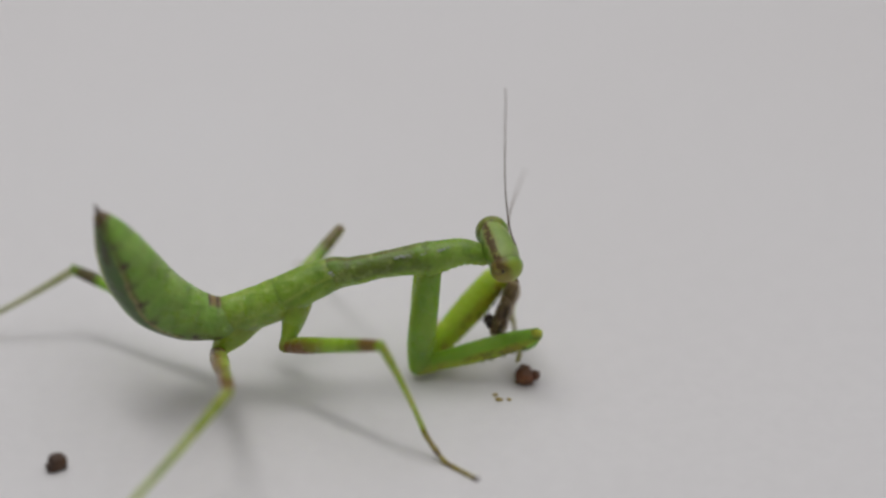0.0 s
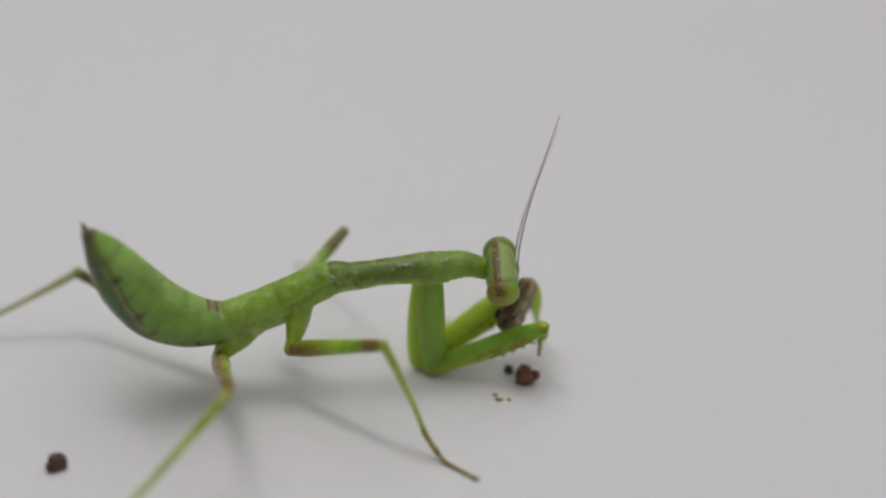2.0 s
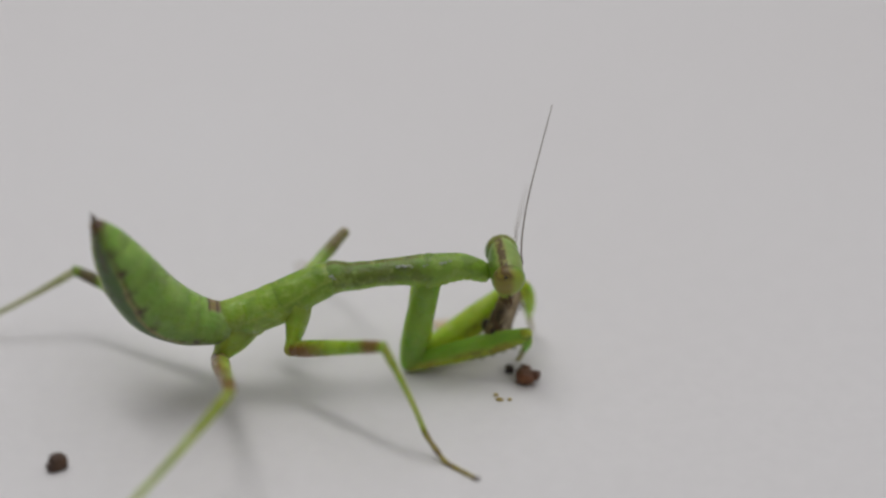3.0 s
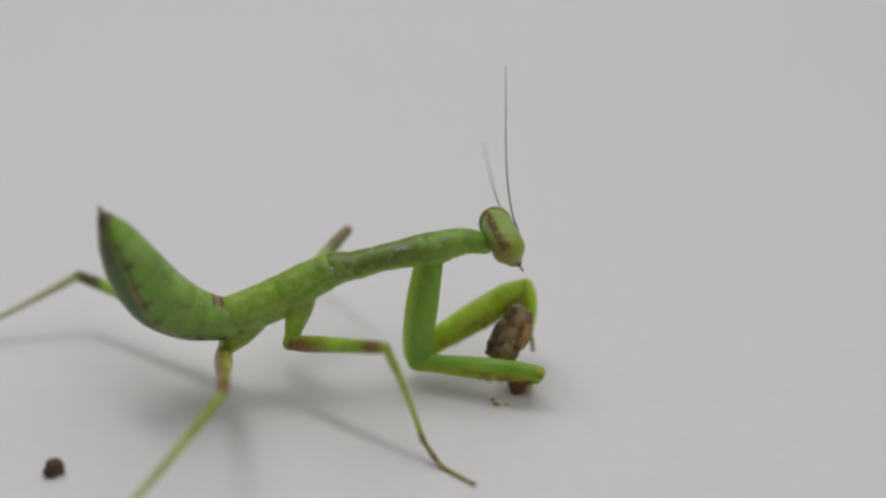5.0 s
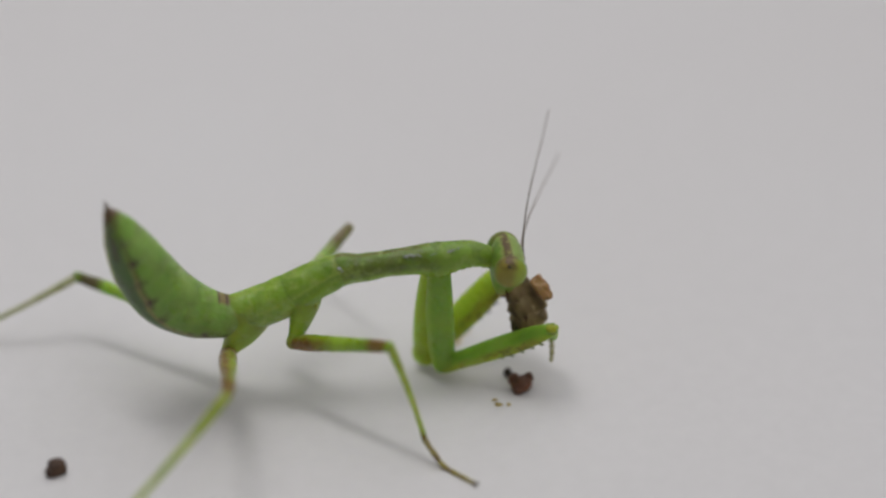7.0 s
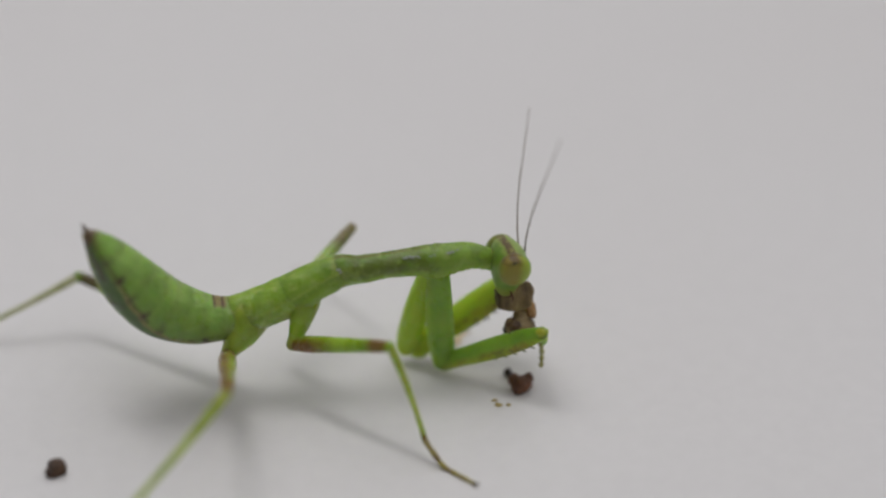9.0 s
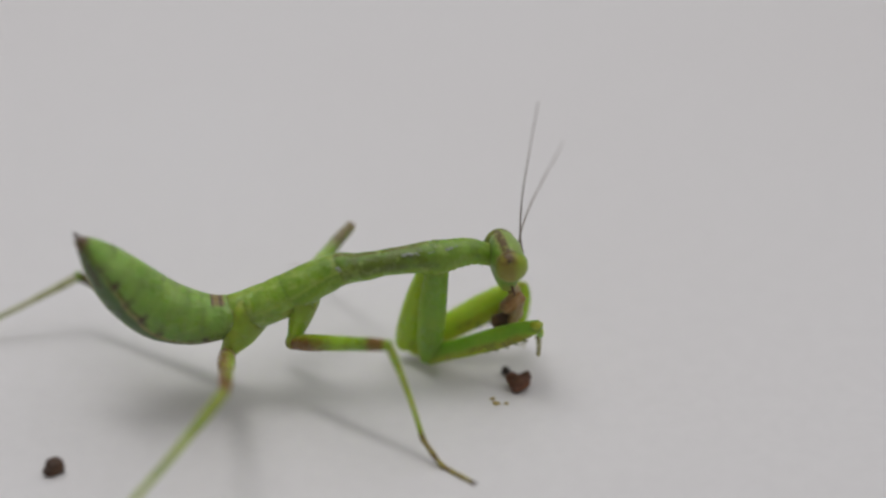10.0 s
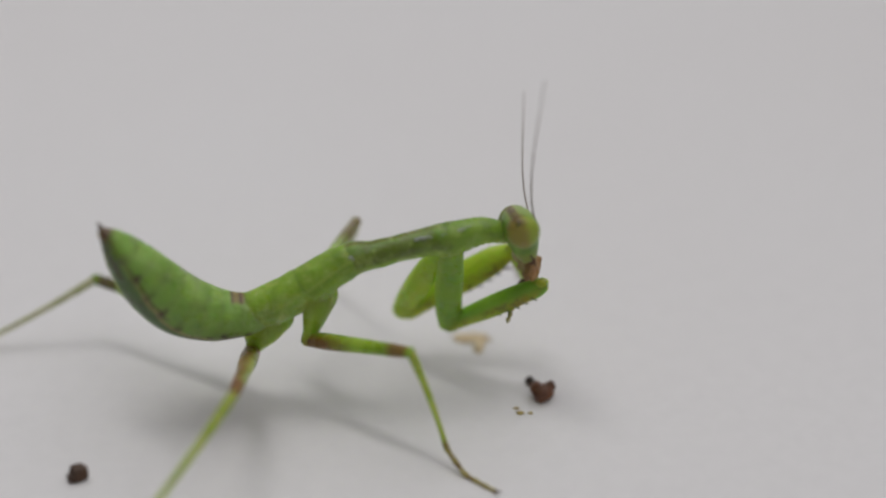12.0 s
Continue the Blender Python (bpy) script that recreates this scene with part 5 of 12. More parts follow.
        (9.75, mm(0.92, -0.25, -0.12, 44.64, -87.8, -57.94)),
        (9.9, mm(0.92, -0.24, -0.12, -0.8, -84.48, -12.86)),
        (10, mm(0.92, -0.24, -0.13, -8.87, -81.82, -5)),
        (10.1, mm(0.92, -0.25, -0.12, 25.38, -81.02, -40.91)),
        (10.2, mm(0.92, -0.25, -0.12, 44.1, -78.36, -61.29)),
        (10.3, mm(0.92, -0.25, -0.12, 53.25, -75.27, -72.16)),
        (10.4, mm(0.92, -0.25, -0.12, 57.86, -72.17, -78.56)),
        (10.5, mm(0.92, -0.25, -0.11, 60.09, -69.15, -82.69)),
        (10.8, mm(0.91, -0.26, -0.14, 59.28, -59.88, -84.09)),
        (11, mm(0.91, -0.25, -0.13, 60.54, -70.8, -79.43)),
        (11.2, mm(0.91, -0.26, -0.13, -36.1, -76.75, 17.7)),
        (11.4, mm(0.91, -0.25, -0.13, 65.54, -65.19, -85.57)),
        (11.5, mm(0.91, -0.26, -0.14, 61.93, -64.81, -79.14)),
        (11.7, mm(0.91, -0.27, -0.14, 72.41, -68.84, -92.28)),
        (11.8, mm(0.89, -0.3, -0.11, 127.14, -72.58, -160.54)),
        (12, mm(0.9, -0.26, -0.16, 45.86, -62.31, -58.75)),
    ])
    walk(P["antenna_l"], [
        (0, mm(0.8, 0.22, -0.12, -59.62, 25.39, 74.79)),
        (0.1, mm(0.8, 0.22, -0.12, -56.7, 27.24, 68.79)),
        (0.2, mm(0.8, 0.22, -0.12, -53.8, 29.54, 62.59)),
        (0.25, mm(0.8, 0.22, -0.12, -51.42, 8.68, 44.48)),
        (0.3, mm(0.8, 0.22, -0.12, -51.53, -21.97, 24.31)),
        (0.35, mm(0.8, 0.22, -0.12, -2.24, -68.55, -40.07)),
        (0.4, mm(0.8, 0.22, -0.12, -23.83, -64.55, -17.64)),
        (0.45, mm(0.8, 0.22, -0.12, -35.62, -60.5, -5.11)),
        (0.47, mm(0.8, 0.22, -0.12, -53.33, -8.06, 46.16)),
        (0.5, mm(0.8, 0.22, -0.12, -63.39, 18.04, 77.48)),
        (0.6, mm(0.8, 0.22, -0.12, -72.53, 5.44, 86.46)),
        (0.8, mm(0.8, 0.22, -0.12, -96.31, -15.99, 108.01)),
        (1, mm(0.8, 0.22, -0.12, -111.24, -34.65, 53.15)),
        (1.2, mm(0.8, 0.22, -0.12, -77.16, 1.36, 76.74)),
        (1.5, mm(0.8, 0.22, -0.12, -73.84, 6.27, 50.38)),
        (1.8, mm(0.8, 0.22, -0.12, -70.42, 3.73, 66.49)),
        (2, mm(0.8, 0.22, -0.12, -73.76, -11.25, 69.28)),
        (2.2, mm(0.8, 0.22, -0.12, -73.05, 2.9, 77.36)),
        (2.5, mm(0.8, 0.22, -0.12, -78.37, 14.55, 90.77)),
        (2.7, mm(0.8, 0.22, -0.12, -68.12, 15.84, 82.51)),
        (2.75, mm(0.8, 0.22, -0.12, -75.96, 9.2, 51.96)),
        (2.8, mm(0.8, 0.22, -0.12, -81.51, -33.41, 10.73)),
        (2.85, mm(0.8, 0.22, -0.12, -87.73, -8.68, 39.52)),
        (2.9, mm(0.8, 0.22, -0.12, -82.99, 6.88, 58.32)),
        (3, mm(0.8, 0.22, -0.12, -78.67, 5.71, 78.43)),
        (3.2, mm(0.8, 0.22, -0.12, -97.75, -13.77, 69.04)),
        (3.6, mm(0.8, 0.22, -0.12, -89.19, -13.02, 69.67)),
        (4, mm(0.8, 0.22, -0.12, -80.44, -13.51, 69.67)),
        (4.4, mm(0.8, 0.22, -0.12, -72.18, -15.4, 68.73)),
        (4.8, mm(0.8, 0.22, -0.12, -64.5, -18.9, 66.4)),
        (5, mm(0.8, 0.22, -0.12, -81.9, -2.27, 85.46)),
        (5.2, mm(0.8, 0.22, -0.12, -105.45, -26.62, 66.95)),
        (5.5, mm(0.92, -0.48, 0.12, 171.94, -51.83, 104.82)),
        (5.8, mm(0.8, 0.22, -0.12, -141.47, -56.42, 82.56)),
        (6, mm(0.8, 0.22, -0.12, -93.73, -43.32, 73.76)),
        (6.25, mm(0.8, 0.22, -0.12, -92.58, -28.69, 102.26)),
        (6.5, mm(0.8, 0.22, -0.12, -79.12, -17.58, 88.54)),
        (6.8, mm(0.8, 0.22, -0.12, -63.9, -13.31, 64.15)),
        (7, mm(0.8, 0.22, -0.12, -77.24, -19.51, 69.22)),
        (7.2, mm(0.8, 0.22, -0.12, -84.45, -26.08, 72.86)),
        (7.5, mm(0.8, 0.22, -0.12, -85.29, -28.67, 73.07)),
        (7.8, mm(0.8, 0.22, -0.12, -86.08, -31.48, 73.19)),
        (8, mm(0.8, 0.22, -0.12, -86.58, -33.5, 73.22)),
        (8.2, mm(0.8, 0.22, -0.12, -87.07, -35.65, 73.22)),
        (8.4, mm(0.8, 0.22, -0.12, -87.55, -37.94, 73.19)),
        (8.6, mm(0.8, 0.22, -0.12, -88.02, -40.41, 73.15)),
        (8.8, mm(0.8, 0.22, -0.12, -88.49, -43.09, 73.09)),
        (8.9, mm(0.8, 0.22, -0.12, -89.59, -46.7, 74.18)),
        (9, mm(0.8, 0.22, -0.12, -90.83, -50.58, 75.46)),
        (9.1, mm(0.8, 0.22, -0.12, -88.63, -45.65, 73.47)),
        (9.2, mm(0.8, 0.22, -0.12, -86.59, -41.44, 71.79)),
        (9.3, mm(0.8, 0.22, -0.12, -84.59, -37.7, 70.29)),
        (9.4, mm(0.8, 0.22, -0.12, -82.55, -34.29, 68.89)),
        (9.5, mm(0.8, 0.22, -0.12, -80.43, -31.14, 67.56)),
        (9.6, mm(0.8, 0.22, -0.12, -76.62, -28.99, 65.25)),
        (9.75, mm(0.8, 0.22, -0.12, -71.26, -25.7, 62.16)),
        (9.9, mm(0.8, 0.22, -0.12, -66.29, -22.38, 59.45)),
        (10, mm(0.8, 0.22, -0.12, -63.2, -20.16, 57.81)),
        (10.1, mm(0.8, 0.22, -0.12, -68.28, -24.57, 60.08)),
        (10.2, mm(0.8, 0.22, -0.12, -73.26, -29.17, 62.57)),
        (10.3, mm(0.8, 0.22, -0.12, -78.19, -34.05, 65.37)),
        (10.4, mm(0.8, 0.22, -0.12, -83.2, -39.34, 68.64)),
        (10.5, mm(0.8, 0.22, -0.12, -88.57, -45.31, 72.67)),
        (10.8, mm(0.8, 0.22, -0.12, -70.91, -49.47, 55.26)),
        (11, mm(0.8, 0.22, -0.12, -75.69, -39.41, 63.11)),
        (11.2, mm(0.8, 0.22, -0.12, -66.39, -71.95, 49.83)),
        (11.4, mm(0.8, 0.22, -0.12, -87.23, -41.61, 73.13)),
        (11.5, mm(0.8, 0.22, -0.12, -85.75, -41.06, 75.45)),
        (11.7, mm(0.8, 0.22, -0.12, -103.21, -41.41, 82.78)),
        (11.8, mm(0.8, 0.22, -0.12, -138.79, -47.88, 92.66)),
        (12, mm(0.8, 0.22, -0.12, -72.02, -40.21, 70.52)),
    ])
    walk(P["coxa_r"], [
        (0, mm(-0.64, 0.95, 6.93, -131.43, 81.23, -135.01)),
        (0.1, mm(-0.63, 0.96, 7.12, -163, 85.23, -166.03)),
        (0.2, mm(-0.64, 0.95, 7.31, 133.96, 85.52, 131.77)),
        (0.25, mm(-0.63, 0.96, 7.22, 113.2, 85.4, 111.91)),
        (0.3, mm(-0.62, 0.96, 7.13, 95.19, 84.83, 94.85)),
        (0.35, mm(-0.61, 0.96, 7.03, 81.19, 83.94, 81.86)),
        (0.4, mm(-0.6, 0.96, 6.94, 70.57, 82.86, 72.31)),
        (0.45, mm(-0.6, 0.96, 7.04, 161.64, 87.03, 159.71)),
        (0.47, mm(-0.6, 0.96, 7.09, -152.38, 84.25, -155.7)),
        (0.5, mm(-0.6, 0.96, 7.14, -136.48, 80.09, -140.91)),
        (0.6, mm(-0.58, 0.96, 7.08, -144.6, 80.81, -149.33)),
        (0.8, mm(-0.55, 0.97, 6.95, -162.83, 81.49, -168.18)),
        (1, mm(-0.51, 0.97, 6.82, -159.95, 73.57, -169.89)),
        (1.2, mm(-0.47, 0.98, 6.86, -157.8, 78.11, -164.89)),
        (1.5, mm(-0.41, 0.99, 6.92, -145.02, 71.75, -153.93)),
        (1.8, mm(-0.49, 0.99, 6.77, -145.95, 82.75, -149.81)),
        (2, mm(-0.61, 1, 6.8, -77.51, 85.55, -76.89)),
        (2.2, mm(-0.57, 0.95, 6.81, 69.2, 87.43, 69.84)),
        (2.5, mm(-0.53, 0.97, 6.81, -51.94, 86.63, -50.59)),
        (2.7, mm(-0.58, 0.95, 6.82, 111.02, 88.14, 110.56)),
        (2.75, mm(-0.6, 0.94, 6.81, 116.49, 86.79, 115.48)),
        (2.8, mm(-0.61, 0.93, 6.8, 119.05, 85.4, 117.46)),
        (2.85, mm(-0.6, 0.93, 6.79, 150.81, 84.7, 147.58)),
        (2.9, mm(-0.6, 0.94, 6.77, 171.87, 82.97, 167.09)),
        (3, mm(-0.58, 0.96, 6.69, -167.4, 78.29, -174.98)),
        (3.2, mm(-0.6, 0.97, 6.7, -159.83, 78.74, -166.69)),
        (3.6, mm(-0.61, 0.96, 6.75, -164.37, 81.12, -170.01)),
        (4, mm(-0.59, 0.96, 6.9, -158.27, 82.87, -162.61)),
        (4.4, mm(-0.55, 0.97, 7.21, -131.09, 82.74, -134.09)),
        (4.8, mm(-0.51, 0.97, 7.53, -108.84, 80.69, -110.63)),
        (5, mm(-0.39, 0.99, 7.83, -121.77, 76.59, -125.83)),
        (5.2, mm(-0.35, 1, 7.7, -90.45, 80.37, -90.5)),
        (5.5, mm(-0.21, 1.02, 7.49, -137.35, 81.12, -141.42)),
        (5.8, mm(-0.18, 1.02, 7.52, -131.25, 78.17, -135.92)),
        (6, mm(-0.15, 1.03, 7.54, -128.05, 76.02, -133.05)),
        (6.25, mm(-0.12, 1.03, 7.49, -114.67, 79.54, -117.25)),
        (6.5, mm(-0.09, 1.04, 7.44, -90.33, 80.88, -90.36)),
        (6.8, mm(-0.12, 1.03, 7.29, -79.36, 84.23, -78.7)),
        (7, mm(-0.15, 1.03, 7.19, -62.52, 85.95, -61.32)),
        (7.2, mm(-0.15, 1.03, 7.18, -47.75, 85.1, -45.63)),
        (7.5, mm(-0.16, 1.03, 7.16, -40.84, 85.52, -38.64)),
        (7.8, mm(-0.17, 1.02, 7.15, -32.77, 85.86, -30.49)),
        (8, mm(-0.17, 1.02, 7.14, -26.78, 86.03, -24.44)),
        (8.2, mm(-0.18, 1.02, 7.14, -20.41, 86.15, -18.01)),
        (8.4, mm(-0.18, 1.02, 7.13, -13.79, 86.22, -11.33)),
        (8.6, mm(-0.19, 1.02, 7.12, -7.08, 86.23, -4.57)),
        (8.8, mm(-0.19, 1.02, 7.11, -0.49, 86.19, 2.08)),
        (8.9, mm(-0.2, 1.02, 7.11, 2.77, 86.88, 4.88)),
        (9, mm(-0.2, 1.02, 7.11, 7.34, 87.56, 8.97)),
        (9.1, mm(-0.2, 1.02, 7.11, 14.26, 88.4, 15.31)),
        (9.2, mm(-0.2, 1.02, 7.11, 33, 89.19, 33.46)),
        (9.3, mm(-0.2, 1.02, 7.11, 113.1, 89.51, 112.97)),
        (9.4, mm(-0.2, 1.02, 7.12, 158.07, 88.85, 157.35)),
        (9.5, mm(-0.2, 1.02, 7.12, 169.2, 88.03, 167.89)),
        (9.6, mm(-0.18, 1.02, 7.14, 164.17, 87.44, 162.49)),
        (9.75, mm(-0.15, 1.03, 7.17, 160.47, 86.53, 158.23)),
        (9.9, mm(-0.12, 1.03, 7.2, 158.85, 85.62, 156.03)),
        (10, mm(-0.1, 1.03, 7.23, 158.35, 85.01, 155.14)),
        (10.1, mm(-0.12, 1.03, 7.3, 158.71, 84.64, 155.24)),
        (10.2, mm(-0.13, 1.03, 7.38, 158.98, 84.26, 155.26)),
        (10.3, mm(-0.14, 1.03, 7.46, 159.17, 83.89, 155.2)),
        (10.4, mm(-0.16, 1.03, 7.54, 159.31, 83.53, 155.08)),
        (10.5, mm(-0.17, 1.02, 7.61, 159.38, 83.17, 154.91)),
        (10.8, mm(-0.23, 1.02, 7.47, 31.47, 76.29, 40.21)),
        (11, mm(-0.27, 1.01, 7.38, 60.89, 74.53, 66.85)),
        (11.2, mm(-0.21, 1.02, 7.33, 73.93, 80.7, 75.86)),
        (11.4, mm(-0.95, 0.91, 10.72, 35.1, 86.8, 36.91)),
        (11.5, mm(-0.92, 0.91, 10.48, 124.61, 85.32, 122.73)),
        (11.7, mm(-0.75, 0.94, 9.71, 69.49, 80.33, 72.03)),
        (11.8, mm(-0.69, 0.95, 9.31, 56.86, 76.93, 62.37)),
        (12, mm(-0.65, 0.95, 9.05, 100.44, 75.91, 98.43)),
    ])
    walk(P["femur_r"], [
        (0, mm(-1.3, 0.29, 0.8, -32.08, -19.54, -1.57)),
        (0.1, mm(-1.13, 0.83, 0.94, -29.13, -29.01, -4.02)),
        (0.2, mm(-0.96, 1.32, 1.13, -27.3, -36.32, -2.71)),
        (0.25, mm(-0.81, 1.42, 1.04, -25.73, -35.62, -6.88)),
        (0.3, mm(-0.66, 1.51, 0.95, -24.68, -34.58, -10.5)),
        (0.35, mm(-0.51, 1.61, 0.87, -24.07, -33.31, -13.65)),
        (0.4, mm(-0.36, 1.69, 0.78, -23.83, -31.85, -16.42)),
        (0.45, mm(-0.9, 1.07, 0.85, -28.35, -26.6, -9.03)),
        (0.47, mm(-1.16, 0.7, 0.92, -30.67, -23.06, -4.28)),
        (0.5, mm(-1.43, 0.29, 1.03, -33.6, -17.11, 3.59)),
        (0.6, mm(-1.43, 0.46, 0.96, -33.64, -14.37, 2.61)),
        (0.8, mm(-1.45, 0.78, 0.82, -34.05, -7.41, 2.71)),
        (1, mm(-2.24, 0.67, 0.87, -34.64, -12.79, 7.21)),
        (1.2, mm(-1.71, 0.65, 0.79, -30.95, -20.14, -6.16)),
        (1.5, mm(-2.15, 0.14, 1.03, -34.59, -12.72, 6.95)),
        (1.8, mm(-1.16, 0.6, 0.62, -32.23, -20.96, 0.1)),
        (2, mm(-0.5, 0.53, 0.62, -28.13, -28.14, -7.97)),
        (2.2, mm(-0.47, 1.21, 0.62, -27.48, -27.47, -11)),
        (2.5, mm(-0.3, 0.69, 0.62, -24.23, -31.85, -15.23)),
        (2.7, mm(-0.66, 1.14, 0.62, -23.53, -37, -10.6)),
        (2.75, mm(-0.75, 1.26, 0.62, -23.67, -38.16, -9.08)),
        (2.8, mm(-0.84, 1.37, 0.62, -23.97, -39.26, -7.39)),
        (2.85, mm(-1.09, 1.24, 0.62, -25.36, -35.16, -8.22)),
        (2.9, mm(-1.34, 1.11, 0.62, -27.11, -30.73, -8.22)),
        (3, mm(-1.84, 0.85, 0.62, -31.23, -20.02, -5)),
        (3.2, mm(-1.78, 0.69, 0.62, -24.38, -32.07, -14.5)),
        (3.6, mm(-1.55, 0.79, 0.62, -26.13, -29.38, -12.91)),
        (4, mm(-1.32, 0.73, 0.74, -27.76, -26.57, -11.2)),
        (4.4, mm(-1.09, 0.4, 1.06, -29.22, -23.67, -9.44)),
        (4.8, mm(-0.87, 0.03, 1.41, -30.67, -20.42, -7.21)),
        (5, mm(-1.23, -0.17, 1.8, -34.13, -3.46, -13.47)),
        (5.2, mm(-0.36, -0.04, 1.58, -18.39, -33.37, -30.09)),
        (5.5, mm(-0.96, 0.42, 1.36, -24.1, -31.87, -15.61)),
        (5.8, mm(-1.09, 0.14, 1.45, -26.77, -26.78, -14.69)),
        (6, mm(-1.17, -0.07, 1.53, -28.53, -23.1, -13.57)),
        (6.25, mm(-0.63, 0.03, 1.4, -28.82, -23.34, -11.72)),
        (6.5, mm(-0.09, 0.05, 1.32, -29.19, -23.53, -9.8)),
        (6.8, mm(0, 0.42, 1.12, -27.96, -26.37, -10.73)),
        (7, mm(0.06, 0.64, 1, -27.14, -28.17, -11.2)),
        (7.2, mm(0.22, 0.65, 1, -24.45, -30.74, -16.28)),
        (7.5, mm(0.22, 0.72, 0.98, -23.43, -31.35, -18.48)),
        (7.8, mm(0.22, 0.8, 0.97, -22.47, -31.87, -20.58)),
        (8, mm(0.22, 0.85, 0.96, -21.85, -32.18, -21.94)),
        (8.2, mm(0.22, 0.89, 0.95, -21.25, -32.45, -23.26)),
        (8.4, mm(0.22, 0.94, 0.94, -20.67, -32.7, -24.56)),
        (8.6, mm(0.22, 0.99, 0.93, -20.1, -32.92, -25.83)),
        (8.8, mm(0.22, 1.04, 0.92, -19.56, -33.12, -27.07)),
        (8.9, mm(0.14, 1.05, 0.92, -20.58, -32.48, -25.3)),
        (9, mm(0.06, 1.06, 0.91, -21.62, -31.79, -23.48)),
        (9.1, mm(-0.03, 1.07, 0.91, -22.21, -31.43, -22.29)),
        (9.2, mm(-0.12, 1.07, 0.91, -22.81, -31.04, -21.07)),
        (9.3, mm(-0.22, 1.07, 0.91, -23.42, -30.63, -19.83)),
        (9.4, mm(-0.31, 1.07, 0.92, -24.04, -30.19, -18.56)),
        (9.5, mm(-0.41, 1.07, 0.92, -24.67, -29.72, -17.25)),
        (9.6, mm(-0.44, 1.11, 0.95, -24.99, -29.3, -16.9)),
        (9.75, mm(-0.5, 1.17, 0.98, -25.45, -28.67, -16.36)),
        (9.9, mm(-0.56, 1.22, 1.02, -25.91, -28.02, -15.81)),
        (10, mm(-0.59, 1.26, 1.05, -26.21, -27.58, -15.44)),
        (10.1, mm(-0.64, 1.28, 1.13, -26.89, -26.5, -14.68)),
        (10.2, mm(-0.69, 1.29, 1.21, -27.56, -25.37, -13.87)),
        (10.3, mm(-0.74, 1.31, 1.3, -28.22, -24.21, -13)),
        (10.4, mm(-0.79, 1.32, 1.38, -28.88, -22.99, -12.06)),
        (10.5, mm(-0.84, 1.34, 1.46, -29.52, -21.71, -11.04)),
        (10.8, mm(0.89, 1.96, 1.45, -17.39, -30.87, -42.96)),
        (11, mm(0.38, 2.53, 1.4, -18.8, -31.86, -32.98)),
        (11.2, mm(0.03, 1.99, 1.21, -21.92, -28.35, -32.24)),
        (11.4, mm(-0.68, 1.12, 4.53, -15.86, -38.82, -25.4)),
        (11.5, mm(-1.2, 1.34, 4.3, -24.19, -29.74, -18.91)),
        (11.7, mm(-0.43, 1.93, 3.59, -9.35, -39.27, -38.39)),
        (11.8, mm(-0.04, 2.19, 3.27, -0.12, -42.47, -47.28)),
        (12, mm(-0.87, 2.45, 3.04, -19.46, -36.75, -22.47)),
    ])
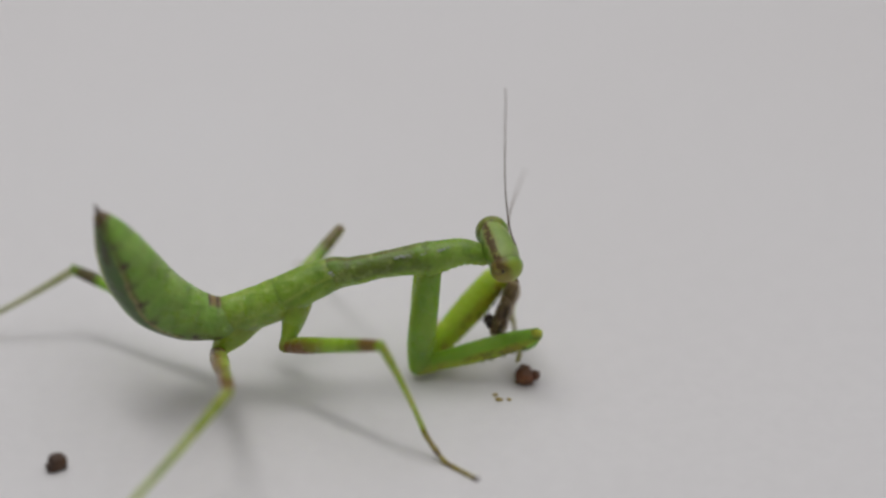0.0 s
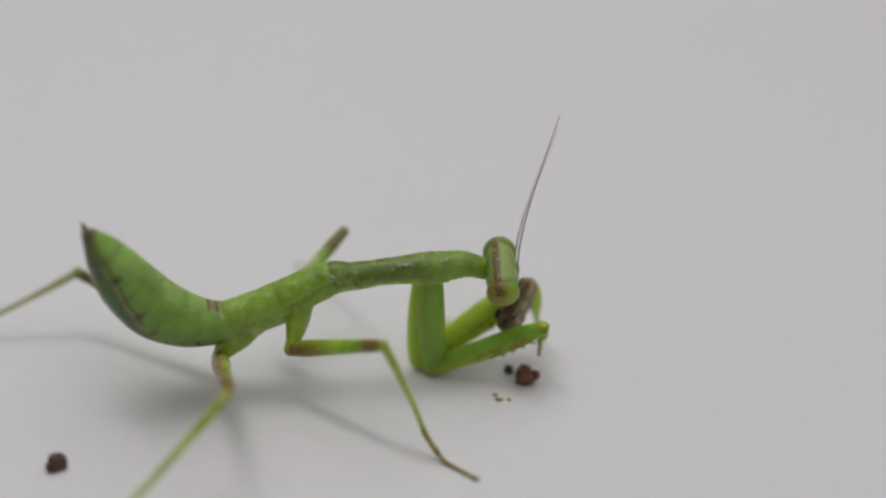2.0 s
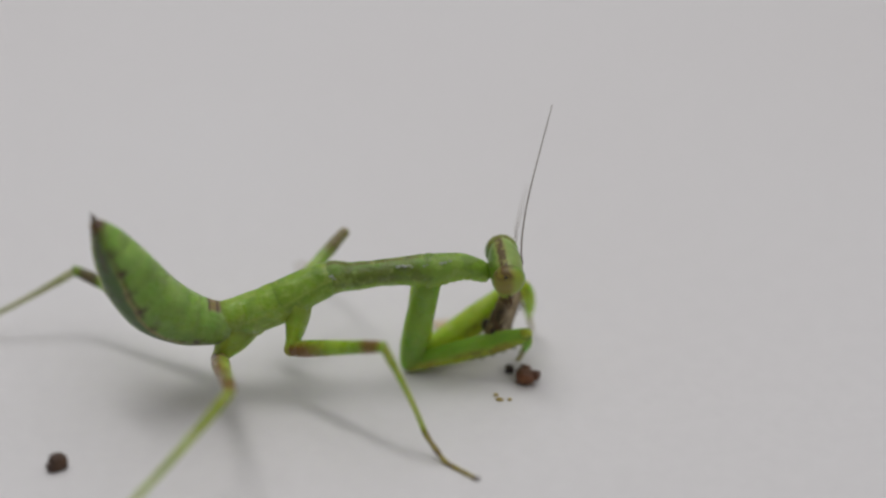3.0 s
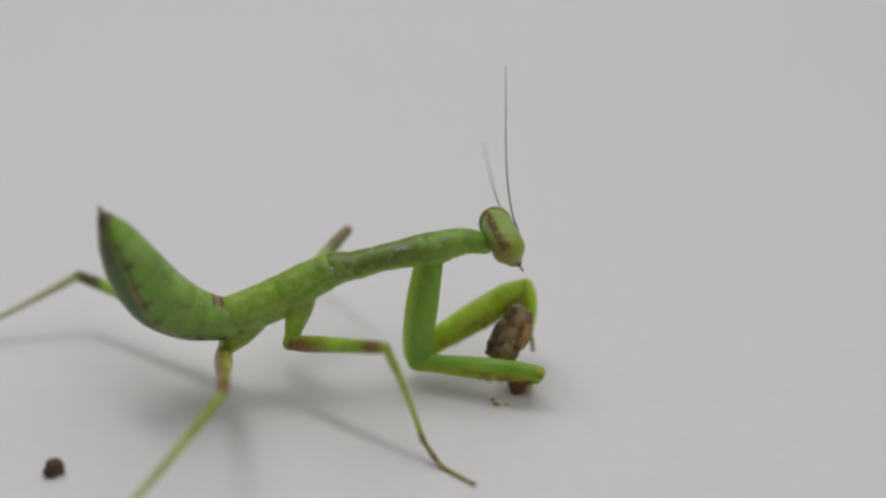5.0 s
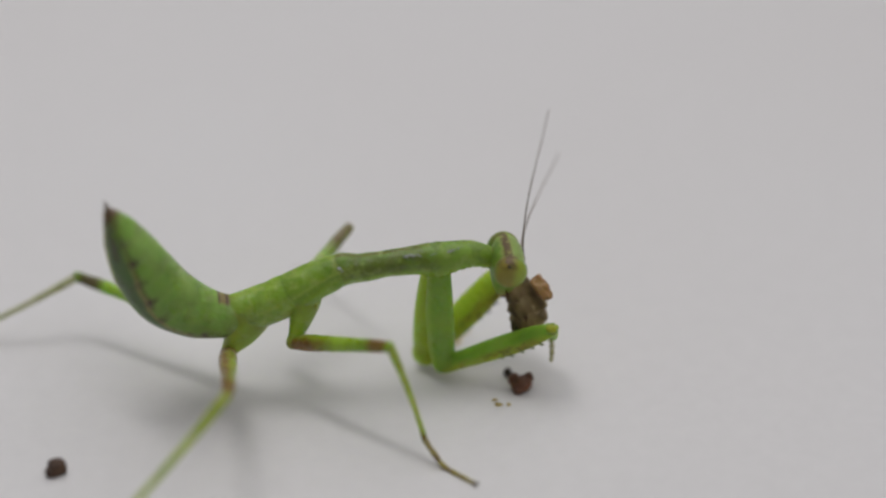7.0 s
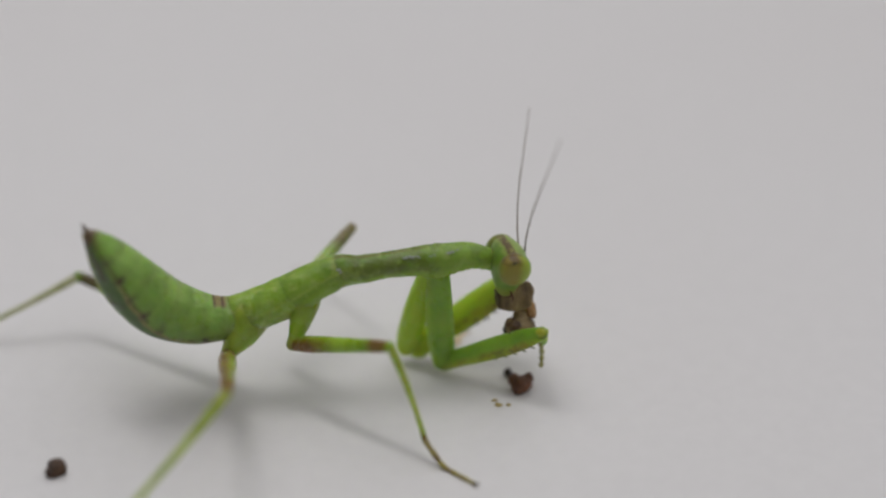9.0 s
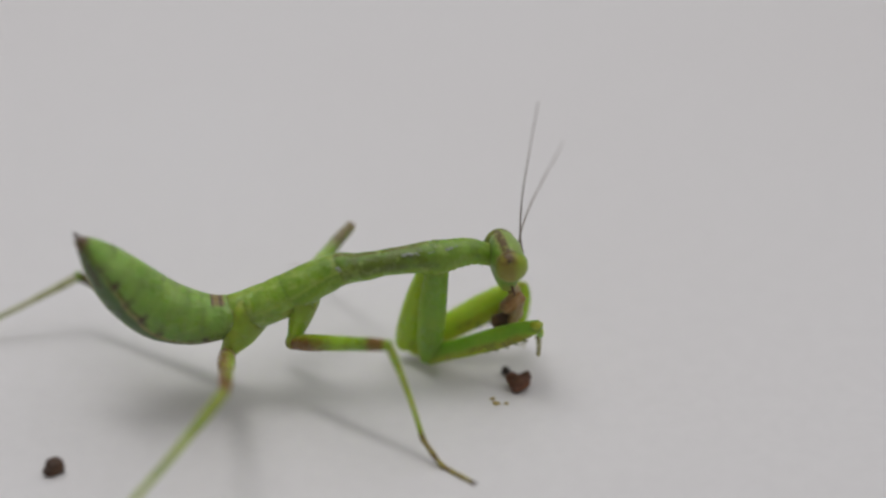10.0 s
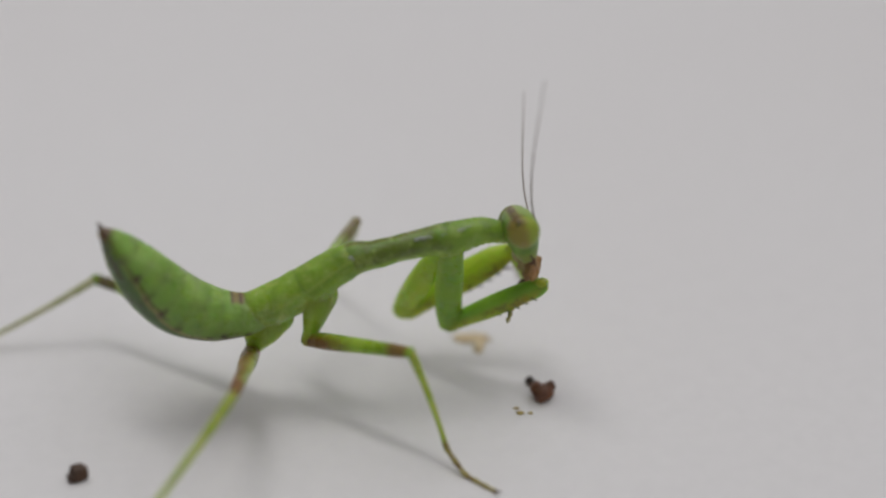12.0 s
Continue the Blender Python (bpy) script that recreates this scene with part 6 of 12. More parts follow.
    walk(P["ftibia_r"], [
        (0, mm(5.1, 0.11, 3.08, 172.65, 50.55, 119.64)),
        (0.1, mm(4.8, 0.41, 4.24, 155.11, 51.95, 104.28)),
        (0.2, mm(4.51, 1.06, 5.16, 133.07, 51.8, 89.22)),
        (0.25, mm(4.68, 0.75, 5, 139.46, 50.02, 91.18)),
        (0.3, mm(4.84, 0.49, 4.81, 145.76, 48.24, 92.99)),
        (0.35, mm(5.01, 0.27, 4.6, 151.91, 46.45, 94.7)),
        (0.4, mm(5.18, 0.06, 4.37, 157.86, 44.66, 96.3)),
        (0.45, mm(5.11, 0.12, 3.89, 149.21, 46.3, 92.72)),
        (0.47, mm(5.08, 0.24, 3.59, 144.45, 47.09, 90.85)),
        (0.5, mm(5.06, 0.69, 3.04, 139.34, 47.9, 88.93)),
        (0.6, mm(5.15, 0.76, 2.64, 143.79, 47.14, 90.53)),
        (0.8, mm(5.29, 1.1, 1.69, 150.27, 45.47, 92.27)),
        (1, mm(4.34, 1.5, 2.38, 141.2, 47.95, 90)),
        (1.2, mm(4.64, -0.04, 3.13, 148.69, 45.29, 91.06)),
        (1.5, mm(4.43, 0.94, 2.53, 125.29, 45.23, 80.38)),
        (1.8, mm(5.19, 0.61, 3.05, 144.17, 48.44, 92.27)),
        (2, mm(5.44, -0.3, 3.83, 145.3, 49.08, 93.69)),
        (2.2, mm(5.45, 0.06, 3.76, 158.63, 45.47, 98.19)),
        (2.5, mm(5.28, -0.83, 4.21, 145.39, 52.28, 97.31)),
        (2.7, mm(4.68, 0.14, 4.71, 144.79, 53.29, 97.96)),
        (2.75, mm(4.53, 0.41, 4.82, 144.65, 53.55, 98.14)),
        (2.8, mm(4.39, 0.69, 4.92, 144.52, 53.82, 98.31)),
        (2.85, mm(4.42, 0.44, 4.54, 143, 54.05, 97.49)),
        (2.9, mm(4.45, 0.27, 4.1, 141.46, 54.29, 96.66)),
        (3, mm(4.53, 0.29, 2.95, 138.25, 54.83, 95.02)),
        (3.2, mm(3.8, -0.75, 4.23, 141.48, 50.37, 92.74)),
        (3.6, mm(4.22, -0.53, 3.96, 143.19, 49.59, 92.95)),
        (4, mm(4.64, -0.45, 3.79, 144.96, 48.79, 93.15)),
        (4.4, mm(5.05, -0.62, 3.79, 146.79, 47.97, 93.32)),
        (4.8, mm(5.46, -0.77, 3.79, 148.67, 47.15, 93.49)),
        (5, mm(5.37, -1.76, 2.21, 163.36, 46.01, 103.11)),
        (5.2, mm(4.55, -2.89, 5.32, 153.79, 46.21, 95.66)),
        (5.5, mm(4.6, -1.13, 4.95, 146.51, 48.76, 94.09)),
        (5.8, mm(4.78, -1.4, 4.52, 152.6, 44.61, 92.53)),
        (6, mm(4.91, -1.53, 4.2, 157.95, 41.87, 91.62)),
        (6.25, mm(5.48, -1.24, 4.09, 154.09, 43.82, 92.29)),
        (6.5, mm(6.05, -1.01, 4.04, 150.78, 45.77, 93.01)),
        (6.8, mm(5.99, -0.71, 4.14, 148.18, 45.31, 90.78)),
        (7, mm(5.94, -0.52, 4.21, 146.36, 44.98, 89.31)),
        (7.2, mm(5.83, -0.99, 4.47, 144.93, 45.63, 89.35)),
        (7.5, mm(5.73, -1.12, 4.52, 145.58, 45.39, 89.41)),
        (7.8, mm(5.62, -1.23, 4.56, 146.24, 45.15, 89.46)),
        (8, mm(5.56, -1.3, 4.58, 146.68, 44.99, 89.5)),
        (8.2, mm(5.49, -1.37, 4.6, 147.12, 44.83, 89.53)),
        (8.4, mm(5.42, -1.44, 4.61, 147.56, 44.67, 89.57)),
        (8.6, mm(5.36, -1.5, 4.63, 148, 44.51, 89.61)),
        (8.8, mm(5.29, -1.56, 4.64, 148.45, 44.35, 89.64)),
        (8.9, mm(5.33, -1.4, 4.57, 146.86, 45.01, 89.63)),
        (9, mm(5.36, -1.24, 4.49, 145.32, 45.67, 89.62)),
        (9.1, mm(5.34, -1.13, 4.46, 145.37, 45.67, 89.64)),
        (9.2, mm(5.31, -1.03, 4.42, 145.42, 45.66, 89.66)),
        (9.3, mm(5.29, -0.92, 4.38, 145.47, 45.66, 89.68)),
        (9.4, mm(5.26, -0.8, 4.34, 145.51, 45.65, 89.7)),
        (9.5, mm(5.23, -0.69, 4.29, 145.56, 45.65, 89.72)),
        (9.6, mm(5.23, -0.62, 4.27, 143.26, 45.9, 88.78)),
        (9.75, mm(5.23, -0.51, 4.25, 139.66, 46.28, 87.35)),
        (9.9, mm(5.22, -0.41, 4.22, 135.87, 46.64, 85.91)),
        (10, mm(5.22, -0.34, 4.2, 133.25, 46.87, 84.93)),
        (10.1, mm(5.24, -0.27, 4.17, 134.56, 47.03, 85.67)),
        (10.2, mm(5.27, -0.18, 4.13, 135.83, 47.19, 86.43)),
        (10.3, mm(5.3, -0.09, 4.08, 137.07, 47.34, 87.18)),
        (10.4, mm(5.33, 0.01, 4.03, 138.28, 47.49, 87.95)),
        (10.5, mm(5.36, 0.13, 3.97, 139.46, 47.64, 88.71)),
        (10.8, mm(5.16, -2.01, 4.94, 150.36, 43.01, 88.8)),
        (11, mm(5.22, -0.61, 4.99, 153.01, 42.05, 88.81)),
        (11.2, mm(5.09, -1.2, 4.44, 155.98, 41.05, 88.89)),
        (11.4, mm(4.11, -1.16, 8.79, 151.92, 43.98, 91.15)),
        (11.5, mm(4.39, -0.58, 7.67, 157.95, 41.04, 90.11)),
        (11.7, mm(3.7, -1.34, 7.9, 150.43, 44.58, 91.12)),
        (11.8, mm(3.36, -1.5, 7.86, 147.37, 46.37, 91.69)),
        (12, mm(4.24, 0.33, 6.99, -163.35, 41.6, 143.71)),
    ])
    walk(P["ftarsus_r"], [
        (0, mm(4.25, 1.6, 0.99, -104.49, -8.96, -97.6)),
        (0.1, mm(4.39, 2.03, 2.12, -98.24, -6.73, -94.59)),
        (0.2, mm(4.53, 2.73, 3.04, -92.72, -4.28, -91.63)),
        (0.25, mm(4.64, 2.49, 2.93, -90.1, 2.03, -90.07)),
        (0.3, mm(4.75, 2.29, 2.8, -88.13, 9, -88.46)),
        (0.35, mm(4.86, 2.12, 2.64, -86.46, 17.06, -86.68)),
        (0.4, mm(4.97, 1.97, 2.48, -84.75, 27.25, -84.44)),
        (0.45, mm(5.02, 1.98, 1.94, -83.58, 20.26, -83.69)),
        (0.47, mm(5.05, 2.08, 1.61, -82.87, 17.27, -83.25)),
        (0.5, mm(5.09, 2.5, 1.03, -82.07, 14.67, -82.76)),
        (0.6, mm(5.13, 2.59, 0.66, -82.9, 13.36, -83.66)),
        (0.8, mm(5.22, 2.99, -0.23, -84.62, 10.97, -85.4)),
        (1, mm(4.34, 3.31, 0.37, -99.37, 6.35, -97.4)),
        (1.2, mm(4.61, 1.86, 1.21, -87.26, 5.31, -87.9)),
        (1.5, mm(4.75, 2.81, 0.61, -87.32, 20.62, -87.36)),
        (1.8, mm(5.11, 2.4, 1.03, -91.9, 8.86, -91.56)),
        (2, mm(5.33, 1.47, 1.79, -95.79, 2.17, -94.14)),
        (2.2, mm(5.18, 1.94, 1.83, -93.19, -4.88, -91.87)),
        (2.5, mm(5.07, 0.81, 2.07, -102.96, -5, -97.74)),
        (2.7, mm(4.46, 1.74, 2.55, -101.87, 0.29, -98.21)),
        (2.75, mm(4.31, 2, 2.65, -101.66, 1.68, -98.34)),
        (2.8, mm(4.16, 2.27, 2.74, -101.47, 3.1, -98.48)),
        (2.85, mm(4.21, 2.02, 2.35, -104.59, -1.37, -99.76)),
        (2.9, mm(4.27, 1.84, 1.9, -108.47, -5.57, -101.09)),
        (3, mm(4.39, 1.84, 0.74, -119.31, -13.39, -104.02)),
        (3.2, mm(3.72, 0.97, 2.15, -96.7, 2.01, -94.78)),
        (3.6, mm(4.13, 1.22, 1.9, -93.83, 0.14, -92.59)),
        (4, mm(4.54, 1.33, 1.75, -90.64, -1.69, -90.41)),
        (4.4, mm(4.94, 1.19, 1.79, -87.11, -3.5, -88.23)),
        (4.8, mm(5.34, 1.07, 1.81, -83.22, -5.21, -86.04)),
        (5, mm(4.94, 0.07, 0.27, -113.47, -16.05, -99.38)),
        (5.2, mm(4.37, -1.03, 3.38, -92.88, -5.93, -91.64)),
        (5.5, mm(4.47, 0.64, 2.92, -99.99, 10.21, -98.5)),
        (5.8, mm(4.7, 0.52, 2.62, -98.2, 18.94, -97.95)),
        (6, mm(4.85, 0.48, 2.39, -97.29, 26.15, -97.67)),
        (6.25, mm(5.4, 0.71, 2.22, -94.32, 25.99, -94.52)),
        (6.5, mm(5.95, 0.87, 2.1, -91.32, 25.96, -91.38)),
        (6.8, mm(5.96, 1.19, 2.22, -91.31, 26.24, -91.37)),
        (7, mm(5.97, 1.39, 2.3, -91.3, 26.43, -91.36)),
        (7.2, mm(5.85, 0.9, 2.54, -91.6, 19.11, -91.55)),
        (7.5, mm(5.75, 0.78, 2.6, -91.01, 21, -91)),
        (7.8, mm(5.64, 0.67, 2.64, -90.43, 23.01, -90.44)),
        (8, mm(5.57, 0.61, 2.67, -90.05, 24.42, -90.05)),
        (8.2, mm(5.51, 0.54, 2.69, -89.67, 25.91, -89.65)),
        (8.4, mm(5.44, 0.48, 2.72, -89.28, 27.48, -89.24)),
        (8.6, mm(5.37, 0.43, 2.74, -88.9, 29.15, -88.81)),
        (8.8, mm(5.3, 0.38, 2.75, -88.5, 30.95, -88.36)),
        (8.9, mm(5.34, 0.51, 2.66, -89.75, 31.08, -89.73)),
        (9, mm(5.38, 0.64, 2.56, -91, 31.27, -91.1)),
        (9.1, mm(5.35, 0.75, 2.53, -90.24, 31.38, -90.26)),
        (9.2, mm(5.32, 0.86, 2.49, -89.47, 31.52, -89.42)),
        (9.3, mm(5.3, 0.97, 2.45, -88.7, 31.67, -88.57)),
        (9.4, mm(5.27, 1.08, 2.41, -87.93, 31.85, -87.72)),
        (9.5, mm(5.24, 1.2, 2.36, -87.16, 32.04, -86.86)),
        (9.6, mm(5.27, 1.26, 2.34, -88.14, 26.32, -88.05)),
        (9.75, mm(5.31, 1.35, 2.29, -89.5, 19.44, -89.52)),
        (9.9, mm(5.35, 1.44, 2.25, -90.91, 13.64, -90.81)),
        (10, mm(5.38, 1.5, 2.23, -91.93, 10.15, -91.62)),
        (10.1, mm(5.38, 1.57, 2.19, -91.36, 10.18, -91.14)),
        (10.2, mm(5.39, 1.65, 2.15, -90.79, 10.22, -90.66)),
        (10.3, mm(5.39, 1.74, 2.1, -90.22, 10.26, -90.18)),
        (10.4, mm(5.4, 1.84, 2.04, -89.64, 10.32, -89.7)),
        (10.5, mm(5.4, 1.95, 1.98, -89.07, 10.38, -89.21)),
        (10.8, mm(5.2, -0.04, 3.1, -93.29, 42.67, -93.87)),
        (11, mm(5.26, 1.39, 3.18, -94.93, 53.74, -95.95)),
        (11.2, mm(5.13, 0.83, 2.67, -93.97, 19.17, -93.84)),
        (11.4, mm(4.07, 0.79, 6.92, -94.91, 19.3, -94.76)),
        (11.5, mm(4.39, 1.46, 5.9, -96.24, 19.89, -96.1)),
        (11.7, mm(3.66, 0.58, 6, -93.02, 12.85, -92.66)),
        (11.8, mm(3.31, 0.37, 5.9, -91.23, 9.86, -91.02)),
        (12, mm(2.61, 1.53, 5.2, -103.59, 17.05, -103)),
    ])
    walk(P["coxa_l"], [
        (0, mm(-0.94, 1.56, 6.81, -101.89, 86.19, -102.39)),
        (0.1, mm(-0.93, 1.56, 6.82, -71, 87.71, -70.51)),
        (0.2, mm(-0.92, 1.56, 6.81, -17.35, 87.58, -15.81)),
        (0.25, mm(-0.91, 1.56, 6.81, -1.18, 86.9, 0.91)),
        (0.3, mm(-0.91, 1.56, 6.81, 8.65, 86.03, 11.32)),
        (0.35, mm(-0.9, 1.57, 6.8, 14.67, 85.03, 17.97)),
        (0.4, mm(-0.91, 1.56, 6.79, 18.45, 83.95, 22.44)),
        (0.45, mm(-0.9, 1.57, 6.81, -2.33, 86.73, -0.13)),
        (0.47, mm(-0.89, 1.56, 6.81, -29.45, 87.58, -28.05)),
        (0.5, mm(-0.89, 1.56, 6.86, -70.87, 86.92, -70.22)),
        (0.6, mm(-0.88, 1.57, 6.81, -110.08, 87.34, -110.68)),
        (0.8, mm(-0.84, 1.57, 6.79, -146.05, 84.21, -149.16)),
        (1, mm(-0.8, 1.58, 6.73, -153.64, 80.27, -159.24)),
        (1.2, mm(-0.77, 1.59, 6.73, -151.88, 80.47, -157.26)),
        (1.5, mm(-0.7, 1.6, 6.78, -145.93, 80.41, -150.94)),
        (1.8, mm(-0.78, 1.61, 6.77, -142.39, 82.57, -146.14)),
        (2, mm(-0.87, 1.61, 6.78, -133.83, 83.9, -136.53)),
        (2.2, mm(-0.87, 1.58, 6.82, -136.18, 87.84, -137.21)),
        (2.5, mm(-0.82, 1.56, 6.8, 158.5, 82.7, 153.74)),
        (2.7, mm(-0.9, 1.55, 6.82, 87.85, 88.61, 87.89)),
        (2.75, mm(-0.94, 1.55, 6.82, 22.84, 88.02, 24.09)),
        (2.8, mm(-0.98, 1.56, 6.81, 1.02, 86.39, 3.46)),
        (2.85, mm(-0.98, 1.56, 6.82, -6.01, 88.09, -4.74)),
        (2.9, mm(-0.98, 1.56, 6.82, -73.94, 89.44, -73.84)),
        (3, mm(-0.97, 1.57, 6.81, -156.57, 86.32, -158.8)),
        (3.2, mm(-0.97, 1.57, 6.81, -151.1, 86.39, -153.18)),
        (3.6, mm(-0.93, 1.57, 6.81, -155.69, 86.97, -157.53)),
        (4, mm(-0.9, 1.57, 6.81, -161.43, 87.51, -163.01)),
        (4.4, mm(-0.86, 1.57, 6.92, -138.55, 87.39, -139.84)),
        (4.8, mm(-0.82, 1.57, 7.22, -106.16, 84.47, -107.13)),
        (5, mm(-0.68, 1.6, 7.67, -133.7, 79.91, -137.97)),
        (5.2, mm(-0.64, 1.61, 7.58, -131.29, 82.91, -134.24)),
        (5.5, mm(-0.52, 1.62, 7.32, -124.93, 88.26, -125.59)),
        (5.8, mm(-0.47, 1.64, 7.48, -123.63, 85.5, -125.23)),
        (6, mm(-0.44, 1.65, 7.58, -122.03, 83.45, -124.21)),
        (6.25, mm(-0.41, 1.65, 7.48, -141.92, 82.52, -145.66)),
        (6.5, mm(-0.37, 1.65, 7.41, -151.11, 80.52, -156.41)),
        (6.8, mm(-0.43, 1.64, 7.21, -171.04, 83.5, -175.34)),
        (7, mm(-0.46, 1.63, 7.07, 167.78, 84.79, 164.28)),
        (7.2, mm(-0.46, 1.63, 7.09, 168.88, 83.82, 164.71)),
        (7.5, mm(-0.47, 1.63, 7.06, 166.86, 82.25, 161.62)),
        (7.8, mm(-0.48, 1.62, 7.04, 165.98, 80.68, 159.64)),
        (8, mm(-0.48, 1.62, 7.02, 165.78, 79.63, 158.69)),
        (8.2, mm(-0.49, 1.62, 7, 165.79, 78.59, 157.94)),
        (8.4, mm(-0.5, 1.62, 6.98, 165.96, 77.55, 157.34)),
        (8.6, mm(-0.5, 1.62, 6.96, 166.25, 76.51, 156.85)),
        (8.8, mm(-0.51, 1.62, 6.93, 166.64, 75.48, 156.45)),
        (8.9, mm(-0.52, 1.62, 6.92, 167.01, 74.97, 156.42)),
        (9, mm(-0.52, 1.62, 6.92, 167.41, 74.47, 156.43)),
        (9.1, mm(-0.52, 1.63, 6.91, 167.66, 74.31, 156.55)),
        (9.2, mm(-0.52, 1.63, 6.91, 167.96, 74.15, 156.72)),
        (9.3, mm(-0.53, 1.63, 6.9, 168.31, 73.99, 156.95)),
        (9.4, mm(-0.53, 1.63, 6.9, 168.71, 73.84, 157.23)),
        (9.5, mm(-0.53, 1.63, 6.9, 169.16, 73.69, 157.56)),
        (9.6, mm(-0.51, 1.63, 6.92, 168.05, 73.69, 156.46)),
        (9.75, mm(-0.48, 1.64, 6.94, 166.45, 73.69, 154.87)),
        (9.9, mm(-0.45, 1.64, 6.96, 164.92, 73.68, 153.36)),
        (10, mm(-0.44, 1.65, 6.98, 163.94, 73.68, 152.4)),
        (10.1, mm(-0.45, 1.65, 7.04, 164.63, 73.37, 152.83)),
        (10.2, mm(-0.47, 1.65, 7.09, 165.26, 73.07, 153.21)),
        (10.3, mm(-0.49, 1.65, 7.15, 165.85, 72.78, 153.55)),
        (10.4, mm(-0.5, 1.65, 7.21, 166.4, 72.48, 153.86)),
        (10.5, mm(-0.52, 1.65, 7.26, 166.9, 72.2, 154.12)),
        (10.8, mm(-0.59, 1.66, 7.12, 158.02, 67.63, 141.68)),
        (11, mm(-0.69, 1.72, 6.88, 153.63, 63.88, 134.27)),
        (11.2, mm(-0.58, 1.67, 6.99, 161.78, 64.19, 142.07)),
        (11.4, mm(-1.27, 1.55, 10.28, 175.12, 69.52, 160.26)),
        (11.5, mm(-1.23, 1.55, 10.06, 166.62, 70.84, 152.73)),
        (11.7, mm(-1.13, 1.62, 9.22, 162.97, 65.26, 144.23)),
        (11.8, mm(-1.1, 1.65, 8.81, 162.74, 62.59, 141.44)),
        (12, mm(-1.14, 1.72, 8.41, 164.56, 60.55, 141.12)),
    ])
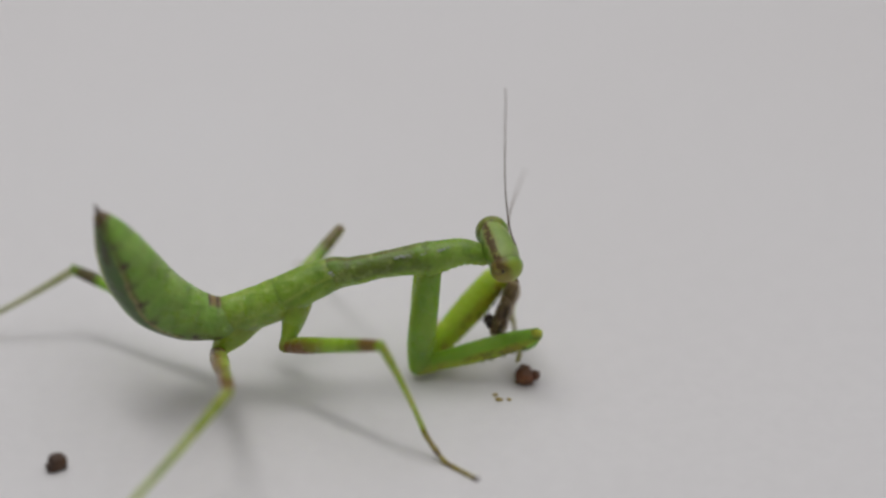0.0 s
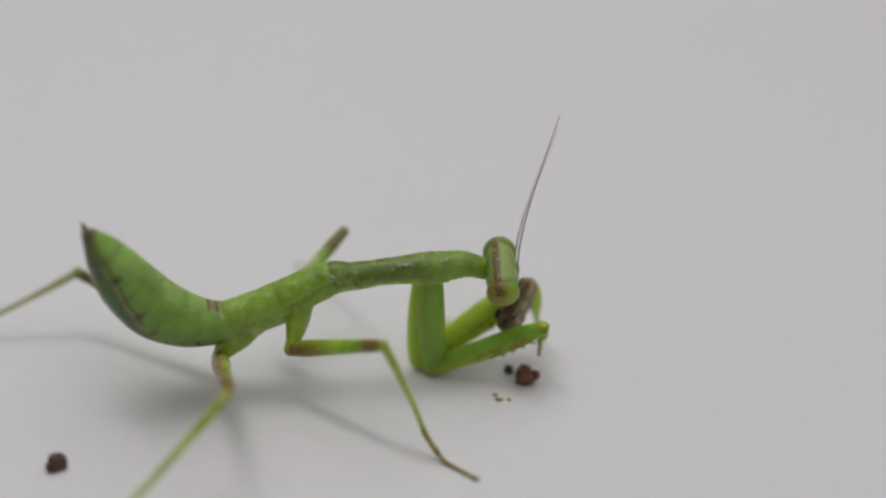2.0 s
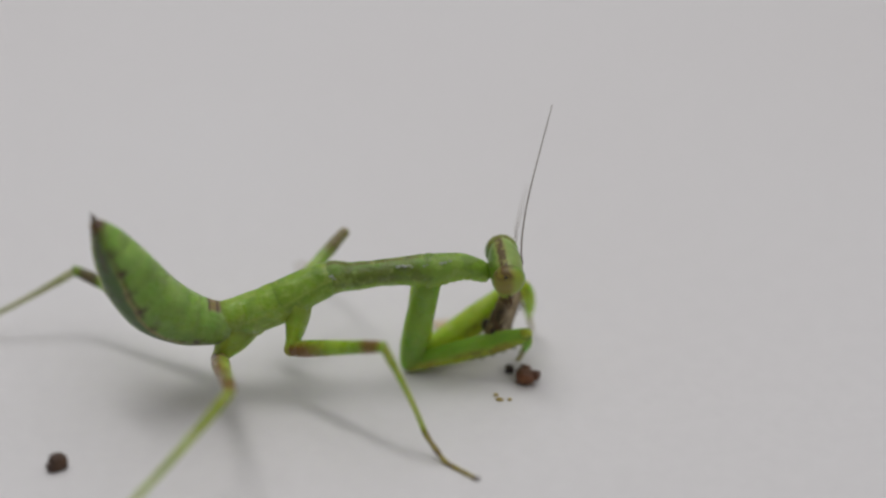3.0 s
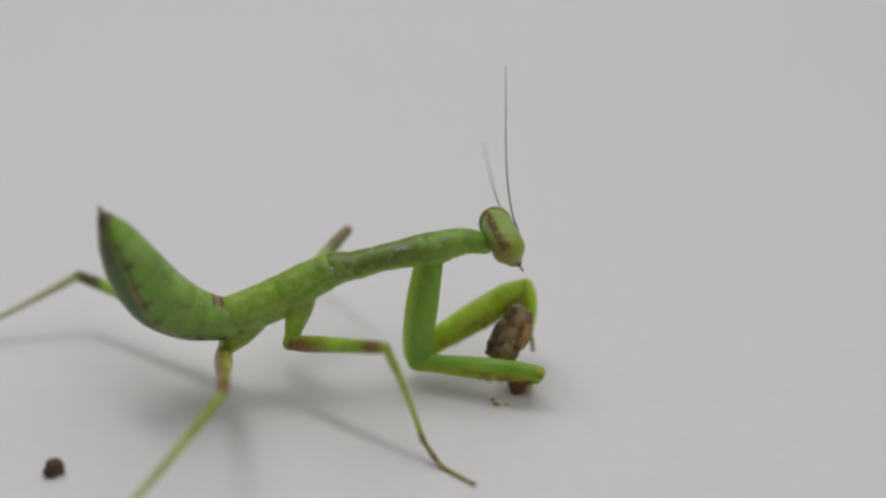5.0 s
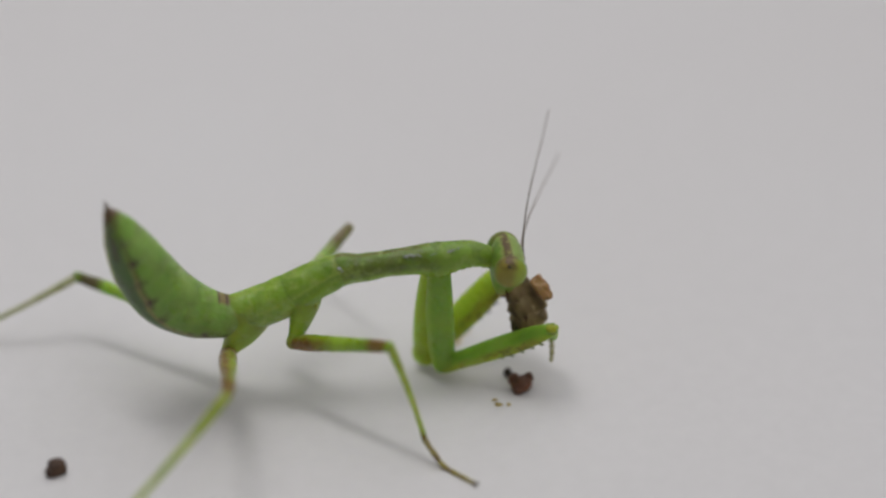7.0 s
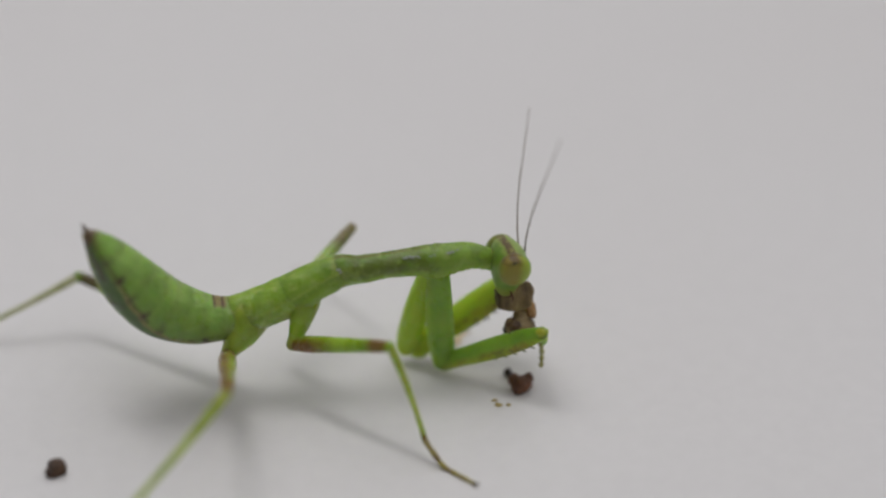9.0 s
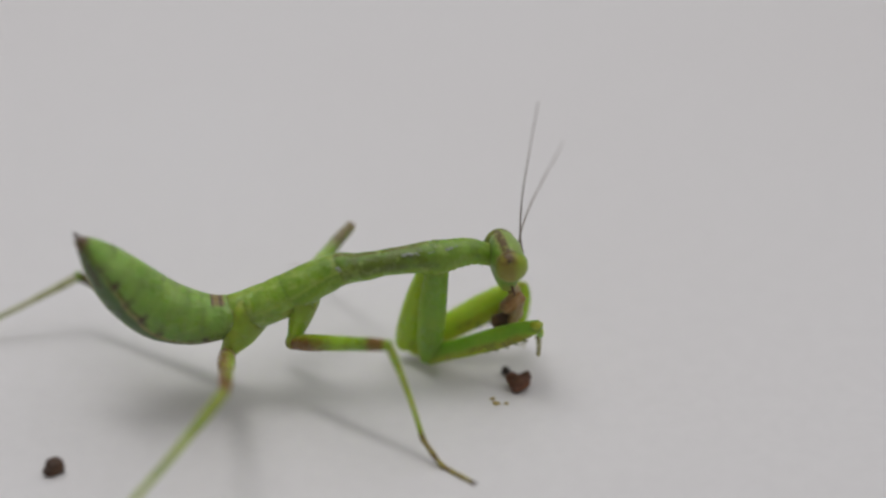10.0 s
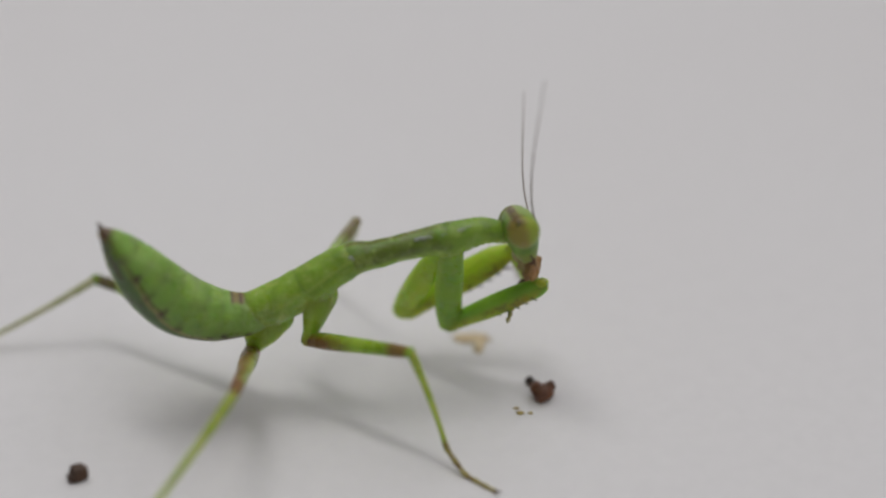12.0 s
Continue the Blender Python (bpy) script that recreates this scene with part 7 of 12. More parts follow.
    walk(P["femur_l"], [
        (0, mm(-0.97, 1.2, 0.68, -46.73, -37.21, 34.29)),
        (0.1, mm(-0.69, 1.42, 0.78, -44.9, -40.08, 31.35)),
        (0.2, mm(-0.39, 1.64, 0.9, -44.07, -41.44, 30.09)),
        (0.25, mm(-0.25, 1.75, 0.96, -43.33, -42.43, 29.01)),
        (0.3, mm(-0.1, 1.86, 1.03, -42.96, -42.99, 28.48)),
        (0.35, mm(0.04, 1.97, 1.09, -42.85, -43.26, 28.33)),
        (0.4, mm(0.19, 2.08, 1.15, -42.86, -43.4, 28.37)),
        (0.45, mm(-0.42, 1.64, 0.75, -45.71, -41.98, 32.69)),
        (0.47, mm(-0.71, 1.41, 0.57, -47.51, -40.78, 35.43)),
        (0.5, mm(-0.98, 1.08, 0.47, -50.72, -37.26, 40.49)),
        (0.6, mm(-1.16, 1.15, 0.45, -50.57, -35.51, 40.43)),
        (0.8, mm(-1.47, 1.18, 0.55, -51.25, -29.81, 42.38)),
        (1, mm(-1.84, 1.16, 0.58, -49.77, -28.67, 40.27)),
        (1.2, mm(-1.86, 1.09, 0.49, -46.63, -37.53, 34.11)),
        (1.5, mm(-1.69, 1.02, 0.59, -51.12, -34.85, 41.34)),
        (1.8, mm(-1.25, 1.27, 0.75, -43.75, -29.35, 29.75)),
        (2, mm(-0.81, 1.33, 0.94, -37.75, -30.02, 17.82)),
        (2.2, mm(-0.52, 1.6, 0.93, -38.17, -29.57, 18.69)),
        (2.5, mm(-1.01, 2.05, 1.08, -35.29, -39.18, 14.81)),
        (2.7, mm(-0.46, 1.88, 1, -39.52, -38.49, 22.25)),
        (2.75, mm(-0.31, 1.84, 0.99, -40.92, -37.88, 24.6)),
        (2.8, mm(-0.16, 1.8, 0.98, -42.32, -37.17, 26.98)),
        (2.85, mm(-0.42, 1.7, 0.9, -40.69, -35.8, 24.03)),
        (2.9, mm(-0.68, 1.61, 0.82, -39.54, -33.85, 21.76)),
        (3, mm(-1.18, 1.49, 0.71, -39.38, -26.79, 21.21)),
        (3.2, mm(-1.02, 1.46, 0.83, -34.93, -34.56, 12.78)),
        (3.6, mm(-0.81, 1.57, 0.94, -37.06, -35.33, 17.2)),
        (4, mm(-0.58, 1.7, 1.08, -38.45, -36.86, 20.1)),
        (4.4, mm(-0.35, 1.68, 1.36, -39.5, -38.7, 22.24)),
        (4.8, mm(-0.15, 1.43, 1.81, -42.35, -38.42, 27.09)),
        (5, mm(-1.08, 1.01, 1.77, -38.03, -26.07, 18.18)),
        (5.2, mm(-0.57, 1.08, 1.96, -27.85, -41.43, 1.93)),
        (5.5, mm(-0.32, 1.58, 1.42, -37.33, -41.62, 19.03)),
        (5.8, mm(-0.76, 1.24, 1.29, -38.31, -44.07, 21.23)),
        (6, mm(-1.05, 0.97, 1.19, -40.82, -44.41, 25.3)),
        (6.25, mm(-1.06, 1.2, 1.35, -41.89, -41.34, 26.59)),
        (6.5, mm(-1.04, 1.38, 1.54, -42.58, -38.69, 27.5)),
        (6.8, mm(-1.03, 1.62, 1.14, -40.88, -40.38, 24.82)),
        (7, mm(-1.02, 1.77, 0.88, -39.73, -41.42, 23.04)),
        (7.2, mm(-1.05, 1.82, 0.98, -36.94, -42.62, 18.63)),
        (7.5, mm(-1.12, 1.93, 0.97, -35.53, -41.94, 16.03)),
        (7.8, mm(-1.19, 2.03, 0.97, -34.3, -41.19, 13.63)),
        (8, mm(-1.23, 2.09, 0.97, -33.57, -40.66, 12.15)),
        (8.2, mm(-1.27, 2.15, 0.97, -32.92, -40.11, 10.75)),
        (8.4, mm(-1.3, 2.21, 0.97, -32.33, -39.55, 9.42)),
        (8.6, mm(-1.33, 2.26, 0.97, -31.81, -38.96, 8.18)),
        (8.8, mm(-1.36, 2.32, 0.97, -31.35, -38.37, 7.01)),
        (8.9, mm(-1.4, 2.35, 0.97, -31.83, -37.51, 7.57)),
        (9, mm(-1.44, 2.38, 0.98, -32.32, -36.6, 8.17)),
        (9.1, mm(-1.54, 2.37, 0.91, -32.67, -36.17, 8.72)),
        (9.2, mm(-1.64, 2.37, 0.84, -33.04, -35.71, 9.28)),
        (9.3, mm(-1.74, 2.36, 0.78, -33.41, -35.23, 9.86)),
        (9.4, mm(-1.84, 2.35, 0.72, -33.79, -34.72, 10.47)),
        (9.5, mm(-1.94, 2.33, 0.67, -34.18, -34.18, 11.11)),
        (9.6, mm(-1.83, 2.38, 0.73, -33.88, -33.22, 10.16)),
        (9.75, mm(-1.67, 2.44, 0.81, -33.52, -31.79, 8.86)),
        (9.9, mm(-1.49, 2.49, 0.9, -33.24, -30.38, 7.68)),
        (10, mm(-1.37, 2.53, 0.96, -33.1, -29.45, 6.96)),
        (10.1, mm(-1.41, 2.54, 1.03, -33.52, -28.96, 7.84)),
        (10.2, mm(-1.44, 2.56, 1.09, -33.95, -28.44, 8.74)),
        (10.3, mm(-1.48, 2.58, 1.16, -34.39, -27.89, 9.67)),
        (10.4, mm(-1.52, 2.6, 1.22, -34.84, -27.3, 10.65)),
        (10.5, mm(-1.55, 2.62, 1.29, -35.31, -26.66, 11.68)),
        (10.8, mm(-1.72, 3.06, 1.43, -27.53, -32.57, -5.25)),
        (11, mm(-2.19, 3.66, 1.12, -29.68, -28.8, -2.59)),
        (11.2, mm(-2.27, 3.32, 1.24, -30.21, -29.75, -0.39)),
        (11.4, mm(-2.89, 2.31, 4.76, -30.72, -35.11, 4.09)),
        (11.5, mm(-2.93, 2.5, 4.28, -33.53, -33.27, 9.41)),
        (11.7, mm(-2.78, 3.12, 3.94, -27.22, -37.41, -2.05)),
        (11.8, mm(-2.7, 3.35, 3.82, -24.74, -38.49, -6.45)),
        (12, mm(-3.13, 3.65, 3.26, -30.98, -32.89, 3.46)),
    ])
    walk(P["ftibia_l"], [
        (0, mm(3.5, 4.25, 4.79, -65.39, 53.92, -80.35)),
        (0.1, mm(3.76, 4.13, 5.16, -70.85, 54.49, -87.04)),
        (0.2, mm(4.02, 4.2, 5.4, -76.59, 54.68, -93.96)),
        (0.25, mm(4.14, 4.18, 5.55, -79.5, 54.62, -97.45)),
        (0.3, mm(4.27, 4.23, 5.66, -82.42, 54.47, -100.91)),
        (0.35, mm(4.4, 4.32, 5.75, -85.31, 54.22, -104.34)),
        (0.4, mm(4.54, 4.42, 5.82, -88.15, 53.87, -107.71)),
        (0.45, mm(3.83, 4.37, 5.3, -76.62, 54.69, -94)),
        (0.47, mm(3.48, 4.39, 5.01, -70.8, 54.52, -86.98)),
        (0.5, mm(3.14, 4.59, 4.59, -65.2, 53.96, -80.11)),
        (0.6, mm(3.05, 4.74, 4.4, -64.13, 53.82, -78.78)),
        (0.8, mm(2.89, 5.15, 3.93, -54.2, 67.35, -67.81)),
        (1, mm(2.71, 5.02, 3.84, -39.69, 73.59, -52.64)),
        (1.2, mm(2.61, 4.12, 4.63, -50.89, 63.86, -63.2)),
        (1.5, mm(2.5, 4.71, 4.48, -55.9, 52.15, -68.32)),
        (1.8, mm(3.9, 4.22, 4.08, 0.72, 79.18, -12.2)),
        (2, mm(4.8, 3.13, 4.35, 71.97, 75.55, 55.43)),
        (2.2, mm(5.08, 3.49, 4.29, 128.48, 72.97, 100.59)),
        (2.5, mm(4.08, 3.4, 5.37, -56.15, 58.61, -69.02)),
        (2.7, mm(4.47, 3.9, 5.23, -76.86, 54.49, -94.29)),
        (2.75, mm(4.57, 4.07, 5.16, -81.05, 54.29, -99.29)),
        (2.8, mm(4.67, 4.25, 5.09, -84.98, 53.9, -103.96)),
        (2.85, mm(4.61, 3.94, 4.88, -81.62, 54.24, -99.96)),
        (2.9, mm(4.56, 3.71, 4.61, -83.61, 83.52, -103.09)),
        (3, mm(4.48, 3.68, 3.77, 88.58, 72.61, 69.02)),
        (3.2, mm(4.45, 2.7, 4.69, 79.97, 76.02, 61.9)),
        (3.6, mm(4.49, 3.21, 4.87, 33.76, 82.27, 18.2)),
        (4, mm(4.53, 3.57, 5.16, -38.5, 76.76, -52.51)),
        (4.4, mm(4.56, 3.69, 5.61, -62.26, 53.59, -76.45)),
        (4.8, mm(4.6, 3.86, 6.04, -62.14, 53.62, -76.3)),
        (5, mm(4.72, 2.91, 4.76, -67.27, 53.75, -82.67)),
        (5.2, mm(4.52, 1.25, 6.46, -80.5, 54.14, -98.64)),
        (5.5, mm(4.49, 3.23, 5.93, -97.65, 51.33, -118.91)),
        (5.8, mm(3.8, 3.01, 6.02, -72.66, 76.4, -90.46)),
        (6, mm(3.34, 3.04, 5.95, 8.27, 76.52, -2.74)),
        (6.25, mm(3.5, 3.49, 5.84, -37.44, 65.36, -47.14)),
        (6.5, mm(3.67, 3.83, 5.79, -50.61, 50.47, -61.29)),
        (6.8, mm(3.67, 3.8, 5.54, -52.28, 51.04, -63.55)),
        (7, mm(3.67, 3.77, 5.38, -53.48, 51.4, -65.14)),
        (7.2, mm(3.69, 3.42, 5.58, -53.79, 51.52, -65.56)),
        (7.5, mm(3.74, 3.32, 5.51, -47.75, 60.95, -58.79)),
        (7.8, mm(3.78, 3.23, 5.44, -37.95, 68.69, -48.89)),
        (8, mm(3.81, 3.18, 5.4, -30.74, 72.04, -41.86)),
        (8.2, mm(3.84, 3.12, 5.35, -22.32, 74.67, -33.75)),
        (8.4, mm(3.87, 3.07, 5.29, -12.36, 76.7, -24.17)),
        (8.6, mm(3.9, 3.02, 5.24, -0.69, 78.17, -12.96)),
        (8.8, mm(3.93, 2.97, 5.19, 12.43, 79.08, -0.39)),
        (8.9, mm(3.95, 3.06, 5.11, 18.86, 79.32, 5.77)),
        (9, mm(3.97, 3.15, 5.03, 25.34, 79.44, 11.94)),
        (9.1, mm(3.89, 3.2, 4.92, 23.72, 79.09, 10.62)),
        (9.2, mm(3.81, 3.26, 4.81, 22.16, 78.74, 9.36)),
        (9.3, mm(3.73, 3.31, 4.71, 20.66, 78.38, 8.15)),
        (9.4, mm(3.66, 3.36, 4.6, 19.21, 78.02, 7)),
        (9.5, mm(3.58, 3.41, 4.49, 17.81, 77.65, 5.89)),
        (9.6, mm(3.77, 3.38, 4.45, 19.03, 80.49, 5.14)),
        (9.75, mm(4.04, 3.33, 4.4, 15.1, 84.72, -1.49)),
        (9.9, mm(4.32, 3.28, 4.34, -36.53, 88.07, -55.46)),
        (10, mm(4.51, 3.25, 4.3, -100.66, 86.69, -120.92)),
        (10.1, mm(4.49, 3.35, 4.32, -83.36, 85.8, -102.96)),
        (10.2, mm(4.47, 3.47, 4.33, -72.98, 84.58, -91.94)),
        (10.3, mm(4.44, 3.59, 4.34, -66.85, 83.16, -85.19)),
        (10.4, mm(4.42, 3.71, 4.34, -63.17, 81.58, -80.91)),
        (10.5, mm(4.4, 3.85, 4.34, -60.97, 79.86, -78.12)),
        (10.8, mm(3.98, 2.53, 5.09, 23.86, 84.09, 7.52)),
        (11, mm(3.77, 3.39, 4.39, 47.74, 80.07, 32.52)),
        (11.2, mm(3.64, 3.28, 4.62, 30.75, 81.42, 15.84)),
        (11.4, mm(2.65, 2.71, 8.67, 13.71, 84.78, -2.9)),
        (11.5, mm(2.68, 3.43, 8.01, -35.13, 79.93, -50.18)),
        (11.7, mm(2.62, 2.92, 8.07, 17.21, 79.44, 4.07)),
        (11.8, mm(2.59, 2.75, 8.05, 30.16, 76.73, 18.33)),
        (12, mm(2.57, 4, 6.95, 36.77, 70.64, 28.55)),
    ])
    walk(P["ftarsus_l"], [
        (0, mm(3.77, 2.68, 2.61, 48.97, 75.56, 56.31)),
        (0.1, mm(3.84, 2.56, 2.96, 48.97, 75.56, 56.31)),
        (0.2, mm(3.91, 2.64, 3.2, 48.97, 75.56, 56.31)),
        (0.25, mm(3.94, 2.63, 3.35, 48.97, 75.56, 56.31)),
        (0.3, mm(3.98, 2.69, 3.47, 48.97, 75.56, 56.31)),
        (0.35, mm(4.01, 2.79, 3.56, 48.97, 75.56, 56.31)),
        (0.4, mm(4.05, 2.91, 3.64, 48.97, 75.56, 56.31)),
        (0.45, mm(3.73, 2.82, 3.1, 48.97, 75.56, 56.31)),
        (0.47, mm(3.57, 2.83, 2.81, 48.97, 75.56, 56.31)),
        (0.5, mm(3.41, 3.03, 2.41, 48.97, 75.56, 56.31)),
        (0.6, mm(3.37, 3.17, 2.22, 48.97, 75.56, 56.31)),
        (0.8, mm(3.28, 4.19, 1.44, 48.97, 75.56, 56.31)),
        (1, mm(3.18, 4.41, 1.25, 48.97, 75.56, 56.31)),
        (1.2, mm(3.15, 3.06, 2.2, 48.97, 75.56, 56.31)),
        (1.5, mm(3.11, 3.17, 2.34, 48.97, 75.56, 56.31)),
        (1.8, mm(4.39, 4.11, 1.43, 48.97, 75.56, 56.31)),
        (2, mm(5.18, 3.69, 1.73, 48.97, 75.56, 56.31)),
        (2.2, mm(4.94, 4.27, 1.7, 48.97, 75.56, 56.31)),
        (2.5, mm(4.59, 2.08, 3.07, 48.97, 75.56, 56.31)),
        (2.7, mm(4.35, 2.33, 3.03, 48.97, 75.56, 56.31)),
        (2.75, mm(4.31, 2.52, 2.97, 48.97, 75.56, 56.31)),
        (2.8, mm(4.28, 2.71, 2.91, 48.97, 75.56, 56.31)),
        (2.85, mm(4.34, 2.39, 2.68, 48.97, 75.56, 56.31)),
        (2.9, mm(4.49, 3.41, 1.93, 48.97, 75.56, 56.31)),
        (3, mm(4.77, 4.44, 1.2, 48.97, 75.56, 56.31)),
        (3.2, mm(4.75, 3.28, 2.07, 48.97, 75.56, 56.31)),
        (3.6, mm(4.84, 3.33, 2.19, 48.97, 75.56, 56.31)),
        (4, mm(4.91, 3.08, 2.53, 48.97, 75.56, 56.31)),
        (4.4, mm(4.94, 2.13, 3.44, 48.97, 75.56, 56.31)),
        (4.8, mm(4.98, 2.3, 3.86, 48.97, 75.56, 56.31)),
        (5, mm(4.92, 1.33, 2.59, 48.97, 75.56, 56.31)),
        (5.2, mm(4.28, -0.31, 4.27, 48.97, 75.56, 56.31)),
        (5.5, mm(3.67, 1.76, 3.83, 48.97, 75.56, 56.31)),
        (5.8, mm(3.79, 2.37, 3.4, 48.97, 75.56, 56.31)),
        (6, mm(3.97, 3.01, 3.33, 48.97, 75.56, 56.31)),
        (6.25, mm(4.27, 2.66, 3.38, 48.97, 75.56, 56.31)),
        (6.5, mm(4.49, 2.33, 3.71, 48.97, 75.56, 56.31)),
        (6.8, mm(4.43, 2.28, 3.44, 48.97, 75.56, 56.31)),
        (7, mm(4.38, 2.24, 3.27, 48.97, 75.56, 56.31)),
        (7.2, mm(4.39, 1.89, 3.47, 48.97, 75.56, 56.31)),
        (7.5, mm(4.42, 2.2, 3.15, 48.97, 75.56, 56.31)),
        (7.8, mm(4.43, 2.49, 2.93, 48.97, 75.56, 56.31)),
        (8, mm(4.43, 2.62, 2.83, 48.97, 75.56, 56.31)),
        (8.2, mm(4.43, 2.72, 2.75, 48.97, 75.56, 56.31)),
        (8.4, mm(4.44, 2.81, 2.67, 48.97, 75.56, 56.31)),
        (8.6, mm(4.44, 2.89, 2.6, 48.97, 75.56, 56.31)),
        (8.8, mm(4.44, 2.96, 2.54, 48.97, 75.56, 56.31)),
        (8.9, mm(4.45, 3.11, 2.46, 48.97, 75.56, 56.31)),
        (9, mm(4.45, 3.25, 2.38, 48.97, 75.56, 56.31)),
        (9.1, mm(4.39, 3.3, 2.27, 48.97, 75.56, 56.31)),
        (9.2, mm(4.33, 3.34, 2.17, 48.97, 75.56, 56.31)),
        (9.3, mm(4.27, 3.39, 2.06, 48.97, 75.56, 56.31)),
        (9.4, mm(4.21, 3.43, 1.96, 48.97, 75.56, 56.31)),
        (9.5, mm(4.15, 3.47, 1.85, 48.97, 75.56, 56.31)),
        (9.6, mm(4.21, 3.42, 1.79, 48.97, 75.56, 56.31)),
        (9.75, mm(4.29, 3.32, 1.71, 48.97, 75.56, 56.31)),
        (9.9, mm(4.38, 3.2, 1.64, 48.97, 75.56, 56.31)),
        (10, mm(4.43, 3.11, 1.61, 48.97, 75.56, 56.31)),
        (10.1, mm(4.44, 3.16, 1.62, 48.97, 75.56, 56.31)),
        (10.2, mm(4.46, 3.21, 1.64, 48.97, 75.56, 56.31)),
        (10.3, mm(4.47, 3.27, 1.66, 48.97, 75.56, 56.31)),
        (10.4, mm(4.49, 3.32, 1.67, 48.97, 75.56, 56.31)),
        (10.5, mm(4.5, 3.38, 1.68, 48.97, 75.56, 56.31)),
        (10.8, mm(4.26, 2.57, 2.4, 48.97, 75.56, 56.31)),
        (11, mm(4.16, 3.64, 1.73, 48.97, 75.56, 56.31)),
        (11.2, mm(4.02, 3.39, 1.95, 48.97, 75.56, 56.31)),
        (11.4, mm(2.9, 2.69, 5.98, 48.97, 75.56, 56.31)),
        (11.5, mm(2.98, 3.07, 5.35, 48.97, 75.56, 56.31)),
        (11.7, mm(3.11, 2.96, 5.42, 48.97, 75.56, 56.31)),
        (11.8, mm(3.18, 2.95, 5.42, 48.97, 75.56, 56.31)),
        (12, mm(3.36, 4.43, 4.4, 48.97, 75.56, 56.31)),
    ])
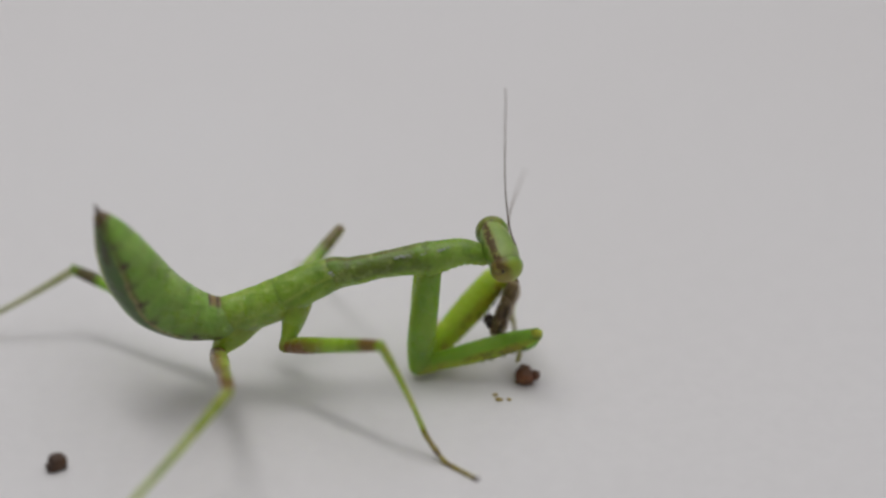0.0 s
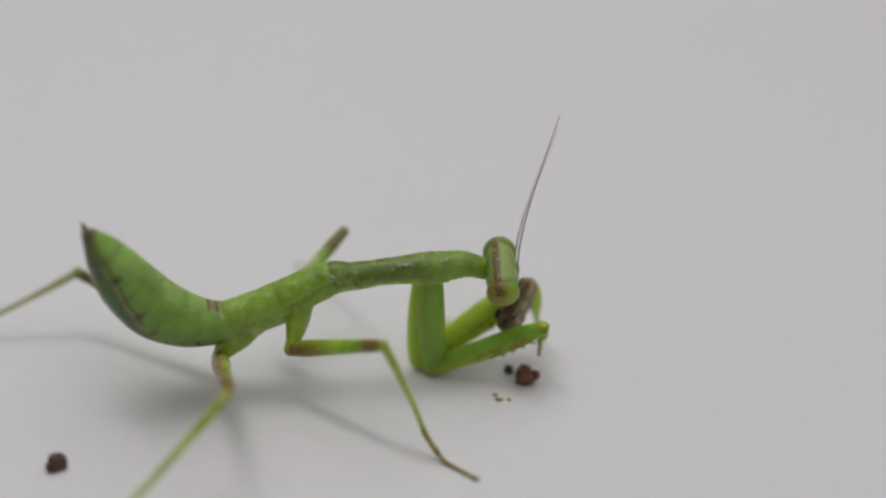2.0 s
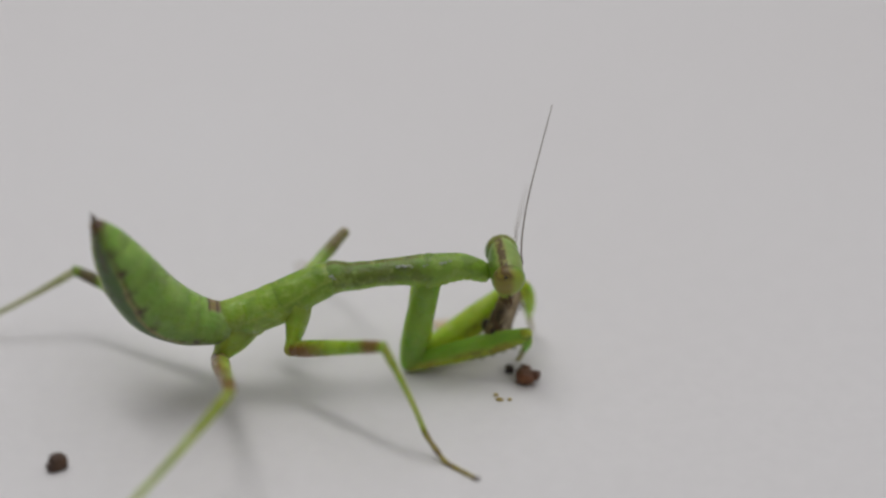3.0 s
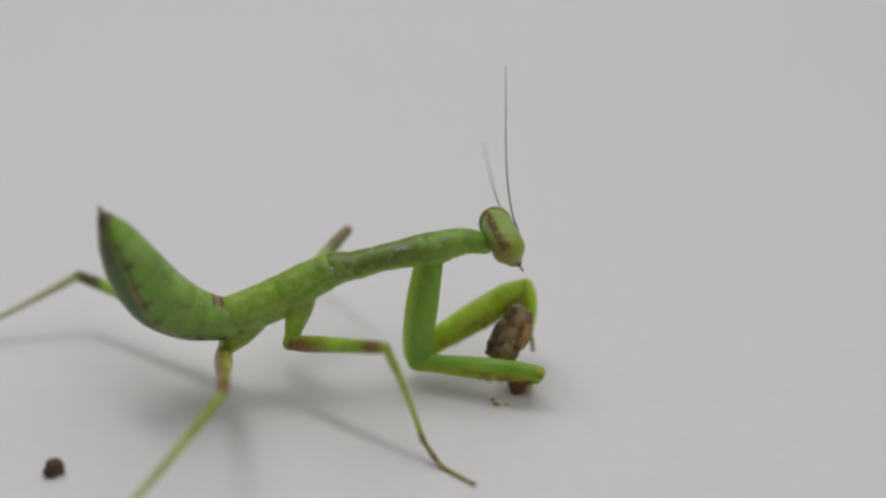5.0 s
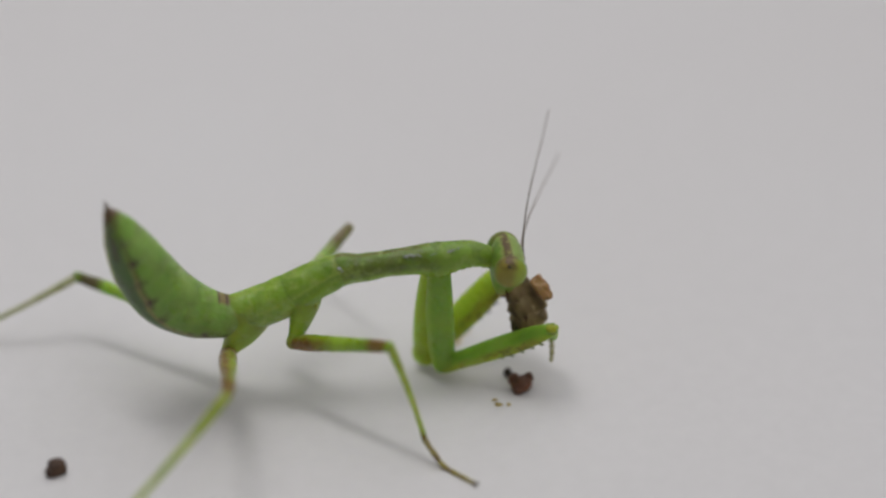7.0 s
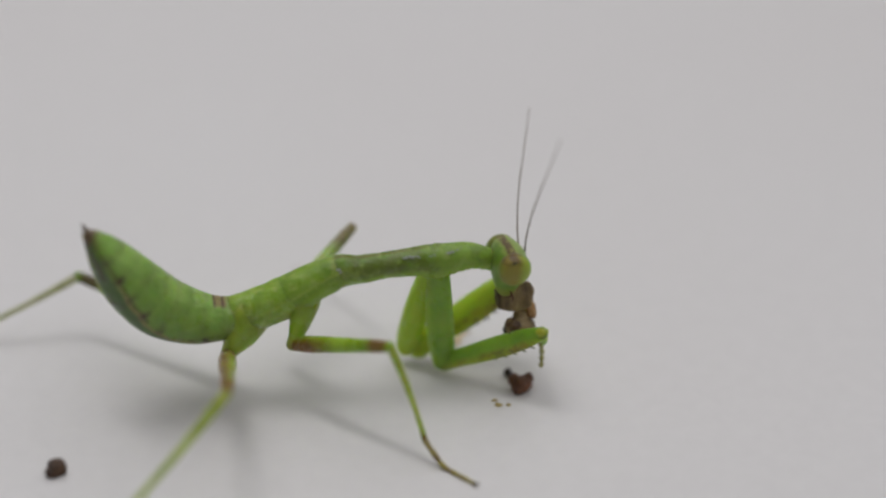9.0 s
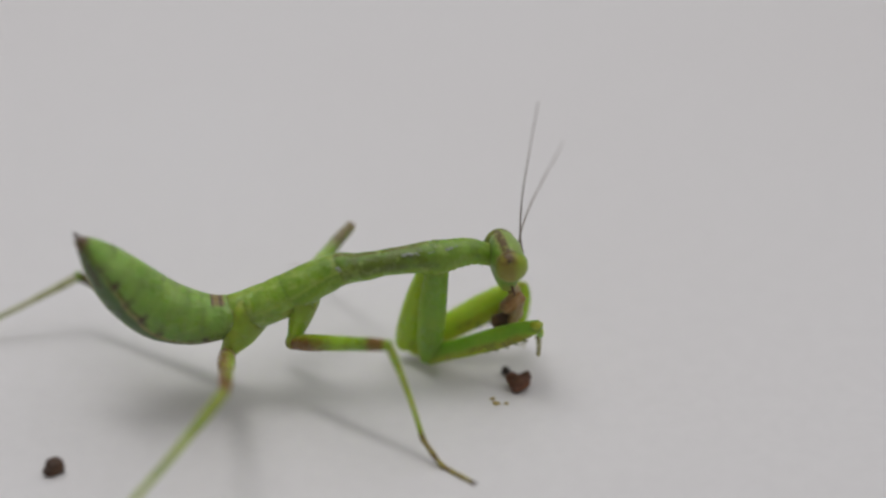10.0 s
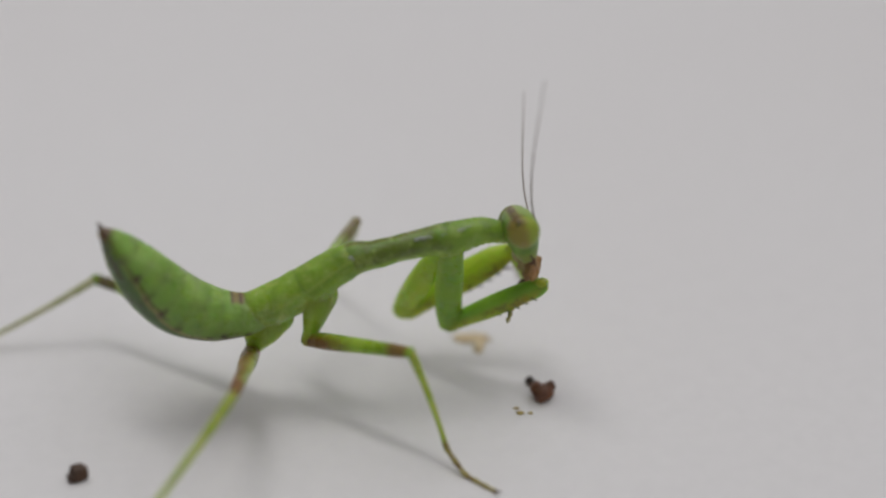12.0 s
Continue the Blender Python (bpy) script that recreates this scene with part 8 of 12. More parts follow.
    walk(P["near_mid_femur"], [
        (0, mm(-8.45, -1.38, 3.41, -26.07, -22.72, -34.96)),
        (0.1, mm(-8.4, -1.4, 3.4, -25.83, -23.02, -35.04)),
        (0.2, mm(-8.35, -1.41, 3.38, -25.59, -23.31, -35.12)),
        (0.25, mm(-8.33, -1.42, 3.38, -25.47, -23.46, -35.16)),
        (0.3, mm(-8.31, -1.43, 3.37, -25.36, -23.61, -35.2)),
        (0.35, mm(-8.28, -1.43, 3.36, -25.24, -23.75, -35.23)),
        (0.4, mm(-8.26, -1.44, 3.35, -25.12, -23.89, -35.27)),
        (0.45, mm(-8.24, -1.45, 3.35, -25.01, -24.03, -35.3)),
        (0.47, mm(-8.23, -1.45, 3.34, -24.95, -24.1, -35.32)),
        (0.5, mm(-8.22, -1.46, 3.34, -24.89, -24.17, -35.33)),
        (0.6, mm(-8.19, -1.46, 3.33, -24.78, -24.33, -35.12)),
        (0.8, mm(-8.15, -1.47, 3.31, -24.57, -24.64, -34.67)),
        (1, mm(-8.11, -1.48, 3.29, -24.37, -24.93, -34.21)),
        (1.2, mm(-8.09, -1.45, 3.29, -24.37, -24.92, -34.31)),
        (1.5, mm(-8.05, -1.41, 3.3, -24.37, -24.91, -34.44)),
        (1.8, mm(-8.12, -1.48, 3.29, -24.29, -24.92, -35.24)),
        (2, mm(-8.16, -1.52, 3.28, -24.27, -24.9, -35.7)),
        (2.2, mm(-8.17, -1.47, 3.28, -24.41, -24.77, -35.35)),
        (2.5, mm(-8.19, -1.4, 3.28, -24.63, -24.54, -34.78)),
        (2.7, mm(-8.19, -1.47, 3.3, -24.55, -24.59, -35.4)),
        (2.75, mm(-8.19, -1.48, 3.3, -24.53, -24.59, -35.54)),
        (2.8, mm(-8.19, -1.5, 3.3, -24.52, -24.6, -35.68)),
        (2.85, mm(-8.19, -1.52, 3.31, -24.5, -24.6, -35.82)),
        (2.9, mm(-8.19, -1.54, 3.31, -24.49, -24.61, -35.95)),
        (3, mm(-8.19, -1.57, 3.31, -24.47, -24.61, -36.21)),
        (3.2, mm(-8.18, -1.57, 3.35, -24.66, -24.37, -36.44)),
        (3.6, mm(-8.19, -1.49, 3.45, -25.4, -23.49, -36.12)),
        (4, mm(-8.21, -1.42, 3.55, -26.16, -22.57, -35.76)),
        (4.4, mm(-8.23, -1.34, 3.65, -26.91, -21.61, -35.37)),
        (4.8, mm(-8.25, -1.26, 3.76, -27.68, -20.59, -34.93)),
        (5, mm(-8.08, -1.26, 3.83, -27.74, -20.52, -35.54)),
        (5.2, mm(-8.06, -1.27, 3.8, -27.53, -20.8, -35.52)),
        (5.5, mm(-7.92, -1.31, 3.78, -27.01, -21.48, -36.01)),
        (5.8, mm(-7.96, -1.23, 3.78, -27.26, -21.16, -35.05)),
        (6, mm(-8, -1.17, 3.78, -27.45, -20.9, -34.33)),
        (6.25, mm(-7.99, -1.15, 3.79, -27.55, -20.76, -34.46)),
        (6.5, mm(-7.99, -1.13, 3.81, -27.65, -20.63, -34.6)),
        (6.8, mm(-8, -1.17, 3.83, -27.72, -20.54, -34.97)),
        (7, mm(-8.01, -1.2, 3.84, -27.78, -20.47, -35.2)),
        (7.2, mm(-8.01, -1.21, 3.84, -27.72, -20.54, -35.18)),
        (7.5, mm(-8.01, -1.21, 3.83, -27.66, -20.63, -35.1)),
        (7.8, mm(-8, -1.22, 3.82, -27.59, -20.71, -35.02)),
        (8, mm(-8, -1.22, 3.81, -27.55, -20.76, -34.97)),
        (8.2, mm(-8, -1.22, 3.81, -27.51, -20.82, -34.92)),
        (8.4, mm(-8, -1.23, 3.8, -27.47, -20.87, -34.86)),
        (8.6, mm(-8, -1.23, 3.8, -27.43, -20.93, -34.81)),
        (8.8, mm(-8, -1.23, 3.79, -27.39, -20.98, -34.76)),
        (8.9, mm(-8, -1.23, 3.79, -27.38, -21, -34.7)),
        (9, mm(-8, -1.23, 3.78, -27.37, -21.01, -34.65)),
        (9.1, mm(-8, -1.23, 3.79, -27.38, -20.99, -34.61)),
        (9.2, mm(-8.01, -1.23, 3.79, -27.4, -20.96, -34.57)),
        (9.3, mm(-8.01, -1.22, 3.79, -27.42, -20.94, -34.52)),
        (9.4, mm(-8.02, -1.22, 3.79, -27.44, -20.91, -34.48)),
        (9.5, mm(-8.02, -1.22, 3.79, -27.46, -20.89, -34.44)),
        (9.6, mm(-8, -1.21, 3.79, -27.41, -20.95, -34.55)),
        (9.75, mm(-7.98, -1.21, 3.78, -27.35, -21.04, -34.72)),
        (9.9, mm(-7.96, -1.2, 3.78, -27.28, -21.12, -34.9)),
        (10, mm(-7.94, -1.2, 3.77, -27.24, -21.18, -35.01)),
        (10.1, mm(-7.95, -1.19, 3.77, -27.26, -21.15, -34.8)),
        (10.2, mm(-7.96, -1.18, 3.77, -27.28, -21.12, -34.58)),
        (10.3, mm(-7.97, -1.17, 3.76, -27.31, -21.09, -34.36)),
        (10.4, mm(-7.98, -1.15, 3.76, -27.34, -21.05, -34.13)),
        (10.5, mm(-7.99, -1.14, 3.75, -27.37, -21.01, -33.89)),
        (10.8, mm(-8, -1.22, 3.74, -27.14, -21.32, -35.47)),
        (11, mm(-8.02, -1.26, 3.73, -27.04, -21.45, -36.39)),
        (11.2, mm(-7.34, -1.72, 4.04, -27.11, -21.37, -37.3)),
        (11.4, mm(-8.43, -0.96, 4.34, -30.16, -14.75, -32.41)),
        (11.5, mm(-8.42, -0.96, 4.34, -29.69, -14.84, -32.5)),
        (11.7, mm(-8.41, -0.96, 4.33, -29.11, -14.93, -32.68)),
        (11.8, mm(-8.4, -0.96, 4.33, -28.82, -15.01, -32.77)),
        (12, mm(-8.4, -0.98, 4.34, -28.24, -15, -32.81)),
    ])
    walk(P["near_mid_tibia"], [
        (0, mm(-3.23, -5.02, 6.08, -41.89, 60.89, -30.56)),
        (0.1, mm(-3.2, -5.04, 6.09, -41.84, 61.29, -30.6)),
        (0.2, mm(-3.17, -5.05, 6.11, -41.79, 61.69, -30.66)),
        (0.25, mm(-3.16, -5.06, 6.12, -41.77, 61.88, -30.69)),
        (0.3, mm(-3.14, -5.07, 6.13, -41.76, 62.07, -30.73)),
        (0.35, mm(-3.13, -5.08, 6.14, -41.74, 62.26, -30.77)),
        (0.4, mm(-3.11, -5.08, 6.15, -41.73, 62.45, -30.81)),
        (0.45, mm(-3.1, -5.09, 6.15, -41.73, 62.64, -30.86)),
        (0.47, mm(-3.09, -5.09, 6.16, -41.72, 62.74, -30.88)),
        (0.5, mm(-3.08, -5.1, 6.16, -41.72, 62.83, -30.91)),
        (0.6, mm(-3.06, -5.08, 6.17, -42.26, 63, -31.64)),
        (0.8, mm(-3, -5.03, 6.18, -43.39, 63.32, -33.15)),
        (1, mm(-2.94, -4.99, 6.2, -44.59, 63.6, -34.73)),
        (1.2, mm(-2.92, -4.97, 6.2, -45.03, 63.65, -35.29)),
        (1.5, mm(-2.9, -4.95, 6.2, -45.69, 63.72, -36.13)),
        (1.8, mm(-3.01, -5.09, 6.19, -42.4, 63.55, -31.97)),
        (2, mm(-3.08, -5.17, 6.18, -40.39, 63.3, -29.39)),
        (2.2, mm(-3.07, -5.1, 6.17, -41.83, 63.01, -31.1)),
        (2.5, mm(-3.04, -4.98, 6.15, -44.01, 62.49, -33.71)),
        (2.7, mm(-3.08, -5.1, 6.17, -41.68, 62.91, -30.88)),
        (2.75, mm(-3.09, -5.13, 6.17, -41.11, 62.99, -30.18)),
        (2.8, mm(-3.1, -5.16, 6.17, -40.54, 63.07, -29.49)),
        (2.85, mm(-3.11, -5.19, 6.18, -39.98, 63.14, -28.81)),
        (2.9, mm(-3.12, -5.22, 6.18, -39.42, 63.2, -28.13)),
        (3, mm(-3.14, -5.27, 6.18, -38.32, 63.31, -26.78)),
        (3.2, mm(-3.12, -5.3, 6.19, -37.95, 63.55, -26.4)),
        (3.6, mm(-3.08, -5.22, 6.2, -39.6, 63.57, -28.47)),
        (4, mm(-3.04, -5.14, 6.19, -41.32, 63.53, -30.62)),
        (4.4, mm(-3, -5.05, 6.19, -43.11, 63.43, -32.83)),
        (4.8, mm(-2.95, -4.96, 6.18, -44.97, 63.25, -35.11)),
        (5, mm(-2.82, -5.01, 6.25, -45.28, 64.87, -35.92)),
        (5.2, mm(-2.82, -5.02, 6.25, -45.26, 64.93, -35.92)),
        (5.5, mm(-2.73, -5.09, 6.3, -44.87, 66.18, -35.79)),
        (5.8, mm(-2.7, -4.92, 6.27, -48.19, 65.3, -39.62)),
        (6, mm(-2.68, -4.8, 6.24, -50.41, 64.59, -42.19)),
        (6.25, mm(-2.68, -4.8, 6.24, -50.41, 64.59, -42.19)),
        (6.5, mm(-2.68, -4.8, 6.24, -50.41, 64.59, -42.19)),
        (6.8, mm(-2.71, -4.87, 6.25, -48.79, 64.87, -40.26)),
        (7, mm(-2.73, -4.92, 6.26, -47.73, 65.02, -38.99)),
        (7.2, mm(-2.73, -4.93, 6.26, -47.72, 65.07, -38.99)),
        (7.5, mm(-2.73, -4.92, 6.26, -47.84, 65.07, -39.14)),
        (7.8, mm(-2.72, -4.92, 6.26, -47.96, 65.08, -39.28)),
        (8, mm(-2.72, -4.91, 6.26, -48.04, 65.09, -39.38)),
        (8.2, mm(-2.72, -4.91, 6.26, -48.12, 65.09, -39.48)),
        (8.4, mm(-2.71, -4.91, 6.26, -48.2, 65.1, -39.58)),
        (8.6, mm(-2.71, -4.91, 6.26, -48.28, 65.1, -39.68)),
        (8.8, mm(-2.71, -4.9, 6.26, -48.36, 65.11, -39.78)),
        (8.9, mm(-2.71, -4.9, 6.26, -48.46, 65.08, -39.9)),
        (9, mm(-2.7, -4.89, 6.26, -48.55, 65.06, -40.01)),
        (9.1, mm(-2.71, -4.89, 6.26, -48.66, 65.01, -40.12)),
        (9.2, mm(-2.71, -4.88, 6.25, -48.76, 64.96, -40.24)),
        (9.3, mm(-2.71, -4.87, 6.25, -48.86, 64.92, -40.35)),
        (9.4, mm(-2.71, -4.87, 6.25, -48.96, 64.87, -40.46)),
        (9.5, mm(-2.71, -4.86, 6.25, -49.06, 64.82, -40.58)),
        (9.6, mm(-2.7, -4.87, 6.25, -49.05, 64.91, -40.58)),
        (9.75, mm(-2.69, -4.87, 6.26, -49.02, 65.05, -40.58)),
        (9.9, mm(-2.68, -4.88, 6.26, -49, 65.18, -40.59)),
        (10, mm(-2.68, -4.89, 6.27, -48.99, 65.27, -40.59)),
        (10.1, mm(-2.67, -4.86, 6.26, -49.55, 65.09, -41.24)),
        (10.2, mm(-2.66, -4.83, 6.25, -50.1, 64.91, -41.88)),
        (10.3, mm(-2.66, -4.8, 6.24, -50.66, 64.71, -42.52)),
        (10.4, mm(-2.65, -4.77, 6.23, -51.22, 64.51, -43.16)),
        (10.5, mm(-2.65, -4.73, 6.23, -51.78, 64.31, -43.81)),
        (10.8, mm(-2.77, -4.94, 6.25, -47.01, 64.85, -38.06)),
        (11, mm(-2.85, -5.07, 6.25, -44.03, 64.97, -34.42)),
        (11.2, mm(-2.24, -5.61, 6.56, -38.29, 73.92, -30.77)),
        (11.4, mm(-2.8, -4.53, 6.1, -52.88, 61.4, -44.65)),
        (11.5, mm(-2.8, -4.54, 6.1, -52.76, 61.48, -44.52)),
        (11.7, mm(-2.8, -4.56, 6.11, -52.52, 61.63, -44.24)),
        (11.8, mm(-2.8, -4.57, 6.11, -52.41, 61.71, -44.11)),
        (12, mm(-2.8, -4.59, 6.12, -52.17, 61.85, -43.84)),
    ])
    walk(P["near_hind_femur"], [
        (0, mm(-12.2, -1.21, 2.79, -56.41, -21.63, -79.9)),
        (0.1, mm(-12.18, -1.18, 2.73, -56.62, -21.84, -80.15)),
        (0.2, mm(-12.16, -1.16, 2.68, -56.84, -22.06, -80.42)),
        (0.25, mm(-12.15, -1.15, 2.66, -56.95, -22.17, -80.55)),
        (0.3, mm(-12.14, -1.13, 2.63, -57.06, -22.29, -80.68)),
        (0.35, mm(-12.13, -1.12, 2.61, -57.18, -22.4, -80.82)),
        (0.4, mm(-12.12, -1.11, 2.58, -57.31, -22.51, -80.95)),
        (0.45, mm(-12.11, -1.1, 2.56, -57.44, -22.63, -81.09)),
        (0.47, mm(-12.11, -1.09, 2.55, -57.5, -22.68, -81.16)),
        (0.5, mm(-12.1, -1.09, 2.53, -57.57, -22.74, -81.23)),
        (0.6, mm(-12.08, -1.12, 2.53, -57.21, -22.79, -81.14)),
        (0.8, mm(-12.05, -1.2, 2.54, -56.5, -22.9, -80.97)),
        (1, mm(-12.02, -1.27, 2.55, -55.8, -23.01, -80.81)),
        (1.2, mm(-11.98, -1.2, 2.53, -57.68, -22.63, -81.18)),
        (1.5, mm(-11.91, -1.11, 2.52, -60.47, -22.07, -81.75)),
        (1.8, mm(-12.04, -1.17, 2.5, -56.89, -22.78, -81.02)),
        (2, mm(-12.12, -1.21, 2.49, -54.46, -23.26, -80.53)),
        (2.2, mm(-12.06, -1.25, 2.53, -55.23, -23.35, -80.9)),
        (2.5, mm(-11.98, -1.31, 2.58, -56.43, -23.49, -81.44)),
        (2.7, mm(-12.05, -1.35, 2.58, -54.11, -23.55, -80.67)),
        (2.75, mm(-12.07, -1.36, 2.58, -53.56, -23.56, -80.47)),
        (2.8, mm(-12.09, -1.37, 2.58, -53.01, -23.57, -80.28)),
        (2.85, mm(-12.11, -1.39, 2.57, -52.48, -23.58, -80.09)),
        (2.9, mm(-12.12, -1.4, 2.57, -51.95, -23.6, -79.9)),
        (3, mm(-12.16, -1.42, 2.57, -50.93, -23.62, -79.52)),
        (3.2, mm(-12.17, -1.22, 2.52, -53.6, -23.02, -79.99)),
        (3.6, mm(-12.11, -1.08, 2.59, -58.23, -22.28, -81.11)),
        (4, mm(-12.04, -0.94, 2.67, -62.98, -21.51, -82.26)),
        (4.4, mm(-11.97, -0.8, 2.75, -67.77, -20.72, -83.45)),
        (4.8, mm(-11.89, -0.67, 2.85, -72.51, -19.91, -84.66)),
        (5, mm(-11.71, -0.89, 2.98, -74, -20.27, -85.27)),
        (5.2, mm(-11.72, -0.97, 3.01, -72.77, -20.44, -84.94)),
        (5.5, mm(-11.62, -1.37, 3.16, -70.11, -21.36, -84.49)),
        (5.8, mm(-11.55, -1.43, 3.21, -71.45, -21.33, -84.88)),
        (6, mm(-11.5, -1.47, 3.25, -72.33, -21.31, -85.13)),
        (6.25, mm(-11.48, -1.46, 3.28, -73.16, -21.08, -85.3)),
        (6.5, mm(-11.46, -1.44, 3.31, -73.96, -20.85, -85.46)),
        (6.8, mm(-11.52, -1.44, 3.33, -72.58, -20.69, -84.98)),
        (7, mm(-11.56, -1.44, 3.34, -71.69, -20.58, -84.65)),
        (7.2, mm(-11.56, -1.45, 3.33, -71.58, -20.71, -84.67)),
        (7.5, mm(-11.57, -1.47, 3.32, -71.38, -20.95, -84.7)),
        (7.8, mm(-11.57, -1.49, 3.32, -71.16, -21.18, -84.73)),
        (8, mm(-11.57, -1.51, 3.31, -71.01, -21.34, -84.75)),
        (8.2, mm(-11.57, -1.53, 3.31, -70.86, -21.49, -84.77)),
        (8.4, mm(-11.57, -1.54, 3.31, -70.71, -21.65, -84.79)),
        (8.6, mm(-11.57, -1.56, 3.31, -70.55, -21.8, -84.81)),
        (8.8, mm(-11.57, -1.58, 3.3, -70.38, -21.96, -84.82)),
        (8.9, mm(-11.57, -1.59, 3.3, -70.28, -22.05, -84.83)),
        (9, mm(-11.57, -1.61, 3.31, -70.17, -22.14, -84.84)),
        (9.1, mm(-11.57, -1.62, 3.32, -70.13, -22.16, -84.84)),
        (9.2, mm(-11.57, -1.63, 3.32, -70.09, -22.19, -84.84)),
        (9.3, mm(-11.57, -1.64, 3.33, -70.05, -22.21, -84.83)),
        (9.4, mm(-11.57, -1.66, 3.34, -70, -22.24, -84.83)),
        (9.5, mm(-11.57, -1.67, 3.35, -69.96, -22.26, -84.83)),
        (9.6, mm(-11.55, -1.67, 3.34, -70.44, -22.27, -84.97)),
        (9.75, mm(-11.52, -1.67, 3.34, -71.16, -22.28, -85.18)),
        (9.9, mm(-11.5, -1.66, 3.34, -71.89, -22.3, -85.39)),
        (10, mm(-11.48, -1.66, 3.34, -72.39, -22.31, -85.53)),
        (10.1, mm(-11.47, -1.66, 3.32, -72.3, -22.3, -85.5)),
        (10.2, mm(-11.47, -1.66, 3.31, -72.22, -22.29, -85.48)),
        (10.3, mm(-11.46, -1.65, 3.29, -72.14, -22.28, -85.45)),
        (10.4, mm(-11.45, -1.65, 3.28, -72.07, -22.28, -85.43)),
        (10.5, mm(-11.44, -1.65, 3.26, -71.99, -22.27, -85.4)),
        (10.8, mm(-11.57, -1.35, 3.11, -72.02, -21.79, -85.23)),
        (11, mm(-11.65, -1.19, 3.03, -71.9, -21.54, -85.09)),
        (11.2, mm(-11.44, -2.54, 3.63, -63.36, -23.77, -83.76)),
        (11.4, mm(-11.57, 0.2, 3.07, -95.07, -17.23, -93.66)),
        (11.5, mm(-11.58, 0.1, 3.18, -93.28, -17.16, -93.21)),
        (11.7, mm(-11.55, -0.15, 3.3, -92.4, -18.12, -92.54)),
        (11.8, mm(-11.53, -0.25, 3.28, -91.92, -18.58, -92.24)),
        (12, mm(-11.52, -0.18, 3.05, -90.71, -19, -92.32)),
    ])
